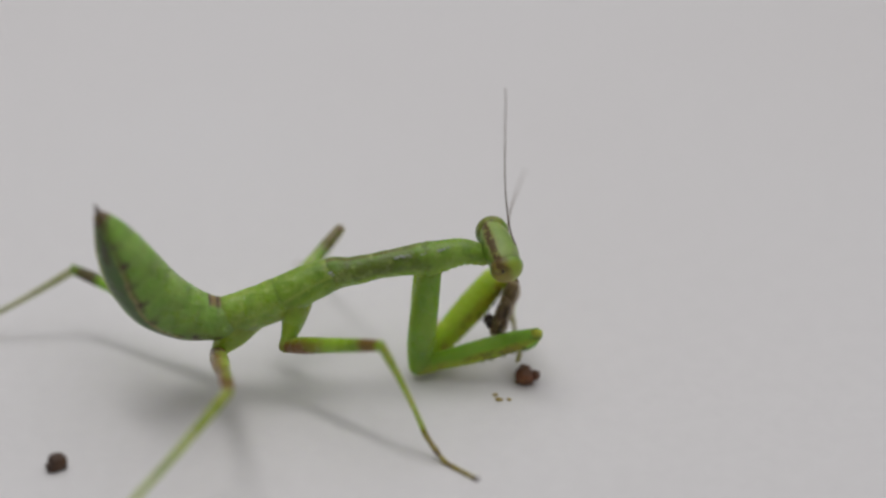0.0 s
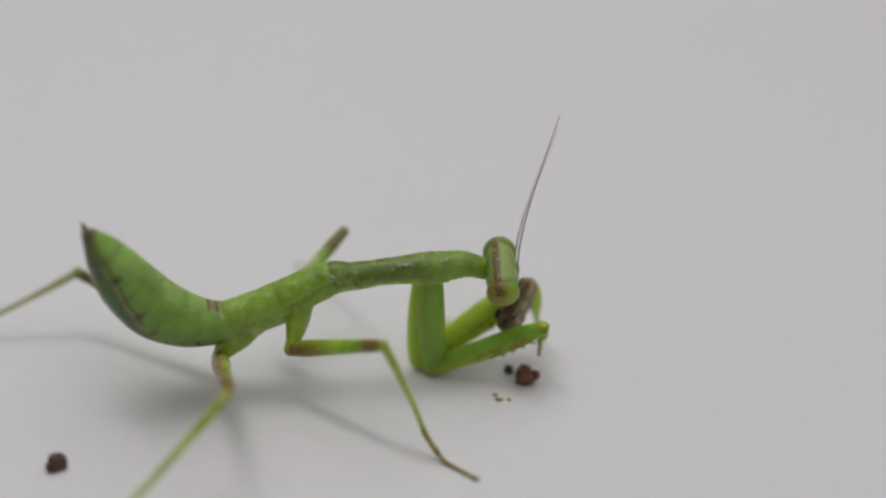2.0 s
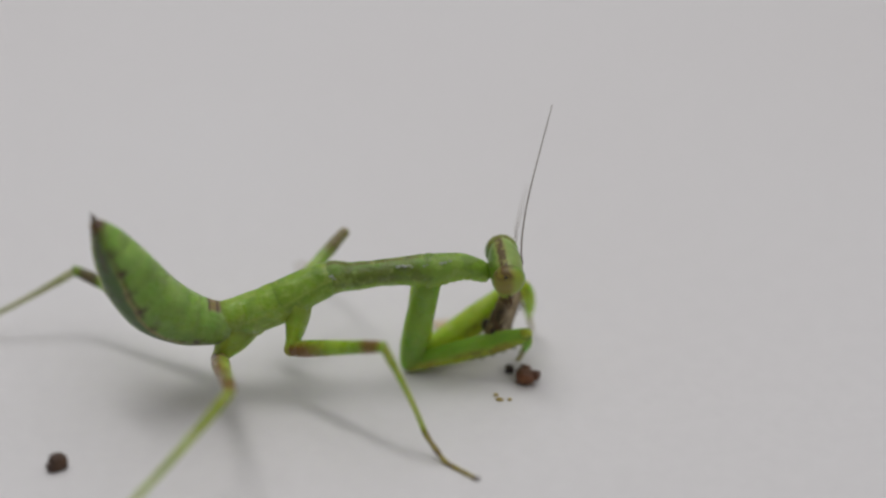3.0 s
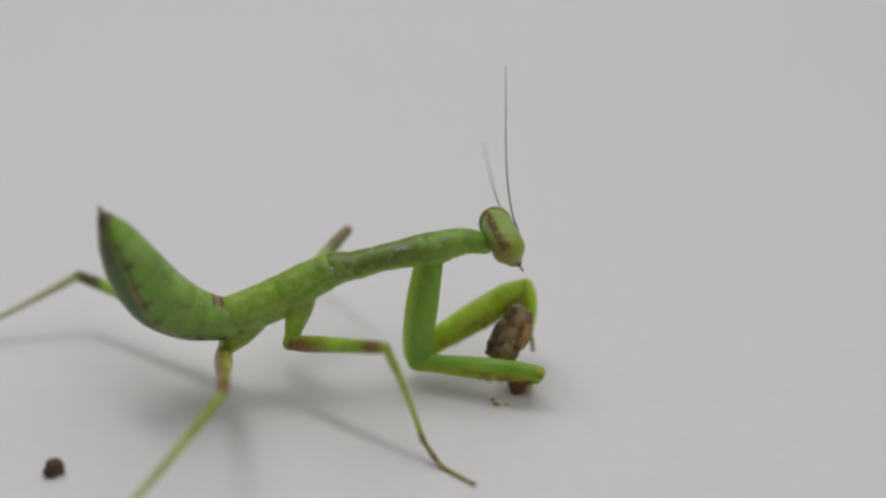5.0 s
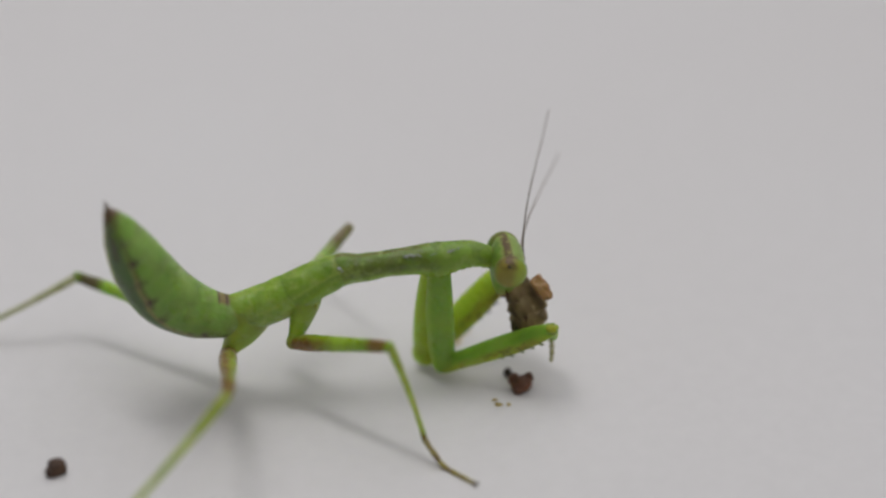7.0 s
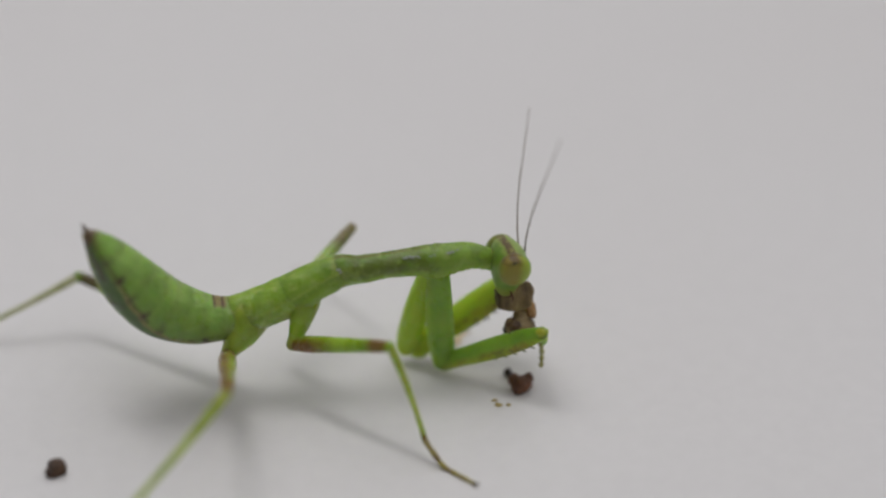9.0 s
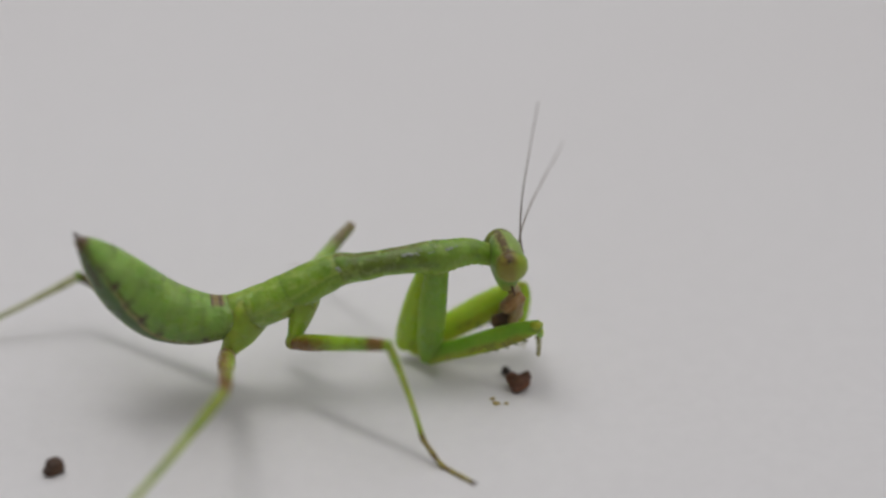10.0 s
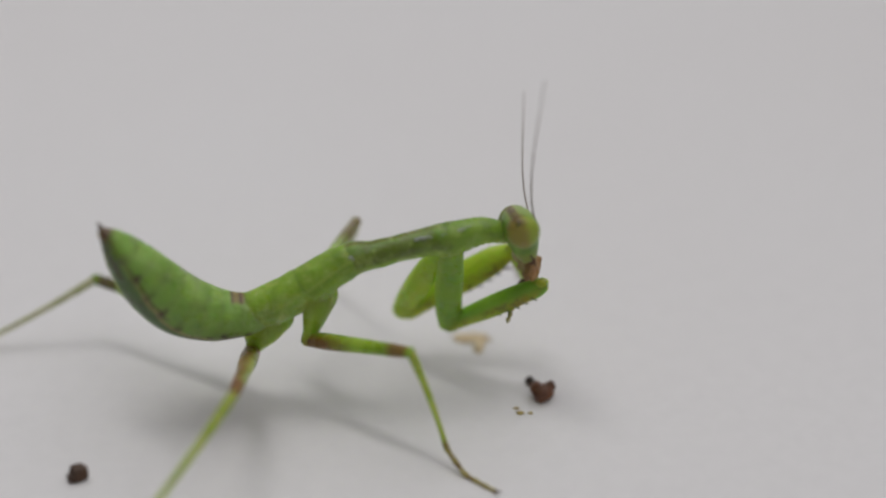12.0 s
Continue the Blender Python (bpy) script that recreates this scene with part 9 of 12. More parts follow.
    walk(P["near_hind_tibia"], [
        (0, mm(-10.92, -8.38, 5.67, -127.48, 26.26, -134.79)),
        (0.1, mm(-10.94, -8.34, 5.65, -127.36, 26.09, -134.57)),
        (0.2, mm(-10.95, -8.31, 5.63, -127.25, 25.94, -134.35)),
        (0.25, mm(-10.96, -8.3, 5.61, -127.19, 25.86, -134.24)),
        (0.3, mm(-10.97, -8.28, 5.6, -127.14, 25.78, -134.14)),
        (0.35, mm(-10.98, -8.27, 5.59, -127.08, 25.7, -134.03)),
        (0.4, mm(-10.98, -8.26, 5.58, -127.03, 25.63, -133.92)),
        (0.45, mm(-10.99, -8.24, 5.57, -126.97, 25.56, -133.82)),
        (0.47, mm(-10.99, -8.24, 5.57, -126.95, 25.52, -133.77)),
        (0.5, mm(-11, -8.23, 5.56, -126.92, 25.48, -133.72)),
        (0.6, mm(-10.97, -8.26, 5.57, -127.09, 25.54, -133.99)),
        (0.8, mm(-10.92, -8.32, 5.59, -127.43, 25.67, -134.55)),
        (1, mm(-10.87, -8.39, 5.61, -127.77, 25.82, -135.12)),
        (1.2, mm(-10.87, -8.35, 5.55, -127.72, 25.41, -134.92)),
        (1.5, mm(-10.87, -8.29, 5.46, -127.66, 24.81, -134.65)),
        (1.8, mm(-10.91, -8.3, 5.53, -127.46, 25.3, -134.5)),
        (2, mm(-10.93, -8.31, 5.58, -127.34, 25.64, -134.41)),
        (2.2, mm(-10.92, -8.35, 5.63, -127.45, 25.96, -134.67)),
        (2.5, mm(-10.91, -8.42, 5.7, -127.63, 26.47, -135.08)),
        (2.7, mm(-10.89, -8.44, 5.71, -127.76, 26.49, -135.29)),
        (2.75, mm(-10.88, -8.44, 5.71, -127.8, 26.49, -135.35)),
        (2.8, mm(-10.88, -8.45, 5.71, -127.83, 26.5, -135.4)),
        (2.85, mm(-10.87, -8.46, 5.71, -127.87, 26.5, -135.46)),
        (2.9, mm(-10.86, -8.46, 5.71, -127.9, 26.51, -135.51)),
        (3, mm(-10.85, -8.47, 5.71, -127.97, 26.52, -135.62)),
        (3.2, mm(-10.92, -8.32, 5.58, -127.45, 25.63, -134.58)),
        (3.6, mm(-10.99, -8.24, 5.56, -126.98, 25.47, -133.8)),
        (4, mm(-11.06, -8.16, 5.54, -126.51, 25.35, -133.05)),
        (4.4, mm(-11.13, -8.08, 5.53, -126.04, 25.25, -132.33)),
        (4.8, mm(-11.21, -8.01, 5.52, -125.59, 25.17, -131.63)),
        (5, mm(-11.11, -8.21, 5.69, -126.34, 26.41, -133.1)),
        (5.2, mm(-11.07, -8.28, 5.74, -126.6, 26.76, -133.59)),
        (5.5, mm(-10.92, -8.63, 6.01, -127.94, 28.63, -136.1)),
        (5.8, mm(-10.9, -8.7, 6.06, -128.18, 28.98, -136.55)),
        (6, mm(-10.88, -8.74, 6.09, -128.34, 29.22, -136.86)),
        (6.25, mm(-10.88, -8.74, 6.09, -128.34, 29.22, -136.86)),
        (6.5, mm(-10.88, -8.74, 6.09, -128.34, 29.22, -136.86)),
        (6.8, mm(-10.88, -8.74, 6.09, -128.34, 29.22, -136.86)),
        (7, mm(-10.88, -8.74, 6.09, -128.34, 29.22, -136.86)),
        (7.2, mm(-10.88, -8.74, 6.1, -128.32, 29.27, -136.84)),
        (7.5, mm(-10.89, -8.75, 6.12, -128.32, 29.44, -136.87)),
        (7.8, mm(-10.9, -8.77, 6.15, -128.32, 29.61, -136.9)),
        (8, mm(-10.9, -8.77, 6.16, -128.32, 29.72, -136.92)),
        (8.2, mm(-10.91, -8.78, 6.18, -128.32, 29.84, -136.95)),
        (8.4, mm(-10.91, -8.79, 6.2, -128.32, 29.96, -136.98)),
        (8.6, mm(-10.91, -8.8, 6.21, -128.32, 30.08, -137.01)),
        (8.8, mm(-10.92, -8.81, 6.23, -128.33, 30.2, -137.04)),
        (8.9, mm(-10.92, -8.82, 6.24, -128.34, 30.3, -137.09)),
        (9, mm(-10.92, -8.83, 6.26, -128.36, 30.4, -137.14)),
        (9.1, mm(-10.92, -8.84, 6.27, -128.39, 30.48, -137.2)),
        (9.2, mm(-10.92, -8.85, 6.28, -128.42, 30.55, -137.26)),
        (9.3, mm(-10.92, -8.87, 6.29, -128.45, 30.63, -137.32)),
        (9.4, mm(-10.92, -8.88, 6.3, -128.48, 30.71, -137.38)),
        (9.5, mm(-10.92, -8.89, 6.31, -128.52, 30.79, -137.45)),
        (9.6, mm(-10.92, -8.89, 6.31, -128.52, 30.79, -137.45)),
        (9.75, mm(-10.92, -8.89, 6.31, -128.52, 30.79, -137.45)),
        (9.9, mm(-10.92, -8.89, 6.31, -128.52, 30.79, -137.45)),
        (10, mm(-10.92, -8.89, 6.31, -128.52, 30.79, -137.45)),
        (10.1, mm(-10.91, -8.88, 6.29, -128.55, 30.66, -137.48)),
        (10.2, mm(-10.89, -8.88, 6.28, -128.59, 30.54, -137.51)),
        (10.3, mm(-10.88, -8.88, 6.26, -128.62, 30.42, -137.54)),
        (10.4, mm(-10.87, -8.87, 6.24, -128.66, 30.3, -137.58)),
        (10.5, mm(-10.86, -8.87, 6.23, -128.7, 30.18, -137.61)),
        (10.8, mm(-10.96, -8.59, 6.02, -127.67, 28.68, -135.69)),
        (11, mm(-11.02, -8.45, 5.91, -127.11, 27.89, -134.65)),
        (11.2, mm(-10.66, -9.66, 6.78, -131.74, 34.26, -143.06)),
        (11.4, mm(-12.05, -7.26, 5.39, -120.96, 24.27, -123.97)),
        (11.5, mm(-12, -7.37, 5.49, -121.26, 25.02, -124.64)),
        (11.7, mm(-11.88, -7.58, 5.73, -121.98, 26.65, -126.2)),
        (11.8, mm(-11.82, -7.67, 5.78, -122.3, 26.98, -126.85)),
        (12, mm(-11.82, -7.58, 5.6, -122.21, 25.77, -126.48)),
    ])
    walk(P["far_mid_femur"], [
        (0, mm(-9.52, 1.73, 3.27, -64.55, -28.93, 45.86)),
        (0.1, mm(-9.5, 1.74, 3.25, -64.79, -29.2, 46.03)),
        (0.2, mm(-9.49, 1.75, 3.23, -65.03, -29.47, 46.19)),
        (0.25, mm(-9.47, 1.75, 3.22, -65.15, -29.61, 46.28)),
        (0.3, mm(-9.46, 1.76, 3.21, -65.27, -29.74, 46.36)),
        (0.35, mm(-9.45, 1.77, 3.2, -65.39, -29.88, 46.44)),
        (0.4, mm(-9.44, 1.77, 3.19, -65.51, -30.02, 46.53)),
        (0.45, mm(-9.43, 1.78, 3.19, -65.63, -30.15, 46.61)),
        (0.47, mm(-9.43, 1.78, 3.18, -65.69, -30.23, 46.65)),
        (0.5, mm(-9.42, 1.78, 3.18, -65.75, -30.29, 46.69)),
        (0.6, mm(-9.41, 1.78, 3.16, -65.63, -30.34, 46.55)),
        (0.8, mm(-9.38, 1.78, 3.13, -65.4, -30.44, 46.28)),
        (1, mm(-9.36, 1.77, 3.09, -65.17, -30.54, 46.01)),
        (1.2, mm(-9.33, 1.75, 3.08, -65.21, -30.44, 46.08)),
        (1.5, mm(-9.28, 1.72, 3.07, -65.27, -30.29, 46.2)),
        (1.8, mm(-9.33, 1.78, 3.09, -64, -29.91, 44.97)),
        (2, mm(-9.36, 1.82, 3.11, -63.19, -29.66, 44.17)),
        (2.2, mm(-9.33, 1.79, 3.11, -63.31, -29.49, 44.36)),
        (2.5, mm(-9.3, 1.76, 3.13, -63.5, -29.22, 44.65)),
        (2.7, mm(-9.35, 1.77, 3.11, -63.15, -29.28, 44.26)),
        (2.75, mm(-9.37, 1.78, 3.11, -63.07, -29.29, 44.17)),
        (2.8, mm(-9.37, 1.78, 3.11, -62.98, -29.31, 44.07)),
        (2.85, mm(-9.39, 1.78, 3.11, -62.9, -29.32, 43.97)),
        (2.9, mm(-9.4, 1.79, 3.11, -62.81, -29.34, 43.88)),
        (3, mm(-9.42, 1.79, 3.1, -62.65, -29.36, 43.69)),
        (3.2, mm(-9.42, 1.78, 3.13, -62.73, -29.14, 43.85)),
        (3.6, mm(-9.35, 1.79, 3.26, -63.08, -28.29, 44.49)),
        (4, mm(-9.29, 1.8, 3.4, -63.42, -27.43, 45.14)),
        (4.4, mm(-9.23, 1.81, 3.53, -63.75, -26.54, 45.78)),
        (4.8, mm(-9.16, 1.83, 3.66, -64.07, -25.62, 46.42)),
        (5, mm(-9.02, 1.85, 3.73, -64.21, -25.09, 46.75)),
        (5.2, mm(-9.04, 1.85, 3.69, -64.71, -25.65, 47.09)),
        (5.5, mm(-8.99, 1.86, 3.62, -65.45, -26.44, 47.61)),
        (5.8, mm(-8.96, 1.84, 3.66, -66.35, -26.48, 48.55)),
        (6, mm(-8.95, 1.83, 3.68, -66.97, -26.5, 49.19)),
        (6.25, mm(-8.92, 1.83, 3.69, -66.93, -26.32, 49.2)),
        (6.5, mm(-8.9, 1.82, 3.71, -66.89, -26.15, 49.22)),
        (6.8, mm(-8.93, 1.86, 3.73, -66.24, -25.87, 48.63)),
        (7, mm(-8.94, 1.87, 3.75, -65.82, -25.68, 48.25)),
        (7.2, mm(-8.94, 1.88, 3.75, -65.68, -25.67, 48.11)),
        (7.5, mm(-8.92, 1.91, 3.75, -65.49, -25.62, 47.92)),
        (7.8, mm(-8.92, 1.93, 3.75, -65.3, -25.59, 47.74)),
        (8, mm(-8.9, 1.94, 3.75, -65.17, -25.56, 47.61)),
        (8.2, mm(-8.9, 1.95, 3.75, -65.04, -25.53, 47.49)),
        (8.4, mm(-8.9, 1.97, 3.75, -64.92, -25.5, 47.37)),
        (8.6, mm(-8.88, 1.98, 3.75, -64.79, -25.47, 47.25)),
        (8.8, mm(-8.88, 1.99, 3.75, -64.67, -25.44, 47.12)),
        (8.9, mm(-8.87, 2, 3.77, -64.61, -25.41, 47.08)),
        (9, mm(-8.87, 2.01, 3.77, -64.55, -25.39, 47.02)),
        (9.1, mm(-8.87, 2.02, 3.77, -64.5, -25.34, 46.98)),
        (9.2, mm(-8.86, 2.02, 3.78, -64.45, -25.28, 46.94)),
        (9.3, mm(-8.85, 2.02, 3.78, -64.39, -25.23, 46.9)),
        (9.4, mm(-8.85, 2.03, 3.79, -64.34, -25.18, 46.86)),
        (9.5, mm(-8.85, 2.03, 3.78, -64.29, -25.13, 46.83)),
        (9.6, mm(-8.83, 2.03, 3.78, -64.4, -25.19, 46.93)),
        (9.75, mm(-8.83, 2.02, 3.76, -64.57, -25.28, 47.07)),
        (9.9, mm(-8.81, 2, 3.75, -64.74, -25.37, 47.22)),
        (10, mm(-8.8, 1.99, 3.75, -64.85, -25.43, 47.32)),
        (10.1, mm(-8.8, 1.98, 3.74, -64.97, -25.46, 47.43)),
        (10.2, mm(-8.8, 1.97, 3.74, -65.09, -25.5, 47.54)),
        (10.3, mm(-8.81, 1.96, 3.74, -65.2, -25.53, 47.66)),
        (10.4, mm(-8.81, 1.95, 3.74, -65.32, -25.56, 47.77)),
        (10.5, mm(-8.81, 1.94, 3.74, -65.44, -25.57, 47.89)),
        (10.8, mm(-8.88, 1.97, 3.72, -65.41, -25.99, 47.72)),
        (11, mm(-8.92, 2, 3.72, -65.39, -26.26, 47.62)),
        (11.2, mm(-8.76, 2.21, 3.84, -65.23, -25.73, 47.62)),
        (11.4, mm(-9.03, 2.01, 5.06, -72.24, -18.67, 56.94)),
        (11.5, mm(-9.09, 1.99, 4.97, -72.15, -19.44, 56.63)),
        (11.7, mm(-9.13, 1.92, 4.83, -72.69, -20.42, 56.85)),
        (11.8, mm(-9.15, 1.89, 4.77, -72.96, -20.91, 56.97)),
        (12, mm(-9.19, 1.81, 4.63, -73.51, -21.89, 57.2)),
    ])
    walk(P["far_mid_tibia"], [
        (0, mm(-5.71, 5.66, 6.29, 125.31, 51.01, 115.42)),
        (0.1, mm(-5.71, 5.67, 6.3, 125.22, 51.13, 115.48)),
        (0.2, mm(-5.71, 5.68, 6.31, 125.13, 51.24, 115.55)),
        (0.25, mm(-5.71, 5.69, 6.32, 125.08, 51.29, 115.58)),
        (0.3, mm(-5.71, 5.69, 6.32, 125.04, 51.35, 115.6)),
        (0.35, mm(-5.71, 5.7, 6.33, 124.99, 51.41, 115.63)),
        (0.4, mm(-5.71, 5.71, 6.33, 124.95, 51.46, 115.67)),
        (0.45, mm(-5.71, 5.71, 6.33, 124.91, 51.52, 115.7)),
        (0.47, mm(-5.71, 5.72, 6.34, 124.89, 51.55, 115.71)),
        (0.5, mm(-5.71, 5.72, 6.34, 124.87, 51.58, 115.73)),
        (0.6, mm(-5.69, 5.71, 6.33, 125.52, 51.39, 115.88)),
        (0.8, mm(-5.65, 5.68, 6.3, 126.84, 51.01, 116.18)),
        (1, mm(-5.61, 5.66, 6.27, 128.17, 50.64, 116.47)),
        (1.2, mm(-5.58, 5.64, 6.26, 129.23, 50.38, 116.74)),
        (1.5, mm(-5.54, 5.62, 6.23, 130.82, 50.01, 117.14)),
        (1.8, mm(-5.49, 5.62, 6.22, 132.26, 49.78, 117.63)),
        (2, mm(-5.46, 5.61, 6.21, 133.22, 49.61, 117.95)),
        (2.2, mm(-5.44, 5.61, 6.2, 133.82, 49.49, 118.12)),
        (2.5, mm(-5.41, 5.6, 6.18, 134.72, 49.3, 118.38)),
        (2.7, mm(-5.44, 5.58, 6.18, 134.01, 49.28, 117.98)),
        (2.75, mm(-5.45, 5.58, 6.18, 133.83, 49.28, 117.88)),
        (2.8, mm(-5.45, 5.58, 6.18, 133.65, 49.26, 117.77)),
        (2.85, mm(-5.46, 5.57, 6.18, 133.48, 49.25, 117.68)),
        (2.9, mm(-5.47, 5.57, 6.17, 133.3, 49.25, 117.57)),
        (3, mm(-5.48, 5.56, 6.17, 132.94, 49.24, 117.38)),
        (3.2, mm(-5.47, 5.57, 6.18, 133.2, 49.3, 117.58)),
        (3.6, mm(-5.42, 5.66, 6.23, 133.88, 49.87, 118.6)),
        (4, mm(-5.37, 5.74, 6.28, 134.61, 50.42, 119.64)),
        (4.4, mm(-5.32, 5.83, 6.33, 135.38, 50.98, 120.71)),
        (4.8, mm(-5.27, 5.91, 6.37, 136.19, 51.51, 121.82)),
        (5, mm(-5.13, 5.98, 6.38, 139.61, 51.44, 123.82)),
        (5.2, mm(-5.2, 5.98, 6.4, 137.87, 51.73, 123.1)),
        (5.5, mm(-5.21, 6, 6.41, 137.37, 51.92, 123.02)),
        (5.8, mm(-5.25, 6.04, 6.45, 136.13, 52.47, 122.92)),
        (6, mm(-5.28, 6.07, 6.48, 135.31, 52.84, 122.84)),
        (6.25, mm(-5.26, 6.07, 6.47, 135.9, 52.77, 123.12)),
        (6.5, mm(-5.23, 6.08, 6.47, 136.48, 52.7, 123.4)),
        (6.8, mm(-5.21, 6.08, 6.47, 137.17, 52.62, 123.73)),
        (7, mm(-5.19, 6.09, 6.46, 137.63, 52.57, 123.95)),
        (7.2, mm(-5.17, 6.09, 6.46, 138.08, 52.51, 124.17)),
        (7.5, mm(-5.14, 6.1, 6.46, 138.75, 52.45, 124.52)),
        (7.8, mm(-5.12, 6.11, 6.46, 139.42, 52.39, 124.87)),
        (8, mm(-5.1, 6.11, 6.46, 139.86, 52.35, 125.1)),
        (8.2, mm(-5.08, 6.12, 6.45, 140.3, 52.31, 125.33)),
        (8.4, mm(-5.06, 6.13, 6.45, 140.74, 52.26, 125.56)),
        (8.6, mm(-5.05, 6.13, 6.45, 141.17, 52.23, 125.8)),
        (8.8, mm(-5.03, 6.14, 6.45, 141.61, 52.19, 126.02)),
        (8.9, mm(-5.02, 6.14, 6.45, 141.82, 52.18, 126.15)),
        (9, mm(-5.01, 6.15, 6.45, 142.03, 52.16, 126.27)),
        (9.1, mm(-5, 6.15, 6.45, 142.24, 52.15, 126.39)),
        (9.2, mm(-4.99, 6.16, 6.45, 142.45, 52.14, 126.52)),
        (9.3, mm(-4.99, 6.16, 6.45, 142.66, 52.12, 126.64)),
        (9.4, mm(-4.98, 6.16, 6.45, 142.87, 52.11, 126.77)),
        (9.5, mm(-4.97, 6.17, 6.45, 143.08, 52.1, 126.9)),
        (9.6, mm(-4.97, 6.16, 6.45, 143.09, 52.08, 126.87)),
        (9.75, mm(-4.97, 6.16, 6.44, 143.11, 52.04, 126.84)),
        (9.9, mm(-4.97, 6.16, 6.44, 143.12, 52, 126.8)),
        (10, mm(-4.97, 6.15, 6.44, 143.14, 51.98, 126.78)),
        (10.1, mm(-4.98, 6.15, 6.44, 142.85, 52, 126.61)),
        (10.2, mm(-4.99, 6.14, 6.44, 142.55, 52.02, 126.44)),
        (10.3, mm(-5, 6.14, 6.44, 142.26, 52.03, 126.27)),
        (10.4, mm(-5.02, 6.13, 6.44, 141.96, 52.04, 126.09)),
        (10.5, mm(-5.03, 6.12, 6.44, 141.67, 52.06, 125.91)),
        (10.8, mm(-5.1, 6.14, 6.47, 139.9, 52.54, 125.35)),
        (11, mm(-5.14, 6.15, 6.49, 138.7, 52.85, 124.97)),
        (11.2, mm(-4.95, 6.37, 6.56, 142.95, 53.6, 128.71)),
        (11.4, mm(-5.8, 6.98, 7.07, 120.76, 62.39, 123.8)),
        (11.5, mm(-5.84, 6.93, 7.05, 119.44, 62.21, 122.76)),
        (11.7, mm(-5.92, 6.83, 7.02, 116.83, 61.81, 120.71)),
        (11.8, mm(-5.96, 6.78, 7, 115.54, 61.61, 119.72)),
        (12, mm(-6.04, 6.69, 6.97, 113, 61.18, 117.78)),
    ])
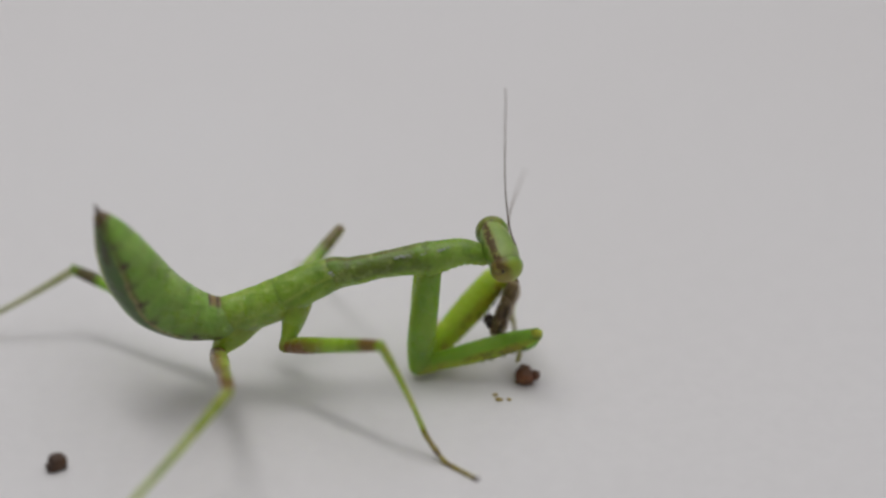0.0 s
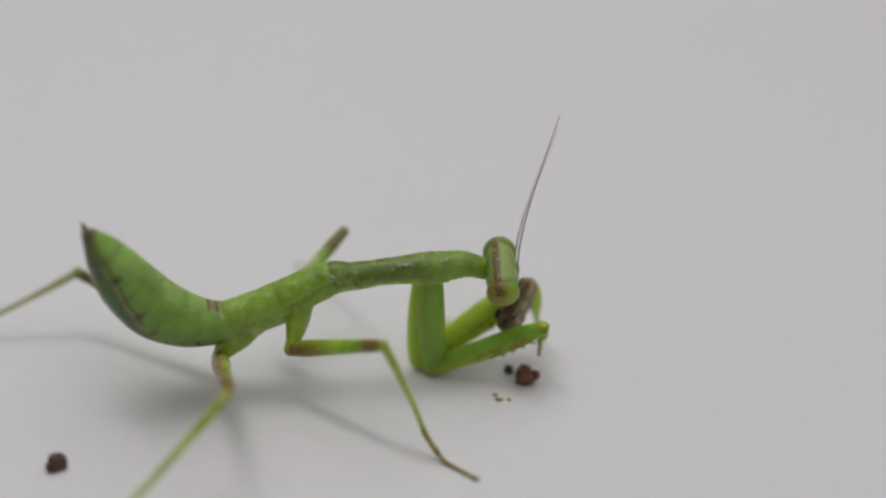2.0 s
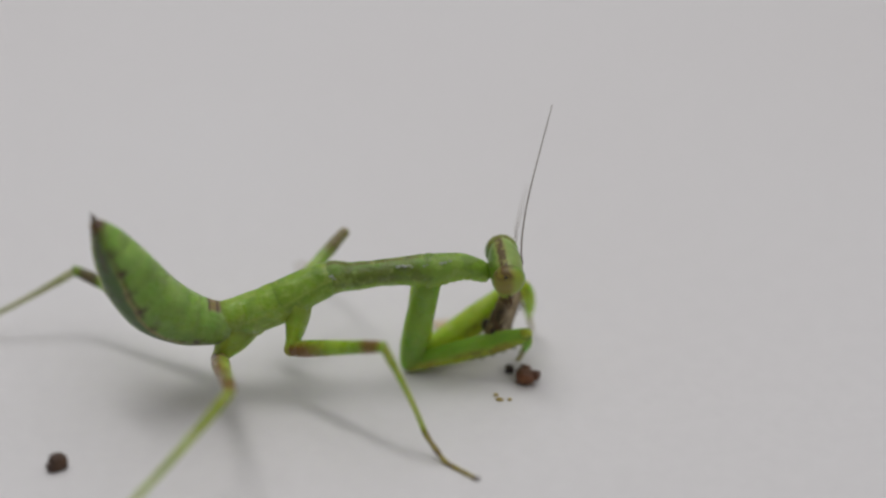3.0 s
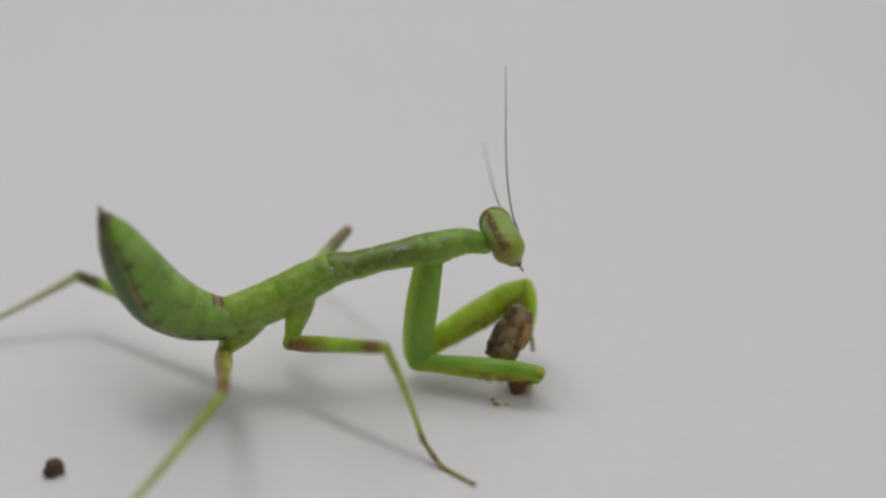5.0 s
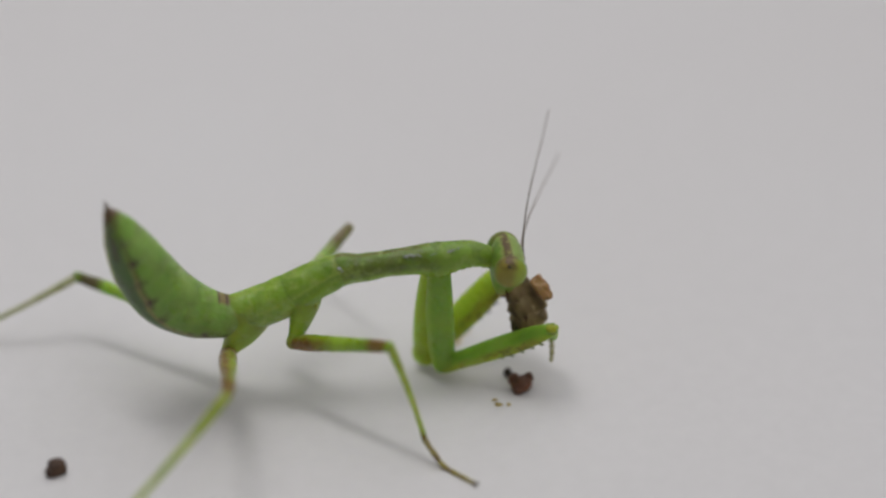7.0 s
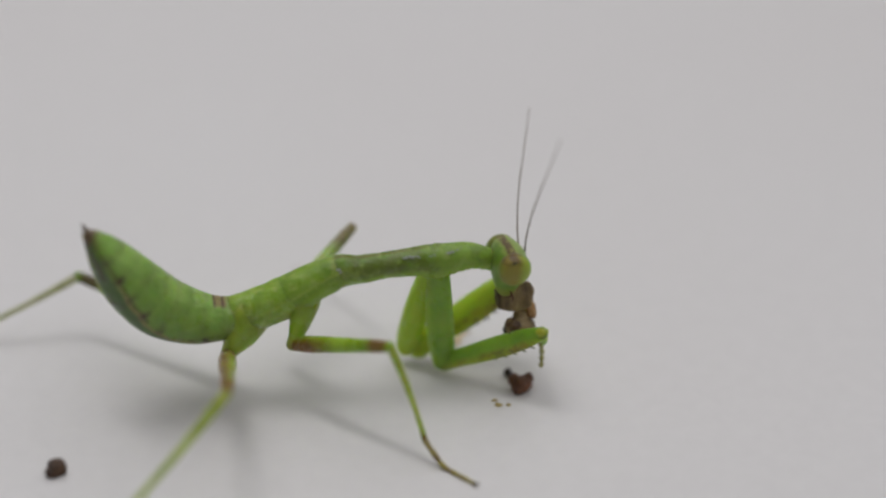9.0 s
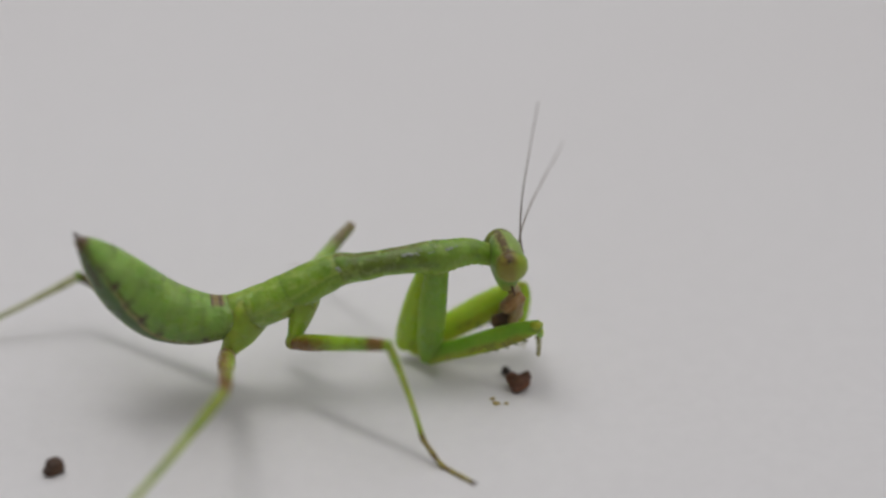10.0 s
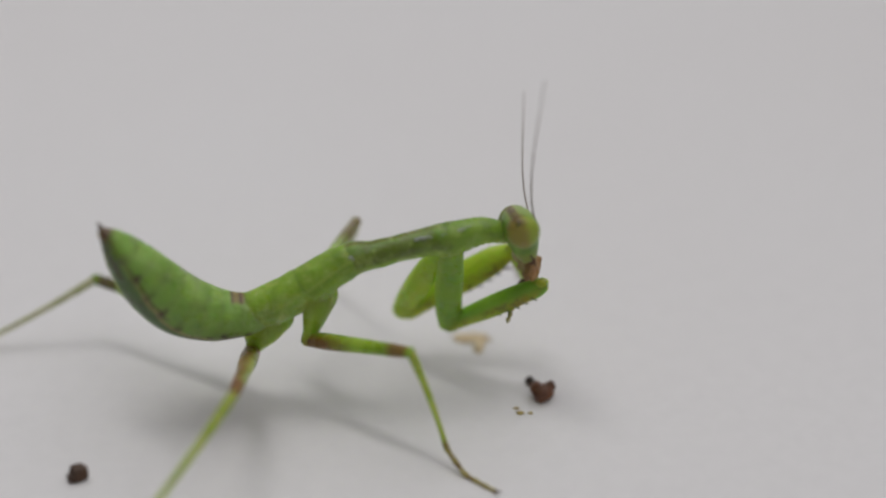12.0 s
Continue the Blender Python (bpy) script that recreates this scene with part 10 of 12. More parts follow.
    walk(P["far_hind_femur"], [
        (0, mm(-11.54, -0.29, 3.18, -140.61, -4.83, 150.14)),
        (0.1, mm(-11.53, -0.27, 3.15, -140.57, -4.92, 150.18)),
        (0.2, mm(-11.53, -0.26, 3.11, -140.54, -5.01, 150.23)),
        (0.25, mm(-11.53, -0.26, 3.09, -140.52, -5.05, 150.26)),
        (0.3, mm(-11.52, -0.26, 3.07, -140.51, -5.1, 150.27)),
        (0.35, mm(-11.52, -0.25, 3.06, -140.5, -5.14, 150.3)),
        (0.4, mm(-11.51, -0.25, 3.04, -140.48, -5.18, 150.32)),
        (0.45, mm(-11.51, -0.24, 3.02, -140.46, -5.22, 150.35)),
        (0.47, mm(-11.51, -0.24, 3.01, -140.45, -5.25, 150.36)),
        (0.5, mm(-11.51, -0.24, 3, -140.44, -5.27, 150.36)),
        (0.6, mm(-11.49, -0.24, 2.99, -140.49, -5.22, 150.41)),
        (0.8, mm(-11.43, -0.25, 2.95, -140.59, -5.11, 150.49)),
        (1, mm(-11.38, -0.26, 2.92, -140.68, -4.99, 150.56)),
        (1.2, mm(-11.33, -0.25, 2.94, -140.84, -4.68, 150.7)),
        (1.5, mm(-11.25, -0.23, 2.96, -141.11, -4.21, 150.89)),
        (1.8, mm(-11.31, -0.27, 2.91, -140.87, -5.2, 150.74)),
        (2, mm(-11.34, -0.32, 2.87, -140.73, -5.87, 150.64)),
        (2.2, mm(-11.33, -0.28, 2.9, -140.82, -6.02, 151.08)),
        (2.5, mm(-11.32, -0.25, 2.94, -140.97, -6.22, 151.69)),
        (2.7, mm(-11.35, -0.28, 2.91, -140.86, -6.57, 151.5)),
        (2.75, mm(-11.35, -0.28, 2.9, -140.84, -6.66, 151.45)),
        (2.8, mm(-11.36, -0.29, 2.89, -140.82, -6.74, 151.41)),
        (2.85, mm(-11.36, -0.3, 2.88, -140.78, -6.84, 151.35)),
        (2.9, mm(-11.36, -0.31, 2.87, -140.76, -6.91, 151.31)),
        (3, mm(-11.38, -0.33, 2.86, -140.71, -7.09, 151.21)),
        (3.2, mm(-11.36, -0.33, 2.89, -140.81, -6.85, 151.31)),
        (3.6, mm(-11.36, -0.29, 3.04, -140.97, -5.66, 150.87)),
        (4, mm(-11.36, -0.25, 3.18, -141.15, -4.45, 150.39)),
        (4.4, mm(-11.38, -0.19, 3.33, -141.34, -3.24, 149.9)),
        (4.8, mm(-11.4, -0.14, 3.48, -141.55, -2.01, 149.39)),
        (5, mm(-11.46, -0.02, 3.54, -141.7, -0.28, 147.87)),
        (5.2, mm(-11.4, -0.06, 3.53, -141.75, -0.66, 148.94)),
        (5.5, mm(-11.35, -0.05, 3.53, -141.84, -0.4, 149.61)),
        (5.8, mm(-11.28, -0.05, 3.56, -142.05, -0.64, 150.64)),
        (6, mm(-11.24, -0.04, 3.58, -142.19, -0.78, 151.31)),
        (6.25, mm(-11.24, -0.02, 3.62, -142.25, -0.68, 151.27)),
        (6.5, mm(-11.24, -0.01, 3.65, -142.32, -0.59, 151.23)),
        (6.8, mm(-11.26, -0.04, 3.67, -142.29, -0.71, 150.95)),
        (7, mm(-11.28, -0.05, 3.68, -142.28, -0.78, 150.75)),
        (7.2, mm(-11.28, -0.05, 3.67, -142.24, -0.81, 150.67)),
        (7.5, mm(-11.29, -0.05, 3.65, -142.19, -0.83, 150.52)),
        (7.8, mm(-11.29, -0.05, 3.64, -142.15, -0.85, 150.37)),
        (8, mm(-11.32, -0.05, 3.63, -142.11, -0.86, 150.27)),
        (8.2, mm(-11.32, -0.05, 3.62, -142.08, -0.87, 150.17)),
        (8.4, mm(-11.33, -0.05, 3.61, -142.05, -0.88, 150.07)),
        (8.6, mm(-11.33, -0.04, 3.6, -142.02, -0.88, 149.96)),
        (8.8, mm(-11.34, -0.04, 3.59, -141.99, -0.89, 149.85)),
        (8.9, mm(-11.34, -0.04, 3.59, -141.97, -0.88, 149.78)),
        (9, mm(-11.34, -0.04, 3.58, -141.95, -0.88, 149.72)),
        (9.1, mm(-11.36, -0.04, 3.59, -141.94, -0.78, 149.67)),
        (9.2, mm(-11.36, -0.04, 3.59, -141.94, -0.67, 149.61)),
        (9.3, mm(-11.36, -0.03, 3.59, -141.94, -0.58, 149.55)),
        (9.4, mm(-11.36, -0.03, 3.59, -141.94, -0.46, 149.49)),
        (9.5, mm(-11.37, -0.02, 3.6, -141.94, -0.35, 149.43)),
        (9.6, mm(-11.37, -0.01, 3.6, -141.95, -0.13, 149.22)),
        (9.75, mm(-11.38, 0.01, 3.6, -141.97, 0.2, 148.86)),
        (9.9, mm(-11.4, 0.04, 3.6, -142.02, 0.57, 148.5)),
        (10, mm(-11.41, 0.05, 3.6, -142.04, 0.82, 148.25)),
        (10.1, mm(-11.41, 0.06, 3.58, -142.03, 0.82, 148.13)),
        (10.2, mm(-11.41, 0.07, 3.57, -142.03, 0.81, 148.03)),
        (10.3, mm(-11.41, 0.07, 3.56, -142.02, 0.81, 147.93)),
        (10.4, mm(-11.42, 0.07, 3.55, -142.02, 0.82, 147.82)),
        (10.5, mm(-11.42, 0.08, 3.54, -142.02, 0.81, 147.71)),
        (10.8, mm(-11.45, 0.03, 3.51, -141.77, -0.04, 148.63)),
        (11, mm(-11.47, 0.01, 3.48, -141.63, -0.55, 149.19)),
        (11.2, mm(-11.42, 0.03, 3.5, -141.76, -0.46, 149.78)),
        (11.4, mm(-11.57, 0.14, 4.58, -143.44, 3.48, 150.74)),
        (11.5, mm(-11.58, 0.11, 4.51, -143.26, 3.14, 150.57)),
        (11.7, mm(-11.57, 0.1, 4.43, -143.09, 2.7, 150.58)),
        (11.8, mm(-11.57, 0.09, 4.39, -143, 2.48, 150.58)),
        (12, mm(-11.57, 0.08, 4.31, -142.83, 2.05, 150.58)),
    ])
    walk(P["far_hind_tibia"], [
        (0, mm(-20.57, 4.9, 4.06, -145.76, 27.82, -170.98)),
        (0.1, mm(-20.57, 4.91, 4.05, -145.71, 27.63, -170.89)),
        (0.2, mm(-20.56, 4.91, 4.02, -145.71, 27.48, -170.9)),
        (0.25, mm(-20.56, 4.9, 4, -145.73, 27.37, -170.94)),
        (0.3, mm(-20.56, 4.91, 4, -145.7, 27.3, -170.88)),
        (0.35, mm(-20.56, 4.91, 3.99, -145.67, 27.3, -170.84)),
        (0.4, mm(-20.55, 4.91, 3.98, -145.74, 27.16, -170.99)),
        (0.45, mm(-20.55, 4.91, 3.97, -145.73, 27.05, -170.95)),
        (0.47, mm(-20.55, 4.91, 3.96, -145.73, 26.99, -170.97)),
        (0.5, mm(-20.55, 4.91, 3.96, -145.74, 26.99, -170.99)),
        (0.6, mm(-20.53, 4.9, 3.94, -145.73, 26.78, -171.07)),
        (0.8, mm(-20.49, 4.88, 3.88, -145.74, 26.23, -171.29)),
        (1, mm(-20.45, 4.86, 3.83, -145.74, 25.78, -171.48)),
        (1.2, mm(-20.41, 4.85, 3.79, -145.75, 25.38, -171.67)),
        (1.5, mm(-20.35, 4.83, 3.73, -145.73, 24.8, -171.84)),
        (1.8, mm(-20.38, 4.81, 3.85, -145.8, 25.76, -171.94)),
        (2, mm(-20.41, 4.78, 3.94, -145.92, 26.44, -172.17)),
        (2.2, mm(-20.43, 4.75, 3.99, -146.09, 26.86, -172.49)),
        (2.5, mm(-20.47, 4.68, 4.07, -146.39, 27.62, -173.05)),
        (2.7, mm(-20.47, 4.67, 4.1, -146.4, 27.8, -173.12)),
        (2.75, mm(-20.46, 4.68, 4.11, -146.37, 27.83, -173.07)),
        (2.8, mm(-20.47, 4.67, 4.11, -146.34, 27.85, -173.01)),
        (2.85, mm(-20.46, 4.67, 4.12, -146.35, 27.86, -173.05)),
        (2.9, mm(-20.46, 4.67, 4.12, -146.36, 27.93, -173.08)),
        (3, mm(-20.46, 4.67, 4.15, -146.38, 28.03, -173.14)),
        (3.2, mm(-20.46, 4.65, 4.13, -146.4, 27.94, -173.24)),
        (3.6, mm(-20.44, 4.77, 4.07, -145.99, 27.43, -172.2)),
        (4, mm(-20.42, 4.9, 3.99, -145.6, 26.77, -171.22)),
        (4.4, mm(-20.4, 5.04, 3.92, -145.15, 26.19, -170.1)),
        (4.8, mm(-20.39, 5.17, 3.84, -144.71, 25.43, -168.97)),
        (5, mm(-20.31, 5.54, 3.59, -143.6, 23.28, -166.14)),
        (5.2, mm(-20.35, 5.33, 3.66, -144.21, 23.94, -167.73)),
        (5.5, mm(-20.36, 5.23, 3.61, -144.52, 23.73, -168.52)),
        (5.8, mm(-20.39, 5.07, 3.68, -145, 24.46, -169.74)),
        (6, mm(-20.41, 4.98, 3.73, -145.34, 24.91, -170.56)),
        (6.25, mm(-20.4, 5, 3.75, -145.25, 25.01, -170.35)),
        (6.5, mm(-20.41, 5.02, 3.76, -145.2, 25.12, -170.21)),
        (6.8, mm(-20.4, 5.04, 3.8, -145.14, 25.34, -170.06)),
        (7, mm(-20.4, 5.05, 3.82, -145.1, 25.47, -169.98)),
        (7.2, mm(-20.39, 5.07, 3.82, -145.05, 25.4, -169.84)),
        (7.5, mm(-20.39, 5.09, 3.8, -144.98, 25.27, -169.67)),
        (7.8, mm(-20.38, 5.12, 3.79, -144.87, 25.17, -169.41)),
        (8, mm(-20.38, 5.13, 3.79, -144.83, 25.13, -169.28)),
        (8.2, mm(-20.38, 5.15, 3.78, -144.78, 25.04, -169.17)),
        (8.4, mm(-20.38, 5.17, 3.77, -144.73, 24.99, -169.06)),
        (8.6, mm(-20.37, 5.19, 3.76, -144.66, 24.87, -168.83)),
        (8.8, mm(-20.37, 5.21, 3.75, -144.6, 24.81, -168.71)),
        (8.9, mm(-20.37, 5.22, 3.75, -144.56, 24.82, -168.61)),
        (9, mm(-20.37, 5.23, 3.74, -144.53, 24.69, -168.53)),
        (9.1, mm(-20.37, 5.24, 3.74, -144.53, 24.62, -168.51)),
        (9.2, mm(-20.37, 5.25, 3.72, -144.5, 24.51, -168.43)),
        (9.3, mm(-20.36, 5.27, 3.69, -144.42, 24.36, -168.22)),
        (9.4, mm(-20.36, 5.28, 3.67, -144.38, 24.25, -168.14)),
        (9.5, mm(-20.37, 5.29, 3.67, -144.34, 24.16, -168.04)),
        (9.6, mm(-20.35, 5.34, 3.63, -144.2, 23.76, -167.69)),
        (9.75, mm(-20.33, 5.41, 3.56, -143.99, 23.27, -167.17)),
        (9.9, mm(-20.3, 5.49, 3.5, -143.74, 22.63, -166.53)),
        (10, mm(-20.29, 5.55, 3.45, -143.58, 22.23, -166.08)),
        (10.1, mm(-20.28, 5.57, 3.43, -143.54, 22.05, -166)),
        (10.2, mm(-20.27, 5.6, 3.42, -143.46, 21.99, -165.78)),
        (10.3, mm(-20.27, 5.61, 3.41, -143.4, 21.86, -165.6)),
        (10.4, mm(-20.26, 5.64, 3.4, -143.35, 21.71, -165.43)),
        (10.5, mm(-20.25, 5.66, 3.39, -143.29, 21.62, -165.27)),
        (10.8, mm(-20.36, 5.47, 3.52, -143.75, 22.98, -166.56)),
        (11, mm(-20.44, 5.36, 3.58, -144.08, 23.8, -167.35)),
        (11.2, mm(-20.45, 5.29, 3.59, -144.29, 23.88, -167.89)),
        (11.4, mm(-20.67, 5.24, 3.94, -144.52, 27.13, -167.96)),
        (11.5, mm(-20.67, 5.24, 3.94, -144.52, 27.07, -167.95)),
        (11.7, mm(-20.67, 5.22, 3.94, -144.56, 27.1, -168.03)),
        (11.8, mm(-20.66, 5.22, 3.94, -144.58, 27.1, -168.09)),
        (12, mm(-20.67, 5.21, 3.94, -144.62, 27.14, -168.18)),
    ])
    walk(PREY, [
        (0, mm(3.45, 2.04, 3.48, 16.89, -51.17, 56.94)),
        (0.1, mm(3.43, 2.23, 4.22, 12.07, -48.71, 50.18)),
        (0.2, mm(3.41, 2.64, 4.81, 6.55, -45.89, 44.08)),
        (0.25, mm(3.49, 2.49, 4.69, 3.25, -48.03, 48.59)),
        (0.3, mm(3.57, 2.38, 4.54, -0.43, -49.99, 53.47)),
        (0.35, mm(3.65, 2.3, 4.37, -4.52, -51.72, 58.74)),
        (0.4, mm(3.73, 2.24, 4.19, -9.01, -53.21, 64.4)),
        (0.45, mm(3.4, 2.09, 3.73, -23.11, -51.17, 56.94)),
        (0.47, mm(3.24, 2.06, 3.48, -30.43, -49.99, 53.47)),
        (0.5, mm(3.08, 2.22, 3.08, -37.93, -48.71, 50.18)),
        (0.6, mm(3.16, 2.43, 2.95, -53.63, -52.58, 61.84)),
        (0.8, mm(3.31, 2.98, 2.57, -90, -56, 90)),
        (1, mm(2.97, 2.77, 2.42, -3.11, -51.17, 56.94)),
        (1.2, mm(3.02, 1.83, 3.23, -5.39, -52.04, 59.84)),
        (1.5, mm(3.13, 2.49, 2.97, -9.01, -53.21, 64.4)),
        (1.8, mm(3.75, 2.35, 3.3, -2.02, -50.71, 55.53)),
        (2, mm(4.14, 1.66, 3.94, 2.07, -48.71, 50.18)),
        (2.2, mm(4.09, 1.97, 3.64, -1.03, -51.62, 58.38)),
        (2.5, mm(3.96, 1.24, 4.05, -7.56, -54.73, 72.5)),
        (2.7, mm(3.15, 1.97, 3.98, -12.9, -54.73, 72.5)),
        (2.75, mm(2.95, 2.17, 3.96, -14.23, -54.73, 72.5)),
        (2.8, mm(2.74, 2.38, 3.92, -15.56, -54.73, 72.5)),
        (2.85, mm(2.89, 2.15, 3.82, -12.21, -54.04, 68.37)),
        (2.9, mm(3.05, 1.99, 3.67, -9.01, -53.21, 64.4)),
        (3, mm(3.36, 2.01, 3.12, -3.11, -51.17, 56.94)),
        (3.2, mm(2.62, 1.29, 4.2, 6.55, -45.89, 44.08)),
        (3.6, mm(2.92, 1.58, 4.06, -6.66, -49.36, 51.8)),
        (4, mm(3.22, 1.72, 4.03, -20.97, -52.25, 60.58)),
        (4.4, mm(3.5, 1.59, 4.18, -36.37, -54.4, 70.42)),
        (4.8, mm(3.79, 1.46, 4.34, -52.64, -55.68, 81.11)),
        (5, mm(3.88, 0.54, 3.19, -27.93, -48.71, 50.18)),
        (5.2, mm(3.62, -0.18, 5.95, -5.56, -54.73, 72.5)),
        (5.5, mm(2.68, 1.41, 4.83, -29.44, -54.73, 107.5)),
        (5.8, mm(3.04, 0.9, 4.51, -39.04, -55.95, 86.43)),
        (6, mm(3.28, 0.62, 4.26, -45.56, -54.73, 72.5)),
        (6.25, mm(3.49, 1.01, 4.11, -92.79, -54.04, 111.63)),
        (6.5, mm(3.7, 1.32, 4.03, -130.38, -42.77, 141.39)),
        (6.8, mm(4.24, 1.53, 4.26, -130.38, -42.77, 141.39)),
        (7, mm(4.6, 1.64, 4.45, -130.38, -42.77, 141.39)),
        (7.2, mm(4.67, 1.3, 4.8, -128.15, -44.67, 138.17)),
        (7.5, mm(4.55, 1.19, 4.75, -117.9, -46.04, 135.63)),
        (7.8, mm(4.43, 1.1, 4.7, -107.52, -47.34, 132.95)),
        (8, mm(4.35, 1.05, 4.66, -100.52, -48.17, 131.1)),
        (8.2, mm(4.26, 1, 4.62, -93.46, -48.97, 129.18)),
        (8.4, mm(4.18, 0.95, 4.57, -86.33, -49.74, 127.2)),
        (8.6, mm(4.1, 0.91, 4.53, -79.14, -50.48, 125.16)),
        (8.8, mm(4.02, 0.87, 4.48, -71.89, -51.17, 123.06)),
        (8.9, mm(4.04, 0.97, 4.41, -69.03, -52.25, 119.42)),
        (9, mm(4.06, 1.07, 4.34, -65.99, -53.21, 115.6)),
        (9.1, mm(3.98, 1.16, 4.28, -63.53, -54.19, 110.81)),
        (9.2, mm(3.91, 1.25, 4.22, -60.86, -54.97, 105.81)),
        (9.3, mm(3.83, 1.33, 4.16, -58.01, -55.54, 100.64)),
        (9.4, mm(3.75, 1.42, 4.11, -55.04, -55.88, 95.35)),
        (9.5, mm(3.67, 1.51, 4.05, -52, -56, 90)),
        (9.6, mm(3.72, 1.53, 4.04, -54.92, -55.99, 88.21)),
        (9.75, mm(3.78, 1.57, 4.04, -59.3, -55.92, 85.54)),
        (9.9, mm(3.85, 1.61, 4.04, -63.7, -55.79, 82.87)),
        (10, mm(3.89, 1.63, 4.03, -66.64, -55.68, 81.11)),
        (10.1, mm(3.88, 1.7, 4.01, -67.84, -55.68, 81.11)),
        (10.2, mm(3.86, 1.78, 3.99, -69.04, -55.68, 81.11)),
        (10.3, mm(3.84, 1.85, 3.97, -70.24, -55.68, 81.11)),
        (10.4, mm(3.83, 1.94, 3.94, -71.44, -55.68, 81.11)),
        (10.5, mm(3.81, 2.03, 3.9, -72.64, -55.68, 81.11)),
        (10.8, mm(4.15, 0.74, 4.87, -80, -56, 90)),
        (11, mm(3.92, 1.9, 4.6, -96.89, -51.17, 123.06)),
        (11.2, mm(3.67, 1.6, 4.47, -80, -56, 90)),
        (11.4, mm(2.9, 0.85, 7.98, -80, -56, 90)),
        (11.5, mm(2.78, 1.56, 7.2, -80, -56, 90)),
        (11.7, mm(2.64, 1.16, 7.36, -89.77, -55.43, 101.81)),
        (11.8, mm(2.57, 1.06, 7.38, -94.44, -54.73, 107.5)),
        (12, mm(3.28, 2.24, 6.65, -106.55, -45.89, 135.92)),
    ])
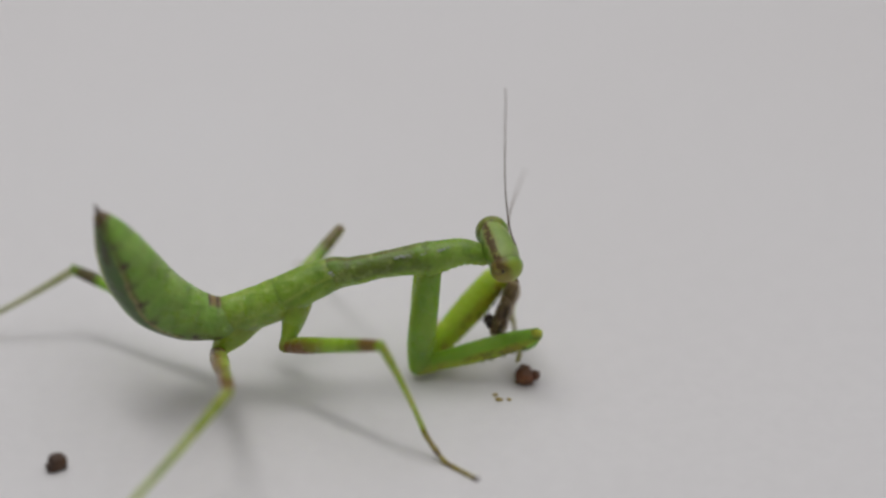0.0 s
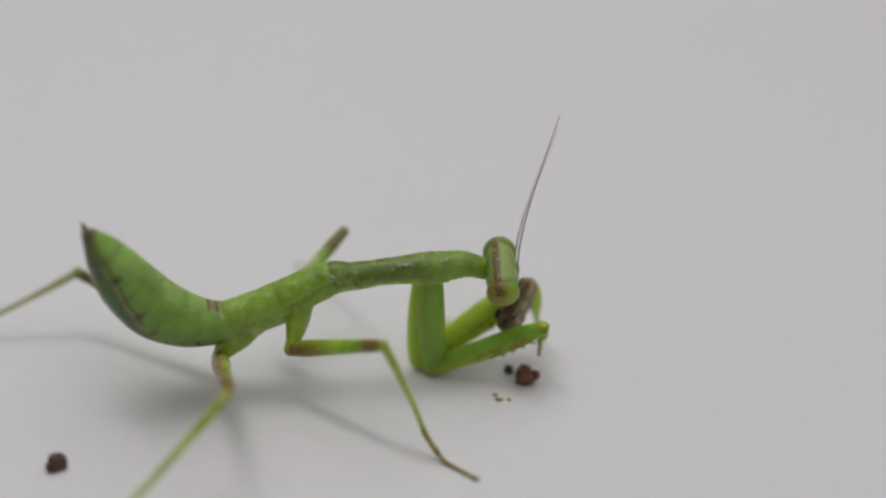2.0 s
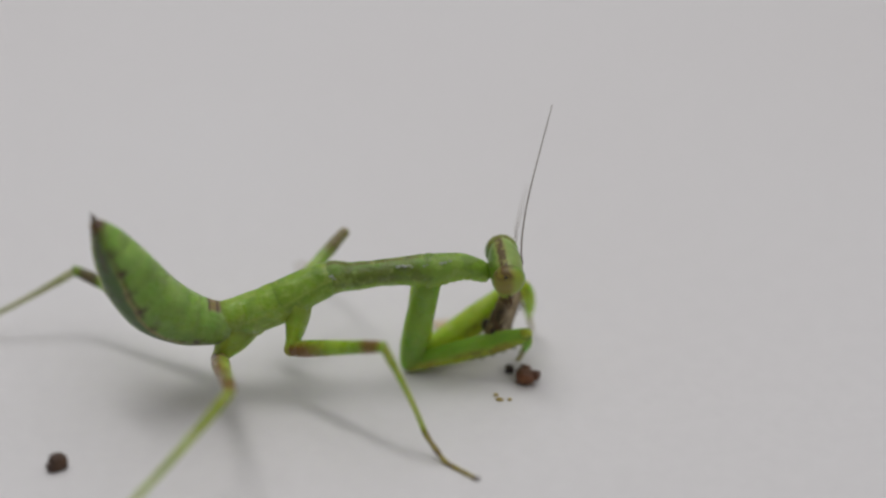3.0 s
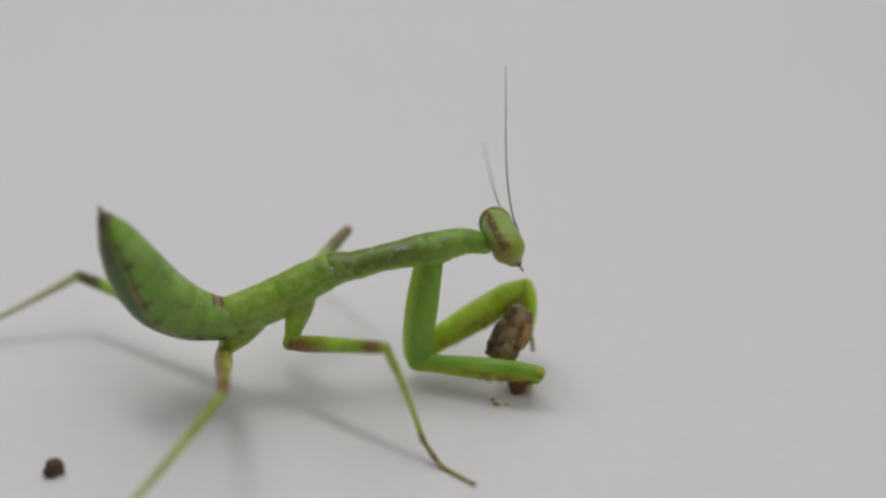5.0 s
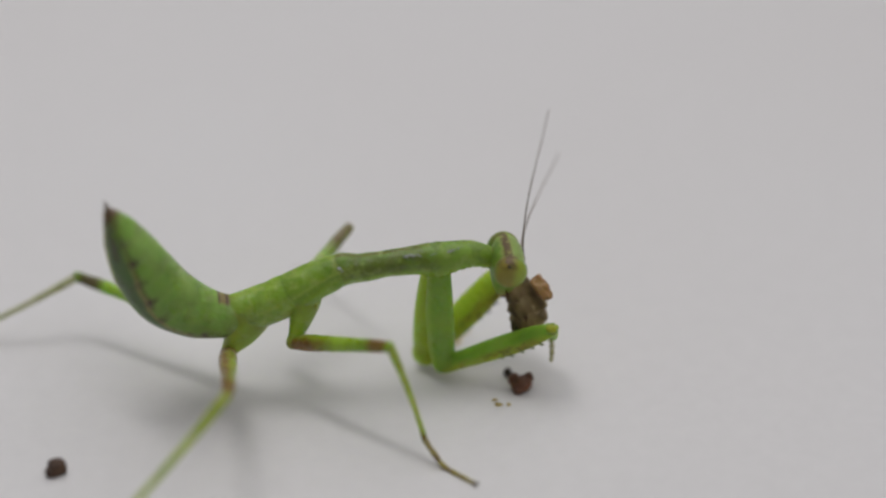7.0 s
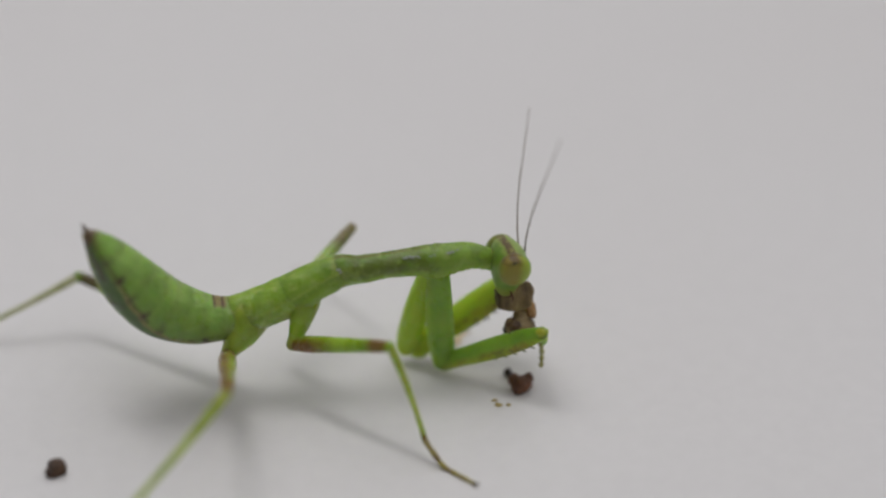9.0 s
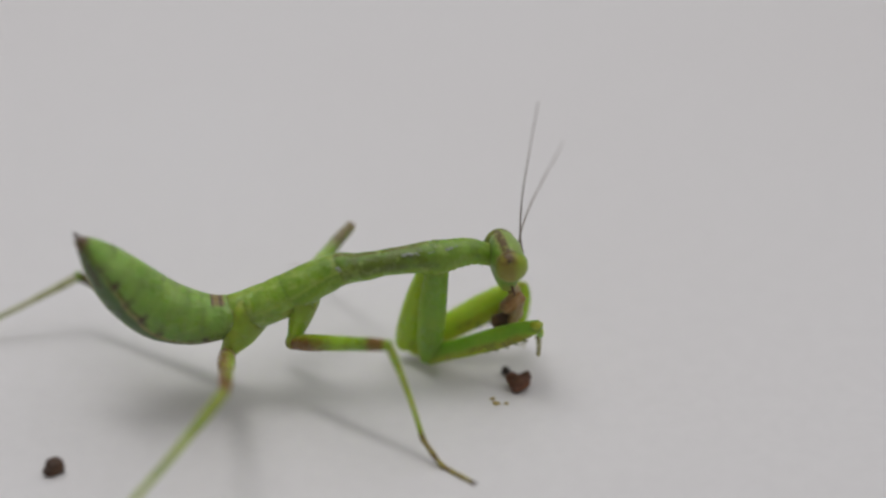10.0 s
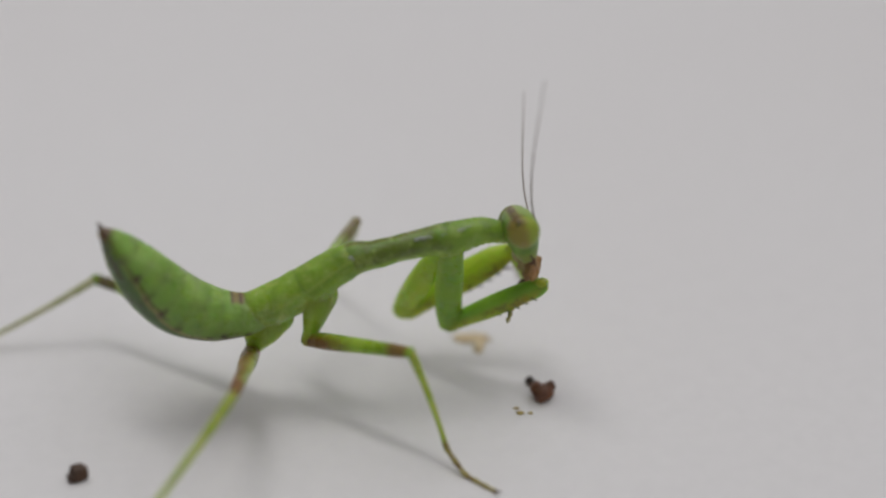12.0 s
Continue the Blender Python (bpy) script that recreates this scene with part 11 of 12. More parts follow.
    walk(P["thorax_bit"], [
        (0, mm(0.75, 0, 0, 0, 0, 0)),
        (0.1, mm(0.75, 0, 0, 0, 0, 0)),
        (0.2, mm(0.75, 0, 0, 0, 0, 0)),
        (0.25, mm(0.75, 0, 0, 0, 0, 0)),
        (0.3, mm(0.75, 0, 0, 0, 0, 0)),
        (0.35, mm(0.75, 0, 0, 0, 0, 0)),
        (0.4, mm(0.75, 0, 0, 0, 0, 0)),
        (0.45, mm(0.75, 0, 0, 0, 0, 0)),
        (0.47, mm(0.75, 0, 0, 0, 0, 0)),
        (0.5, mm(0.75, 0, 0, 0, 0, 0)),
        (0.6, mm(0.75, 0, 0, 0, 0, 0)),
        (0.8, mm(0.75, 0, 0, 0, 0, 0)),
        (1, mm(0.75, 0, 0, 0, 0, 0)),
        (1.2, mm(0.75, 0, 0, 0, 0, 0)),
        (1.5, mm(0.75, 0, 0, 0, 0, 0)),
        (1.8, mm(0.75, 0, 0, 0, 0, 0)),
        (2, mm(0.75, 0, 0, 0, 0, 0)),
        (2.2, mm(0.75, 0, 0, 0, 0, 0)),
        (2.5, mm(0.75, 0, 0, 0, 0, 0)),
        (2.7, mm(0.75, 0, 0, 0, 0, 0)),
        (2.75, mm(0.75, 0, 0, 0, 0, 0)),
        (2.8, mm(0.75, 0, 0, 0, 0, 0)),
        (2.85, mm(0.75, 0, 0, 0, 0, 0)),
        (2.9, mm(0.75, 0, 0, 0, 0, 0)),
        (3, mm(0.75, 0, 0, 0, 0, 0)),
        (3.2, mm(0.75, 0, 0, 0, 0, 0)),
        (3.6, mm(0.75, 0, 0, 0, 0, 0)),
        (4, mm(0.75, 0, 0, 0, 0, 0)),
        (4.4, mm(0.75, 0, 0, 0, 0, 0)),
        (4.8, mm(0.75, 0, 0, 0, 0, 0)),
        (5, mm(0.75, 0, 0, 0, 0, 0)),
        (5.2, mm(0.75, 0, 0, 0, 0, 0)),
        (5.5, mm(0.75, 0, 0, 0, 0, 0)),
        (5.8, mm(0.75, 0, 0, 0, 0, 0)),
        (6, mm(0.75, 0, 0, 0, 0, 0)),
        (6.25, mm(0.75, 0, 0, 0, 0, 0)),
        (6.5, mm(0.75, 0, 0, 0, 0, 0)),
        (6.8, mm(0.75, 0, 0, 0, 0, 0)),
        (7, mm(0.75, 0, 0, 0, 0, 0)),
        (7.2, mm(0.75, 0, 0, 0, 0, 0)),
        (7.5, mm(1.12, -0.3, 0, -19.14, 10.99, -0.75)),
        (7.8, mm(1.53, -0.59, 0.05, -42.91, 18.79, -7.92)),
        (8, mm(1.81, -0.77, 0.11, -61.47, 20.49, -15.41)),
        (8.2, mm(2.12, -0.95, 0.19, -81.28, 18.53, -23.39)),
        (8.4, mm(2.45, -1.12, 0.3, -101.27, 12.95, -29.99)),
        (8.6, mm(2.79, -1.29, 0.43, -121.11, 4.6, -33.8)),
        (8.8, mm(2.86, -1.27, 0.52, -124.34, 0.06, -32.18)),
        (8.9, mm(2.84, -1.24, 0.72, -123.5, -0.64, -29.84)),
        (9, mm(2.81, -1.22, 0.92, -122.72, -1.39, -27.51)),
        (9.1, mm(2.83, -1.28, 1, -120.74, -2.54, -25.57)),
        (9.2, mm(2.85, -1.34, 1.09, -118.78, -3.81, -23.73)),
        (9.3, mm(2.88, -1.4, 1.17, -116.85, -5.19, -21.99)),
        (9.4, mm(2.9, -1.47, 1.26, -114.93, -6.67, -20.35)),
        (9.5, mm(2.93, -1.54, 1.34, -113.03, -8.26, -18.81)),
        (9.6, mm(2.91, -1.61, 1.32, -108.77, -9.67, -18.79)),
        (9.75, mm(2.88, -1.73, 1.28, -102.29, -11.74, -19.41)),
        (9.9, mm(2.85, -1.86, 1.23, -95.71, -13.61, -20.77)),
        (10, mm(2.82, -1.96, 1.19, -91.27, -14.68, -22.08)),
        (10.1, mm(2.93, -2.11, 1.18, -89.53, -12.78, -22.45)),
        (10.2, mm(3.04, -2.27, 1.17, -87.8, -10.89, -22.72)),
        (10.3, mm(3.15, -2.43, 1.16, -86.09, -9.03, -22.9)),
        (10.4, mm(3.26, -2.6, 1.14, -84.39, -7.2, -23)),
        (10.5, mm(3.37, -2.78, 1.12, -82.7, -5.4, -23.01)),
        (10.8, mm(2.97, -1.13, 0.88, -80.97, -10.51, -13.34)),
        (11, mm(2.47, -2.23, 0.53, -100.44, 3.34, -25.97)),
        (11.2, mm(2.78, -1.99, 0.62, -81.92, -10.52, -19.12)),
        (11.4, mm(3.71, -1.81, 0.82, -83.32, -9.28, -15.66)),
        (11.5, mm(3.82, -2.68, 0.8, -82.06, -10.95, -16.13)),
        (11.7, mm(2.97, -1.76, 0.2, -73.93, -2.47, -8.59)),
        (11.8, mm(2.45, -1.47, -0.14, -54.09, 14.64, 6.71)),
        (12, mm(2.29, -2.67, 0.03, -94.76, 1.3, -18.53)),
    ])
    walk(P["shell_bit"], [
        (0, mm(-0.15, 0, 0.05, 0, 0, 0)),
        (0.1, mm(-0.15, 0, 0.05, 0, 0, 0)),
        (0.2, mm(-0.15, 0, 0.05, 0, 0, 0)),
        (0.25, mm(-0.15, 0, 0.05, 0, 0, 0)),
        (0.3, mm(-0.15, 0, 0.05, 0, 0, 0)),
        (0.35, mm(-0.15, 0, 0.05, 0, 0, 0)),
        (0.4, mm(-0.15, 0, 0.05, 0, 0, 0)),
        (0.45, mm(-0.15, 0, 0.05, 0, 0, 0)),
        (0.47, mm(-0.15, 0, 0.05, 0, 0, 0)),
        (0.5, mm(-0.15, 0, 0.05, 0, 0, 0)),
        (0.6, mm(-0.15, 0, 0.05, 0, 0, 0)),
        (0.8, mm(-0.15, 0, 0.05, 0, 0, 0)),
        (1, mm(-0.15, 0, 0.05, 0, 0, 0)),
        (1.2, mm(-0.15, 0, 0.05, 0, 0, 0)),
        (1.5, mm(-0.15, 0, 0.05, 0, 0, 0)),
        (1.8, mm(-0.15, 0, 0.05, 0, 0, 0)),
        (2, mm(-0.15, 0, 0.05, 0, 0, 0)),
        (2.2, mm(-0.15, 0, 0.05, 0, 0, 0)),
        (2.5, mm(-0.15, 0, 0.05, 0, 0, 0)),
        (2.7, mm(-0.15, 0, 0.05, 0, 0, 0)),
        (2.75, mm(-0.15, 0, 0.05, 0, 0, 0)),
        (2.8, mm(-0.15, 0, 0.05, 0, 0, 0)),
        (2.85, mm(-0.15, 0, 0.05, 0, 0, 0)),
        (2.9, mm(-0.15, 0, 0.05, 0, 0, 0)),
        (3, mm(-0.15, 0, 0.05, 0, 0, 0)),
        (3.2, mm(-0.15, 0, 0.05, 0, 0, 0)),
        (3.6, mm(-0.15, 0, 0.05, 0, 0, 0)),
        (4, mm(-0.15, 0, 0.05, 0, 0, 0)),
        (4.4, mm(-0.15, 0, 0.05, 0, 0, 0)),
        (4.8, mm(-0.15, 0, 0.05, 0, 0, 0)),
        (5, mm(-0.15, 0, 0.05, 0, 0, 0)),
        (5.2, mm(-0.15, 0, 0.05, 0, 0, 0)),
        (5.5, mm(-0.15, 0, 0.05, 0, 0, 0)),
        (5.8, mm(-0.15, 0, 0.05, 0, 0, 0)),
        (6, mm(-0.15, 0, 0.05, 0, 0, 0)),
        (6.25, mm(-0.15, 0, 0.05, 0, 0, 0)),
        (6.5, mm(-0.15, 0, 0.05, 0, 0, 0)),
        (6.8, mm(-0.15, 0, 0.05, 0, 0, 0)),
        (7, mm(-0.15, 0, 0.05, 0, 0, 0)),
        (7.2, mm(-0.15, 0, 0.05, 0, 0, 0)),
        (7.5, mm(-0.15, 0, 0.05, 0, 0, 0)),
        (7.8, mm(-0.15, 0, 0.05, 0, 0, 0)),
        (8, mm(-0.15, 0, 0.05, 0, 0, 0)),
        (8.2, mm(-0.15, 0, 0.05, 0, 0, 0)),
        (8.4, mm(-0.15, 0, 0.05, 0, 0, 0)),
        (8.6, mm(-0.15, 0, 0.05, 0, 0, 0)),
        (8.8, mm(-0.15, 0, 0.05, 0, 0, 0)),
        (8.9, mm(0.35, -0.21, 0.16, -20.23, 4.65, -3.84)),
        (9, mm(0.84, -0.41, 0.34, -40.72, 6.78, -8.62)),
        (9.1, mm(1.34, -0.64, 0.53, -60.55, 6.2, -13.53)),
        (9.2, mm(1.85, -0.89, 0.74, -79.54, 3.31, -17.5)),
        (9.3, mm(2.37, -1.17, 0.99, -97.61, -1.23, -19.87)),
        (9.4, mm(2.9, -1.47, 1.26, -114.93, -6.67, -20.35)),
        (9.5, mm(2.93, -1.54, 1.34, -113.03, -8.26, -18.81)),
        (9.6, mm(2.91, -1.61, 1.32, -108.77, -9.67, -18.79)),
        (9.75, mm(2.88, -1.73, 1.28, -102.29, -11.74, -19.41)),
        (9.9, mm(2.85, -1.86, 1.23, -95.71, -13.61, -20.77)),
        (10, mm(2.82, -1.96, 1.19, -91.27, -14.68, -22.08)),
        (10.1, mm(2.93, -2.11, 1.18, -89.53, -12.78, -22.45)),
        (10.2, mm(3.04, -2.27, 1.17, -87.8, -10.89, -22.72)),
        (10.3, mm(3.15, -2.43, 1.16, -86.09, -9.03, -22.9)),
        (10.4, mm(3.26, -2.6, 1.14, -84.39, -7.2, -23)),
        (10.5, mm(3.37, -2.78, 1.12, -82.7, -5.4, -23.01)),
        (10.8, mm(2.97, -1.13, 0.88, -80.97, -10.51, -13.34)),
        (11, mm(2.47, -2.23, 0.53, -100.44, 3.34, -25.97)),
        (11.2, mm(2.78, -1.99, 0.62, -81.92, -10.52, -19.12)),
        (11.4, mm(3.71, -1.81, 0.82, -83.32, -9.28, -15.66)),
        (11.5, mm(3.82, -2.68, 0.8, -82.06, -10.95, -16.13)),
        (11.7, mm(2.97, -1.76, 0.2, -73.93, -2.47, -8.59)),
        (11.8, mm(2.45, -1.47, -0.14, -54.09, 14.64, 6.71)),
        (12, mm(2.29, -2.67, 0.03, -94.76, 1.3, -18.53)),
    ])
    walk(P["flesh_bit"], [
        (0, mm(0.15, 0.06, -0.24, 0, 0, 0)),
        (0.1, mm(0.15, 0.06, -0.24, 0, 0, 0)),
        (0.2, mm(0.15, 0.06, -0.24, 0, 0, 0)),
        (0.25, mm(0.15, 0.06, -0.24, 0, 0, 0)),
        (0.3, mm(0.15, 0.06, -0.24, 0, 0, 0)),
        (0.35, mm(0.15, 0.06, -0.24, 0, 0, 0)),
        (0.4, mm(0.15, 0.06, -0.24, 0, 0, 0)),
        (0.45, mm(0.15, 0.06, -0.24, 0, 0, 0)),
        (0.47, mm(0.15, 0.06, -0.24, 0, 0, 0)),
        (0.5, mm(0.15, 0.06, -0.24, 0, 0, 0)),
        (0.6, mm(0.15, 0.06, -0.24, 0, 0, 0)),
        (0.8, mm(0.15, 0.06, -0.24, 0, 0, 0)),
        (1, mm(0.15, 0.06, -0.24, 0, 0, 0)),
        (1.2, mm(0.15, 0.06, -0.24, 0, 0, 0)),
        (1.5, mm(0.15, 0.06, -0.24, 0, 0, 0)),
        (1.8, mm(0.15, 0.06, -0.24, 0, 0, 0)),
        (2, mm(0.15, 0.06, -0.24, 0, 0, 0)),
        (2.2, mm(0.15, 0.06, -0.24, 0, 0, 0)),
        (2.5, mm(0.15, 0.06, -0.24, 0, 0, 0)),
        (2.7, mm(0.15, 0.06, -0.24, 0, 0, 0)),
        (2.75, mm(0.15, 0.06, -0.24, 0, 0, 0)),
        (2.8, mm(0.15, 0.06, -0.24, 0, 0, 0)),
        (2.85, mm(0.15, 0.06, -0.24, 0, 0, 0)),
        (2.9, mm(0.15, 0.06, -0.24, 0, 0, 0)),
        (3, mm(0.15, 0.06, -0.24, 0, 0, 0)),
        (3.2, mm(0.15, 0.06, -0.24, 0, 0, 0)),
        (3.6, mm(0.15, -0.04, -0.32, 0, 0, 0)),
        (4, mm(0.15, -0.13, -0.4, 0, 0, 0)),
        (4.4, mm(0.15, -0.23, -0.48, 0, 0, 0)),
        (4.8, mm(0.15, -0.3, -0.54, 0, 0, 0)),
        (5, mm(0.15, -0.3, -0.54, 0, 0, 0)),
        (5.2, mm(0.15, -0.3, -0.54, 0, 0, 0)),
        (5.5, mm(0.15, -0.3, -0.54, 0, 0, 0)),
        (5.8, mm(0.15, -0.3, -0.54, 0, 0, 0)),
        (6, mm(0.15, -0.3, -0.54, 0, 0, 0)),
        (6.25, mm(0.15, -0.3, -0.54, 0, 0, 0)),
        (6.5, mm(0.15, -0.3, -0.54, 0, 0, 0)),
        (6.8, mm(0.19, -0.5, -0.77, 0, 0, 0)),
        (7, mm(0.24, -0.81, -1.11, 0, 0, 0)),
        (7.2, mm(0.27, -0.81, -1.11, 0, 0, 0)),
        (7.5, mm(0.29, -0.89, -1.02, 0, 0, 0)),
        (7.8, mm(0.15, -0.3, -0.54, 0, 0, 0)),
        (8, mm(0.15, -0.3, -0.54, 0, 0, 0)),
        (8.2, mm(0.15, -0.3, -0.54, 0, 0, 0)),
        (8.4, mm(0.15, -0.3, -0.54, 0, 0, 0)),
        (8.6, mm(0.15, -0.3, -0.54, 0, 0, 0)),
        (8.8, mm(0.15, -0.3, -0.54, 0, 0, 0)),
        (8.9, mm(0.15, -0.3, -0.54, 0, 0, 0)),
        (9, mm(0.15, -0.3, -0.54, 0, 0, 0)),
        (9.1, mm(0.15, -0.3, -0.54, 0, 0, 0)),
        (9.2, mm(0.15, -0.3, -0.54, 0, 0, 0)),
        (9.3, mm(0.15, -0.3, -0.54, 0, 0, 0)),
        (9.4, mm(0.15, -0.3, -0.54, 0, 0, 0)),
        (9.5, mm(0.15, -0.3, -0.54, 0, 0, 0)),
        (9.6, mm(0.43, -0.43, -0.35, -10.92, 0.92, -2.29)),
        (9.75, mm(0.4, -0.65, 0.25, 20, 50, 10)),
        (9.9, mm(0.35, -0.63, 0.2, 20, 50, 10)),
        (10, mm(0.33, -0.62, 0.16, 20, 50, 10)),
        (10.1, mm(0.29, -0.6, 0.11, 20, 50, 10)),
        (10.2, mm(0.06, 0.08, 0.02, 20, 50, 10)),
        (10.3, mm(0.02, 0.1, -0.02, 20, 50, 10)),
        (10.4, mm(-0.02, 0.13, -0.06, 20, 50, 10)),
        (10.5, mm(-0.06, 0.15, -0.1, 20, 50, 10)),
        (10.8, mm(0.23, -0.53, 0.3, 20, 50, 10)),
        (11, mm(-0.13, -0.28, 0.16, 20, 50, 10)),
        (11.2, mm(0.32, -0.64, 0.04, 20, 50, 10)),
        (11.4, mm(3.71, -1.81, 0.82, -83.32, -9.28, -15.66)),
        (11.5, mm(3.82, -2.68, 0.8, -82.06, -10.95, -16.13)),
        (11.7, mm(-0.06, -0.35, 0.15, 20, 50, 10)),
        (11.8, mm(-0.04, -0.39, 0.08, 20, 50, 10)),
        (12, mm(0.02, -1.67, 0.19, 20, 50, 10)),
    ])
    walk(P["rear_bit"], [
        (0, mm(-0.95, 0, 0.05, 0, 0, 0)),
        (0.1, mm(-0.95, 0, 0.05, 0, 0, 0)),
        (0.2, mm(-0.95, 0, 0.05, 0, 0, 0)),
        (0.25, mm(-0.95, 0, 0.05, 0, 0, 0)),
        (0.3, mm(-0.95, 0, 0.05, 0, 0, 0)),
        (0.35, mm(-0.95, 0, 0.05, 0, 0, 0)),
        (0.4, mm(-0.95, 0, 0.05, 0, 0, 0)),
        (0.45, mm(-0.95, 0, 0.05, 0, 0, 0)),
        (0.47, mm(-0.95, 0, 0.05, 0, 0, 0)),
        (0.5, mm(-0.95, 0, 0.05, 0, 0, 0)),
        (0.6, mm(-0.95, 0, 0.05, 0, 0, 0)),
        (0.8, mm(-0.95, 0, 0.05, 0, 0, 0)),
        (1, mm(-0.95, 0, 0.05, 0, 0, 0)),
        (1.2, mm(-0.95, 0, 0.05, 0, 0, 0)),
        (1.5, mm(-0.95, 0, 0.05, 0, 0, 0)),
        (1.8, mm(-0.95, 0, 0.05, 0, 0, 0)),
        (2, mm(-0.95, 0, 0.05, 0, 0, 0)),
        (2.2, mm(-0.95, 0, 0.05, 0, 0, 0)),
        (2.5, mm(-0.95, 0, 0.05, 0, 0, 0)),
        (2.7, mm(-0.95, 0, 0.05, 0, 0, 0)),
        (2.75, mm(-0.95, 0, 0.05, 0, 0, 0)),
        (2.8, mm(-0.95, 0, 0.05, 0, 0, 0)),
        (2.85, mm(-0.95, 0, 0.05, 0, 0, 0)),
        (2.9, mm(-0.95, 0, 0.05, 0, 0, 0)),
        (3, mm(-0.95, 0, 0.05, 0, 0, 0)),
        (3.2, mm(-0.95, 0, 0.05, 0, 0, 0)),
        (3.6, mm(-0.95, 0, 0.05, 0, 0, 0)),
        (4, mm(-0.95, 0, 0.05, 0, 0, 0)),
        (4.4, mm(-0.95, 0, 0.05, 0, 0, 0)),
        (4.8, mm(-0.95, 0, 0.05, 0, 0, 0)),
        (5, mm(-0.95, 0, 0.05, 0, 0, 0)),
        (5.2, mm(-0.95, 0, 0.05, 0, 0, 0)),
        (5.5, mm(-0.95, 0, 0.05, 0, 0, 0)),
        (5.8, mm(-0.95, 0, 0.05, 0, 0, 0)),
        (6, mm(-0.95, 0, 0.05, 0, 0, 0)),
        (6.25, mm(-0.95, 0, 0.05, 0, 0, 0)),
        (6.5, mm(-0.95, 0, 0.05, 0, 0, 0)),
        (6.8, mm(-0.88, 0.01, 0.18, 0, 0, 0)),
        (7, mm(-0.77, 0.03, 0.39, 0, 0, 0)),
        (7.2, mm(-0.78, 0.03, 0.39, 0, 0, 0)),
        (7.5, mm(-0.8, 0.08, 0.39, 0, 0, 0)),
        (7.8, mm(-0.95, 0, 0.05, 0, 0, 0)),
        (8, mm(-0.95, 0, 0.05, 0, 0, 0)),
        (8.2, mm(-0.95, 0, 0.05, 0, 0, 0)),
        (8.4, mm(-0.95, 0, 0.05, 0, 0, 0)),
        (8.6, mm(-0.95, 0, 0.05, 0, 0, 0)),
        (8.8, mm(-0.95, 0, 0.05, 0, 0, 0)),
        (8.9, mm(-0.95, 0, 0.05, 0, 0, 0)),
        (9, mm(-0.95, 0, 0.05, 0, 0, 0)),
        (9.1, mm(-0.95, 0, 0.05, 0, 0, 0)),
        (9.2, mm(-0.95, 0, 0.05, 0, 0, 0)),
        (9.3, mm(-0.95, 0, 0.05, 0, 0, 0)),
        (9.4, mm(-0.95, 0, 0.05, 0, 0, 0)),
        (9.5, mm(-0.95, 0, 0.05, 0, 0, 0)),
        (9.6, mm(-0.09, -0.36, 0.33, -24.29, 1.42, -5.25)),
        (9.75, mm(1.18, -0.96, 0.73, -57.15, -2.04, -13.68)),
        (9.9, mm(2.42, -1.66, 1.1, -85.15, -10.61, -19.99)),
        (10, mm(2.82, -1.96, 1.19, -91.27, -14.68, -22.08)),
        (10.1, mm(2.93, -2.11, 1.18, -89.53, -12.78, -22.45)),
        (10.2, mm(3.04, -2.27, 1.17, -87.8, -10.89, -22.72)),
        (10.3, mm(3.15, -2.43, 1.16, -86.09, -9.03, -22.9)),
        (10.4, mm(3.26, -2.6, 1.14, -84.39, -7.2, -23)),
        (10.5, mm(3.37, -2.78, 1.12, -82.7, -5.4, -23.01)),
        (10.8, mm(2.97, -1.13, 0.88, -80.97, -10.51, -13.34)),
        (11, mm(2.47, -2.23, 0.53, -100.44, 3.34, -25.97)),
        (11.2, mm(2.78, -1.99, 0.62, -81.92, -10.52, -19.12)),
        (11.4, mm(3.71, -1.81, 0.82, -83.32, -9.28, -15.66)),
        (11.5, mm(3.82, -2.68, 0.8, -82.06, -10.95, -16.13)),
        (11.7, mm(2.97, -1.76, 0.2, -73.93, -2.47, -8.59)),
        (11.8, mm(2.45, -1.47, -0.14, -54.09, 14.64, 6.71)),
        (12, mm(2.29, -2.67, 0.03, -94.76, 1.3, -18.53)),
    ])
    walk(P["pellet"], [
        (0, mm(4.5, -0.1, 0.41, 0, 0, -28)), (3.2, mm(4.5, -0.1, 0.41, 0, 0, -28)), (4.6, mm(4.45, -0.12, 0.41, 0, 0, -28)),
        (4.8, mm(4.35, -0.3, 0.41, 10, 0, -10)), (5.0, mm(4.3, -0.4, 0.42, 25, 0, 20)), (5.2, mm(4.3, -0.4, 0.42, 25, 0, 30)), (12, mm(4.3, -0.4, 0.42, 25, 0, 30))])
    walk(P["knob"], [
        (0, mm(2.6, 1.0, 3.1)), (1.0, mm(2.6, 1.0, 3.0)), (1.1, mm(3.2, 0.9, 1.2, 60)), (1.2, mm(3.6, 0.75, 0.24, 80)), (4.7, mm(3.65, 0.85, 0.24, 80)),
        (5.0, mm(3.62, 0.95, 0.24, 90, 20)), (12, mm(3.62, 0.95, 0.24, 90, 20))])

    # each hip piece reaches from the thorax to the thigh that it carries
    times = [k / 10 for k in range(0, 121)]
    rows = {name: [] for name in COXA_BASE}
    for t in times:
        scene.frame_set(frame(t))
        body_at = P["thorax"].matrix_basis
        for name, base in COXA_BASE.items():
            a, b = body_at @ base, P[name + "_femur"].matrix_basis.translation
            x = (b - a).normalized()
            y = (body_at.to_3x3() @ Vector((0, 0, 1))).cross(x).normalized()
            rows[name].append((t, Matrix.Translation(b - x * (COXA_LENGTH[name])) @ Matrix((x, y, x.cross(y))).transposed().to_4x4()))
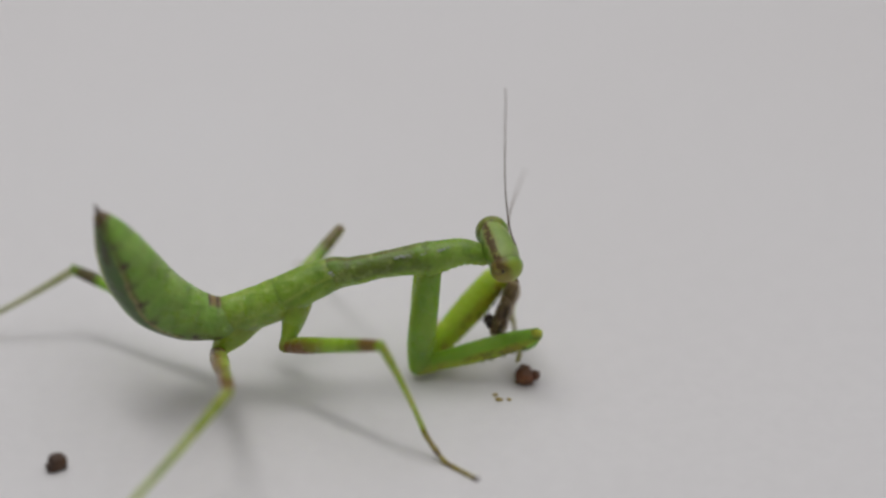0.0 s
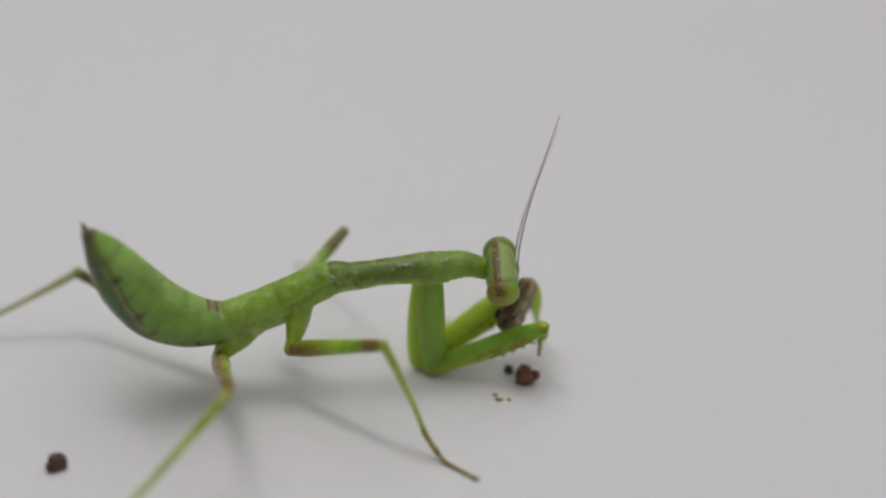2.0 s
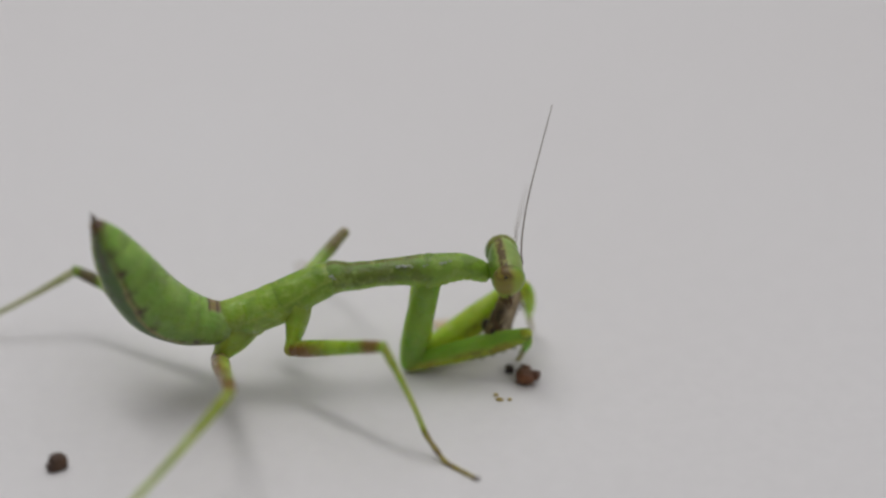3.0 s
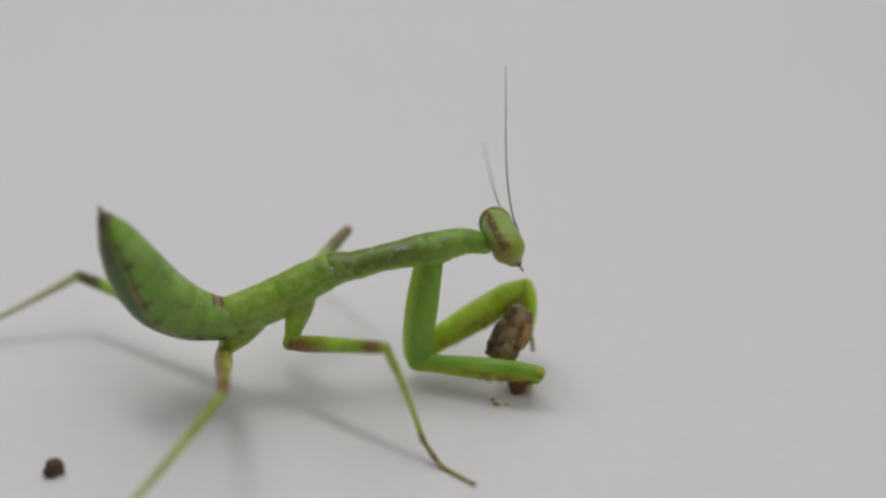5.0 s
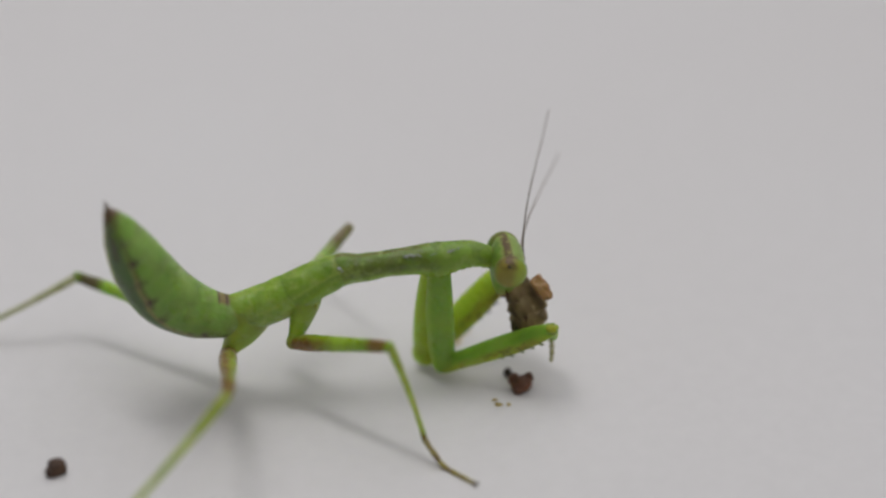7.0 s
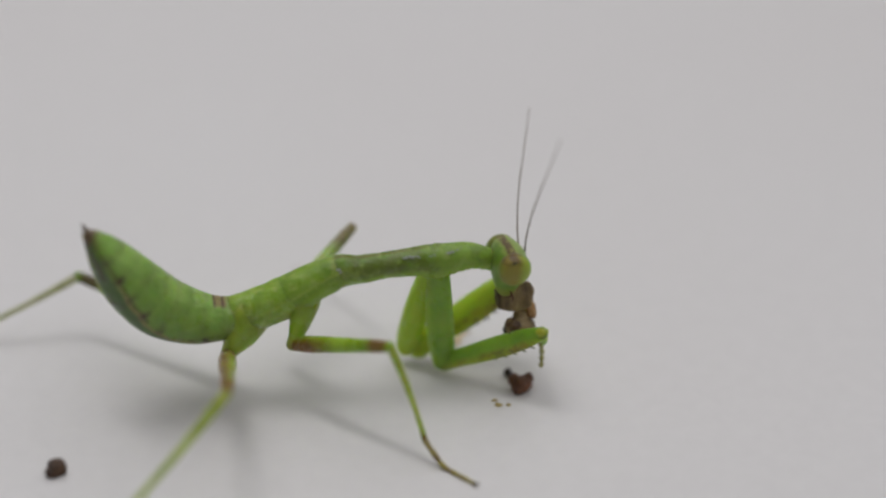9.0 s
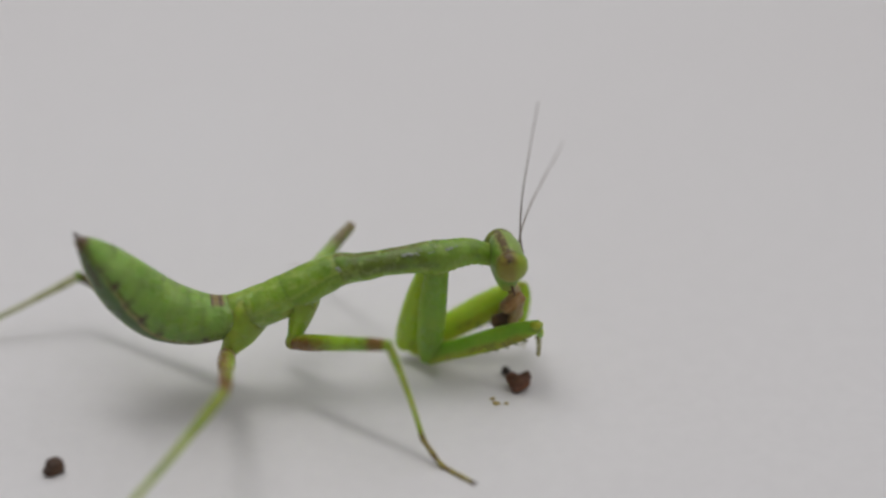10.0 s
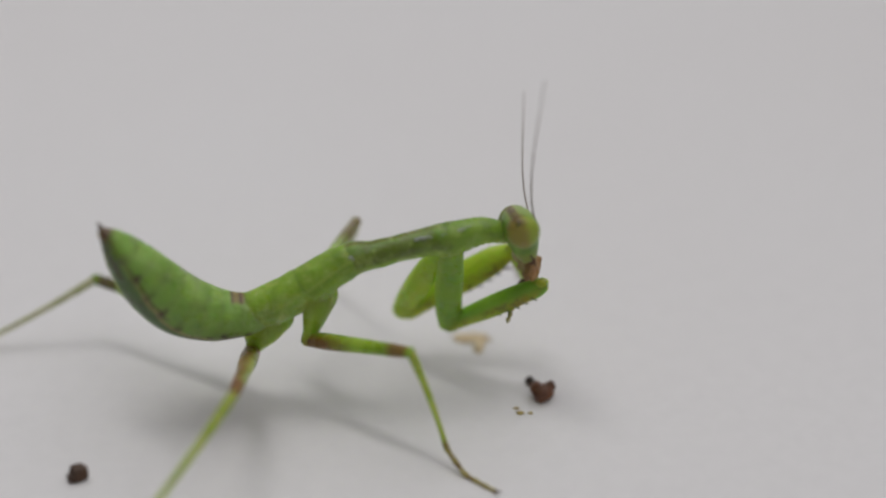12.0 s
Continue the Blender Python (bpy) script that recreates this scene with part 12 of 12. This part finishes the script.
    for name in COXA_BASE:
        walk(P[name + "_coxa"], rows[name])
    scene.frame_set(1)


motions()
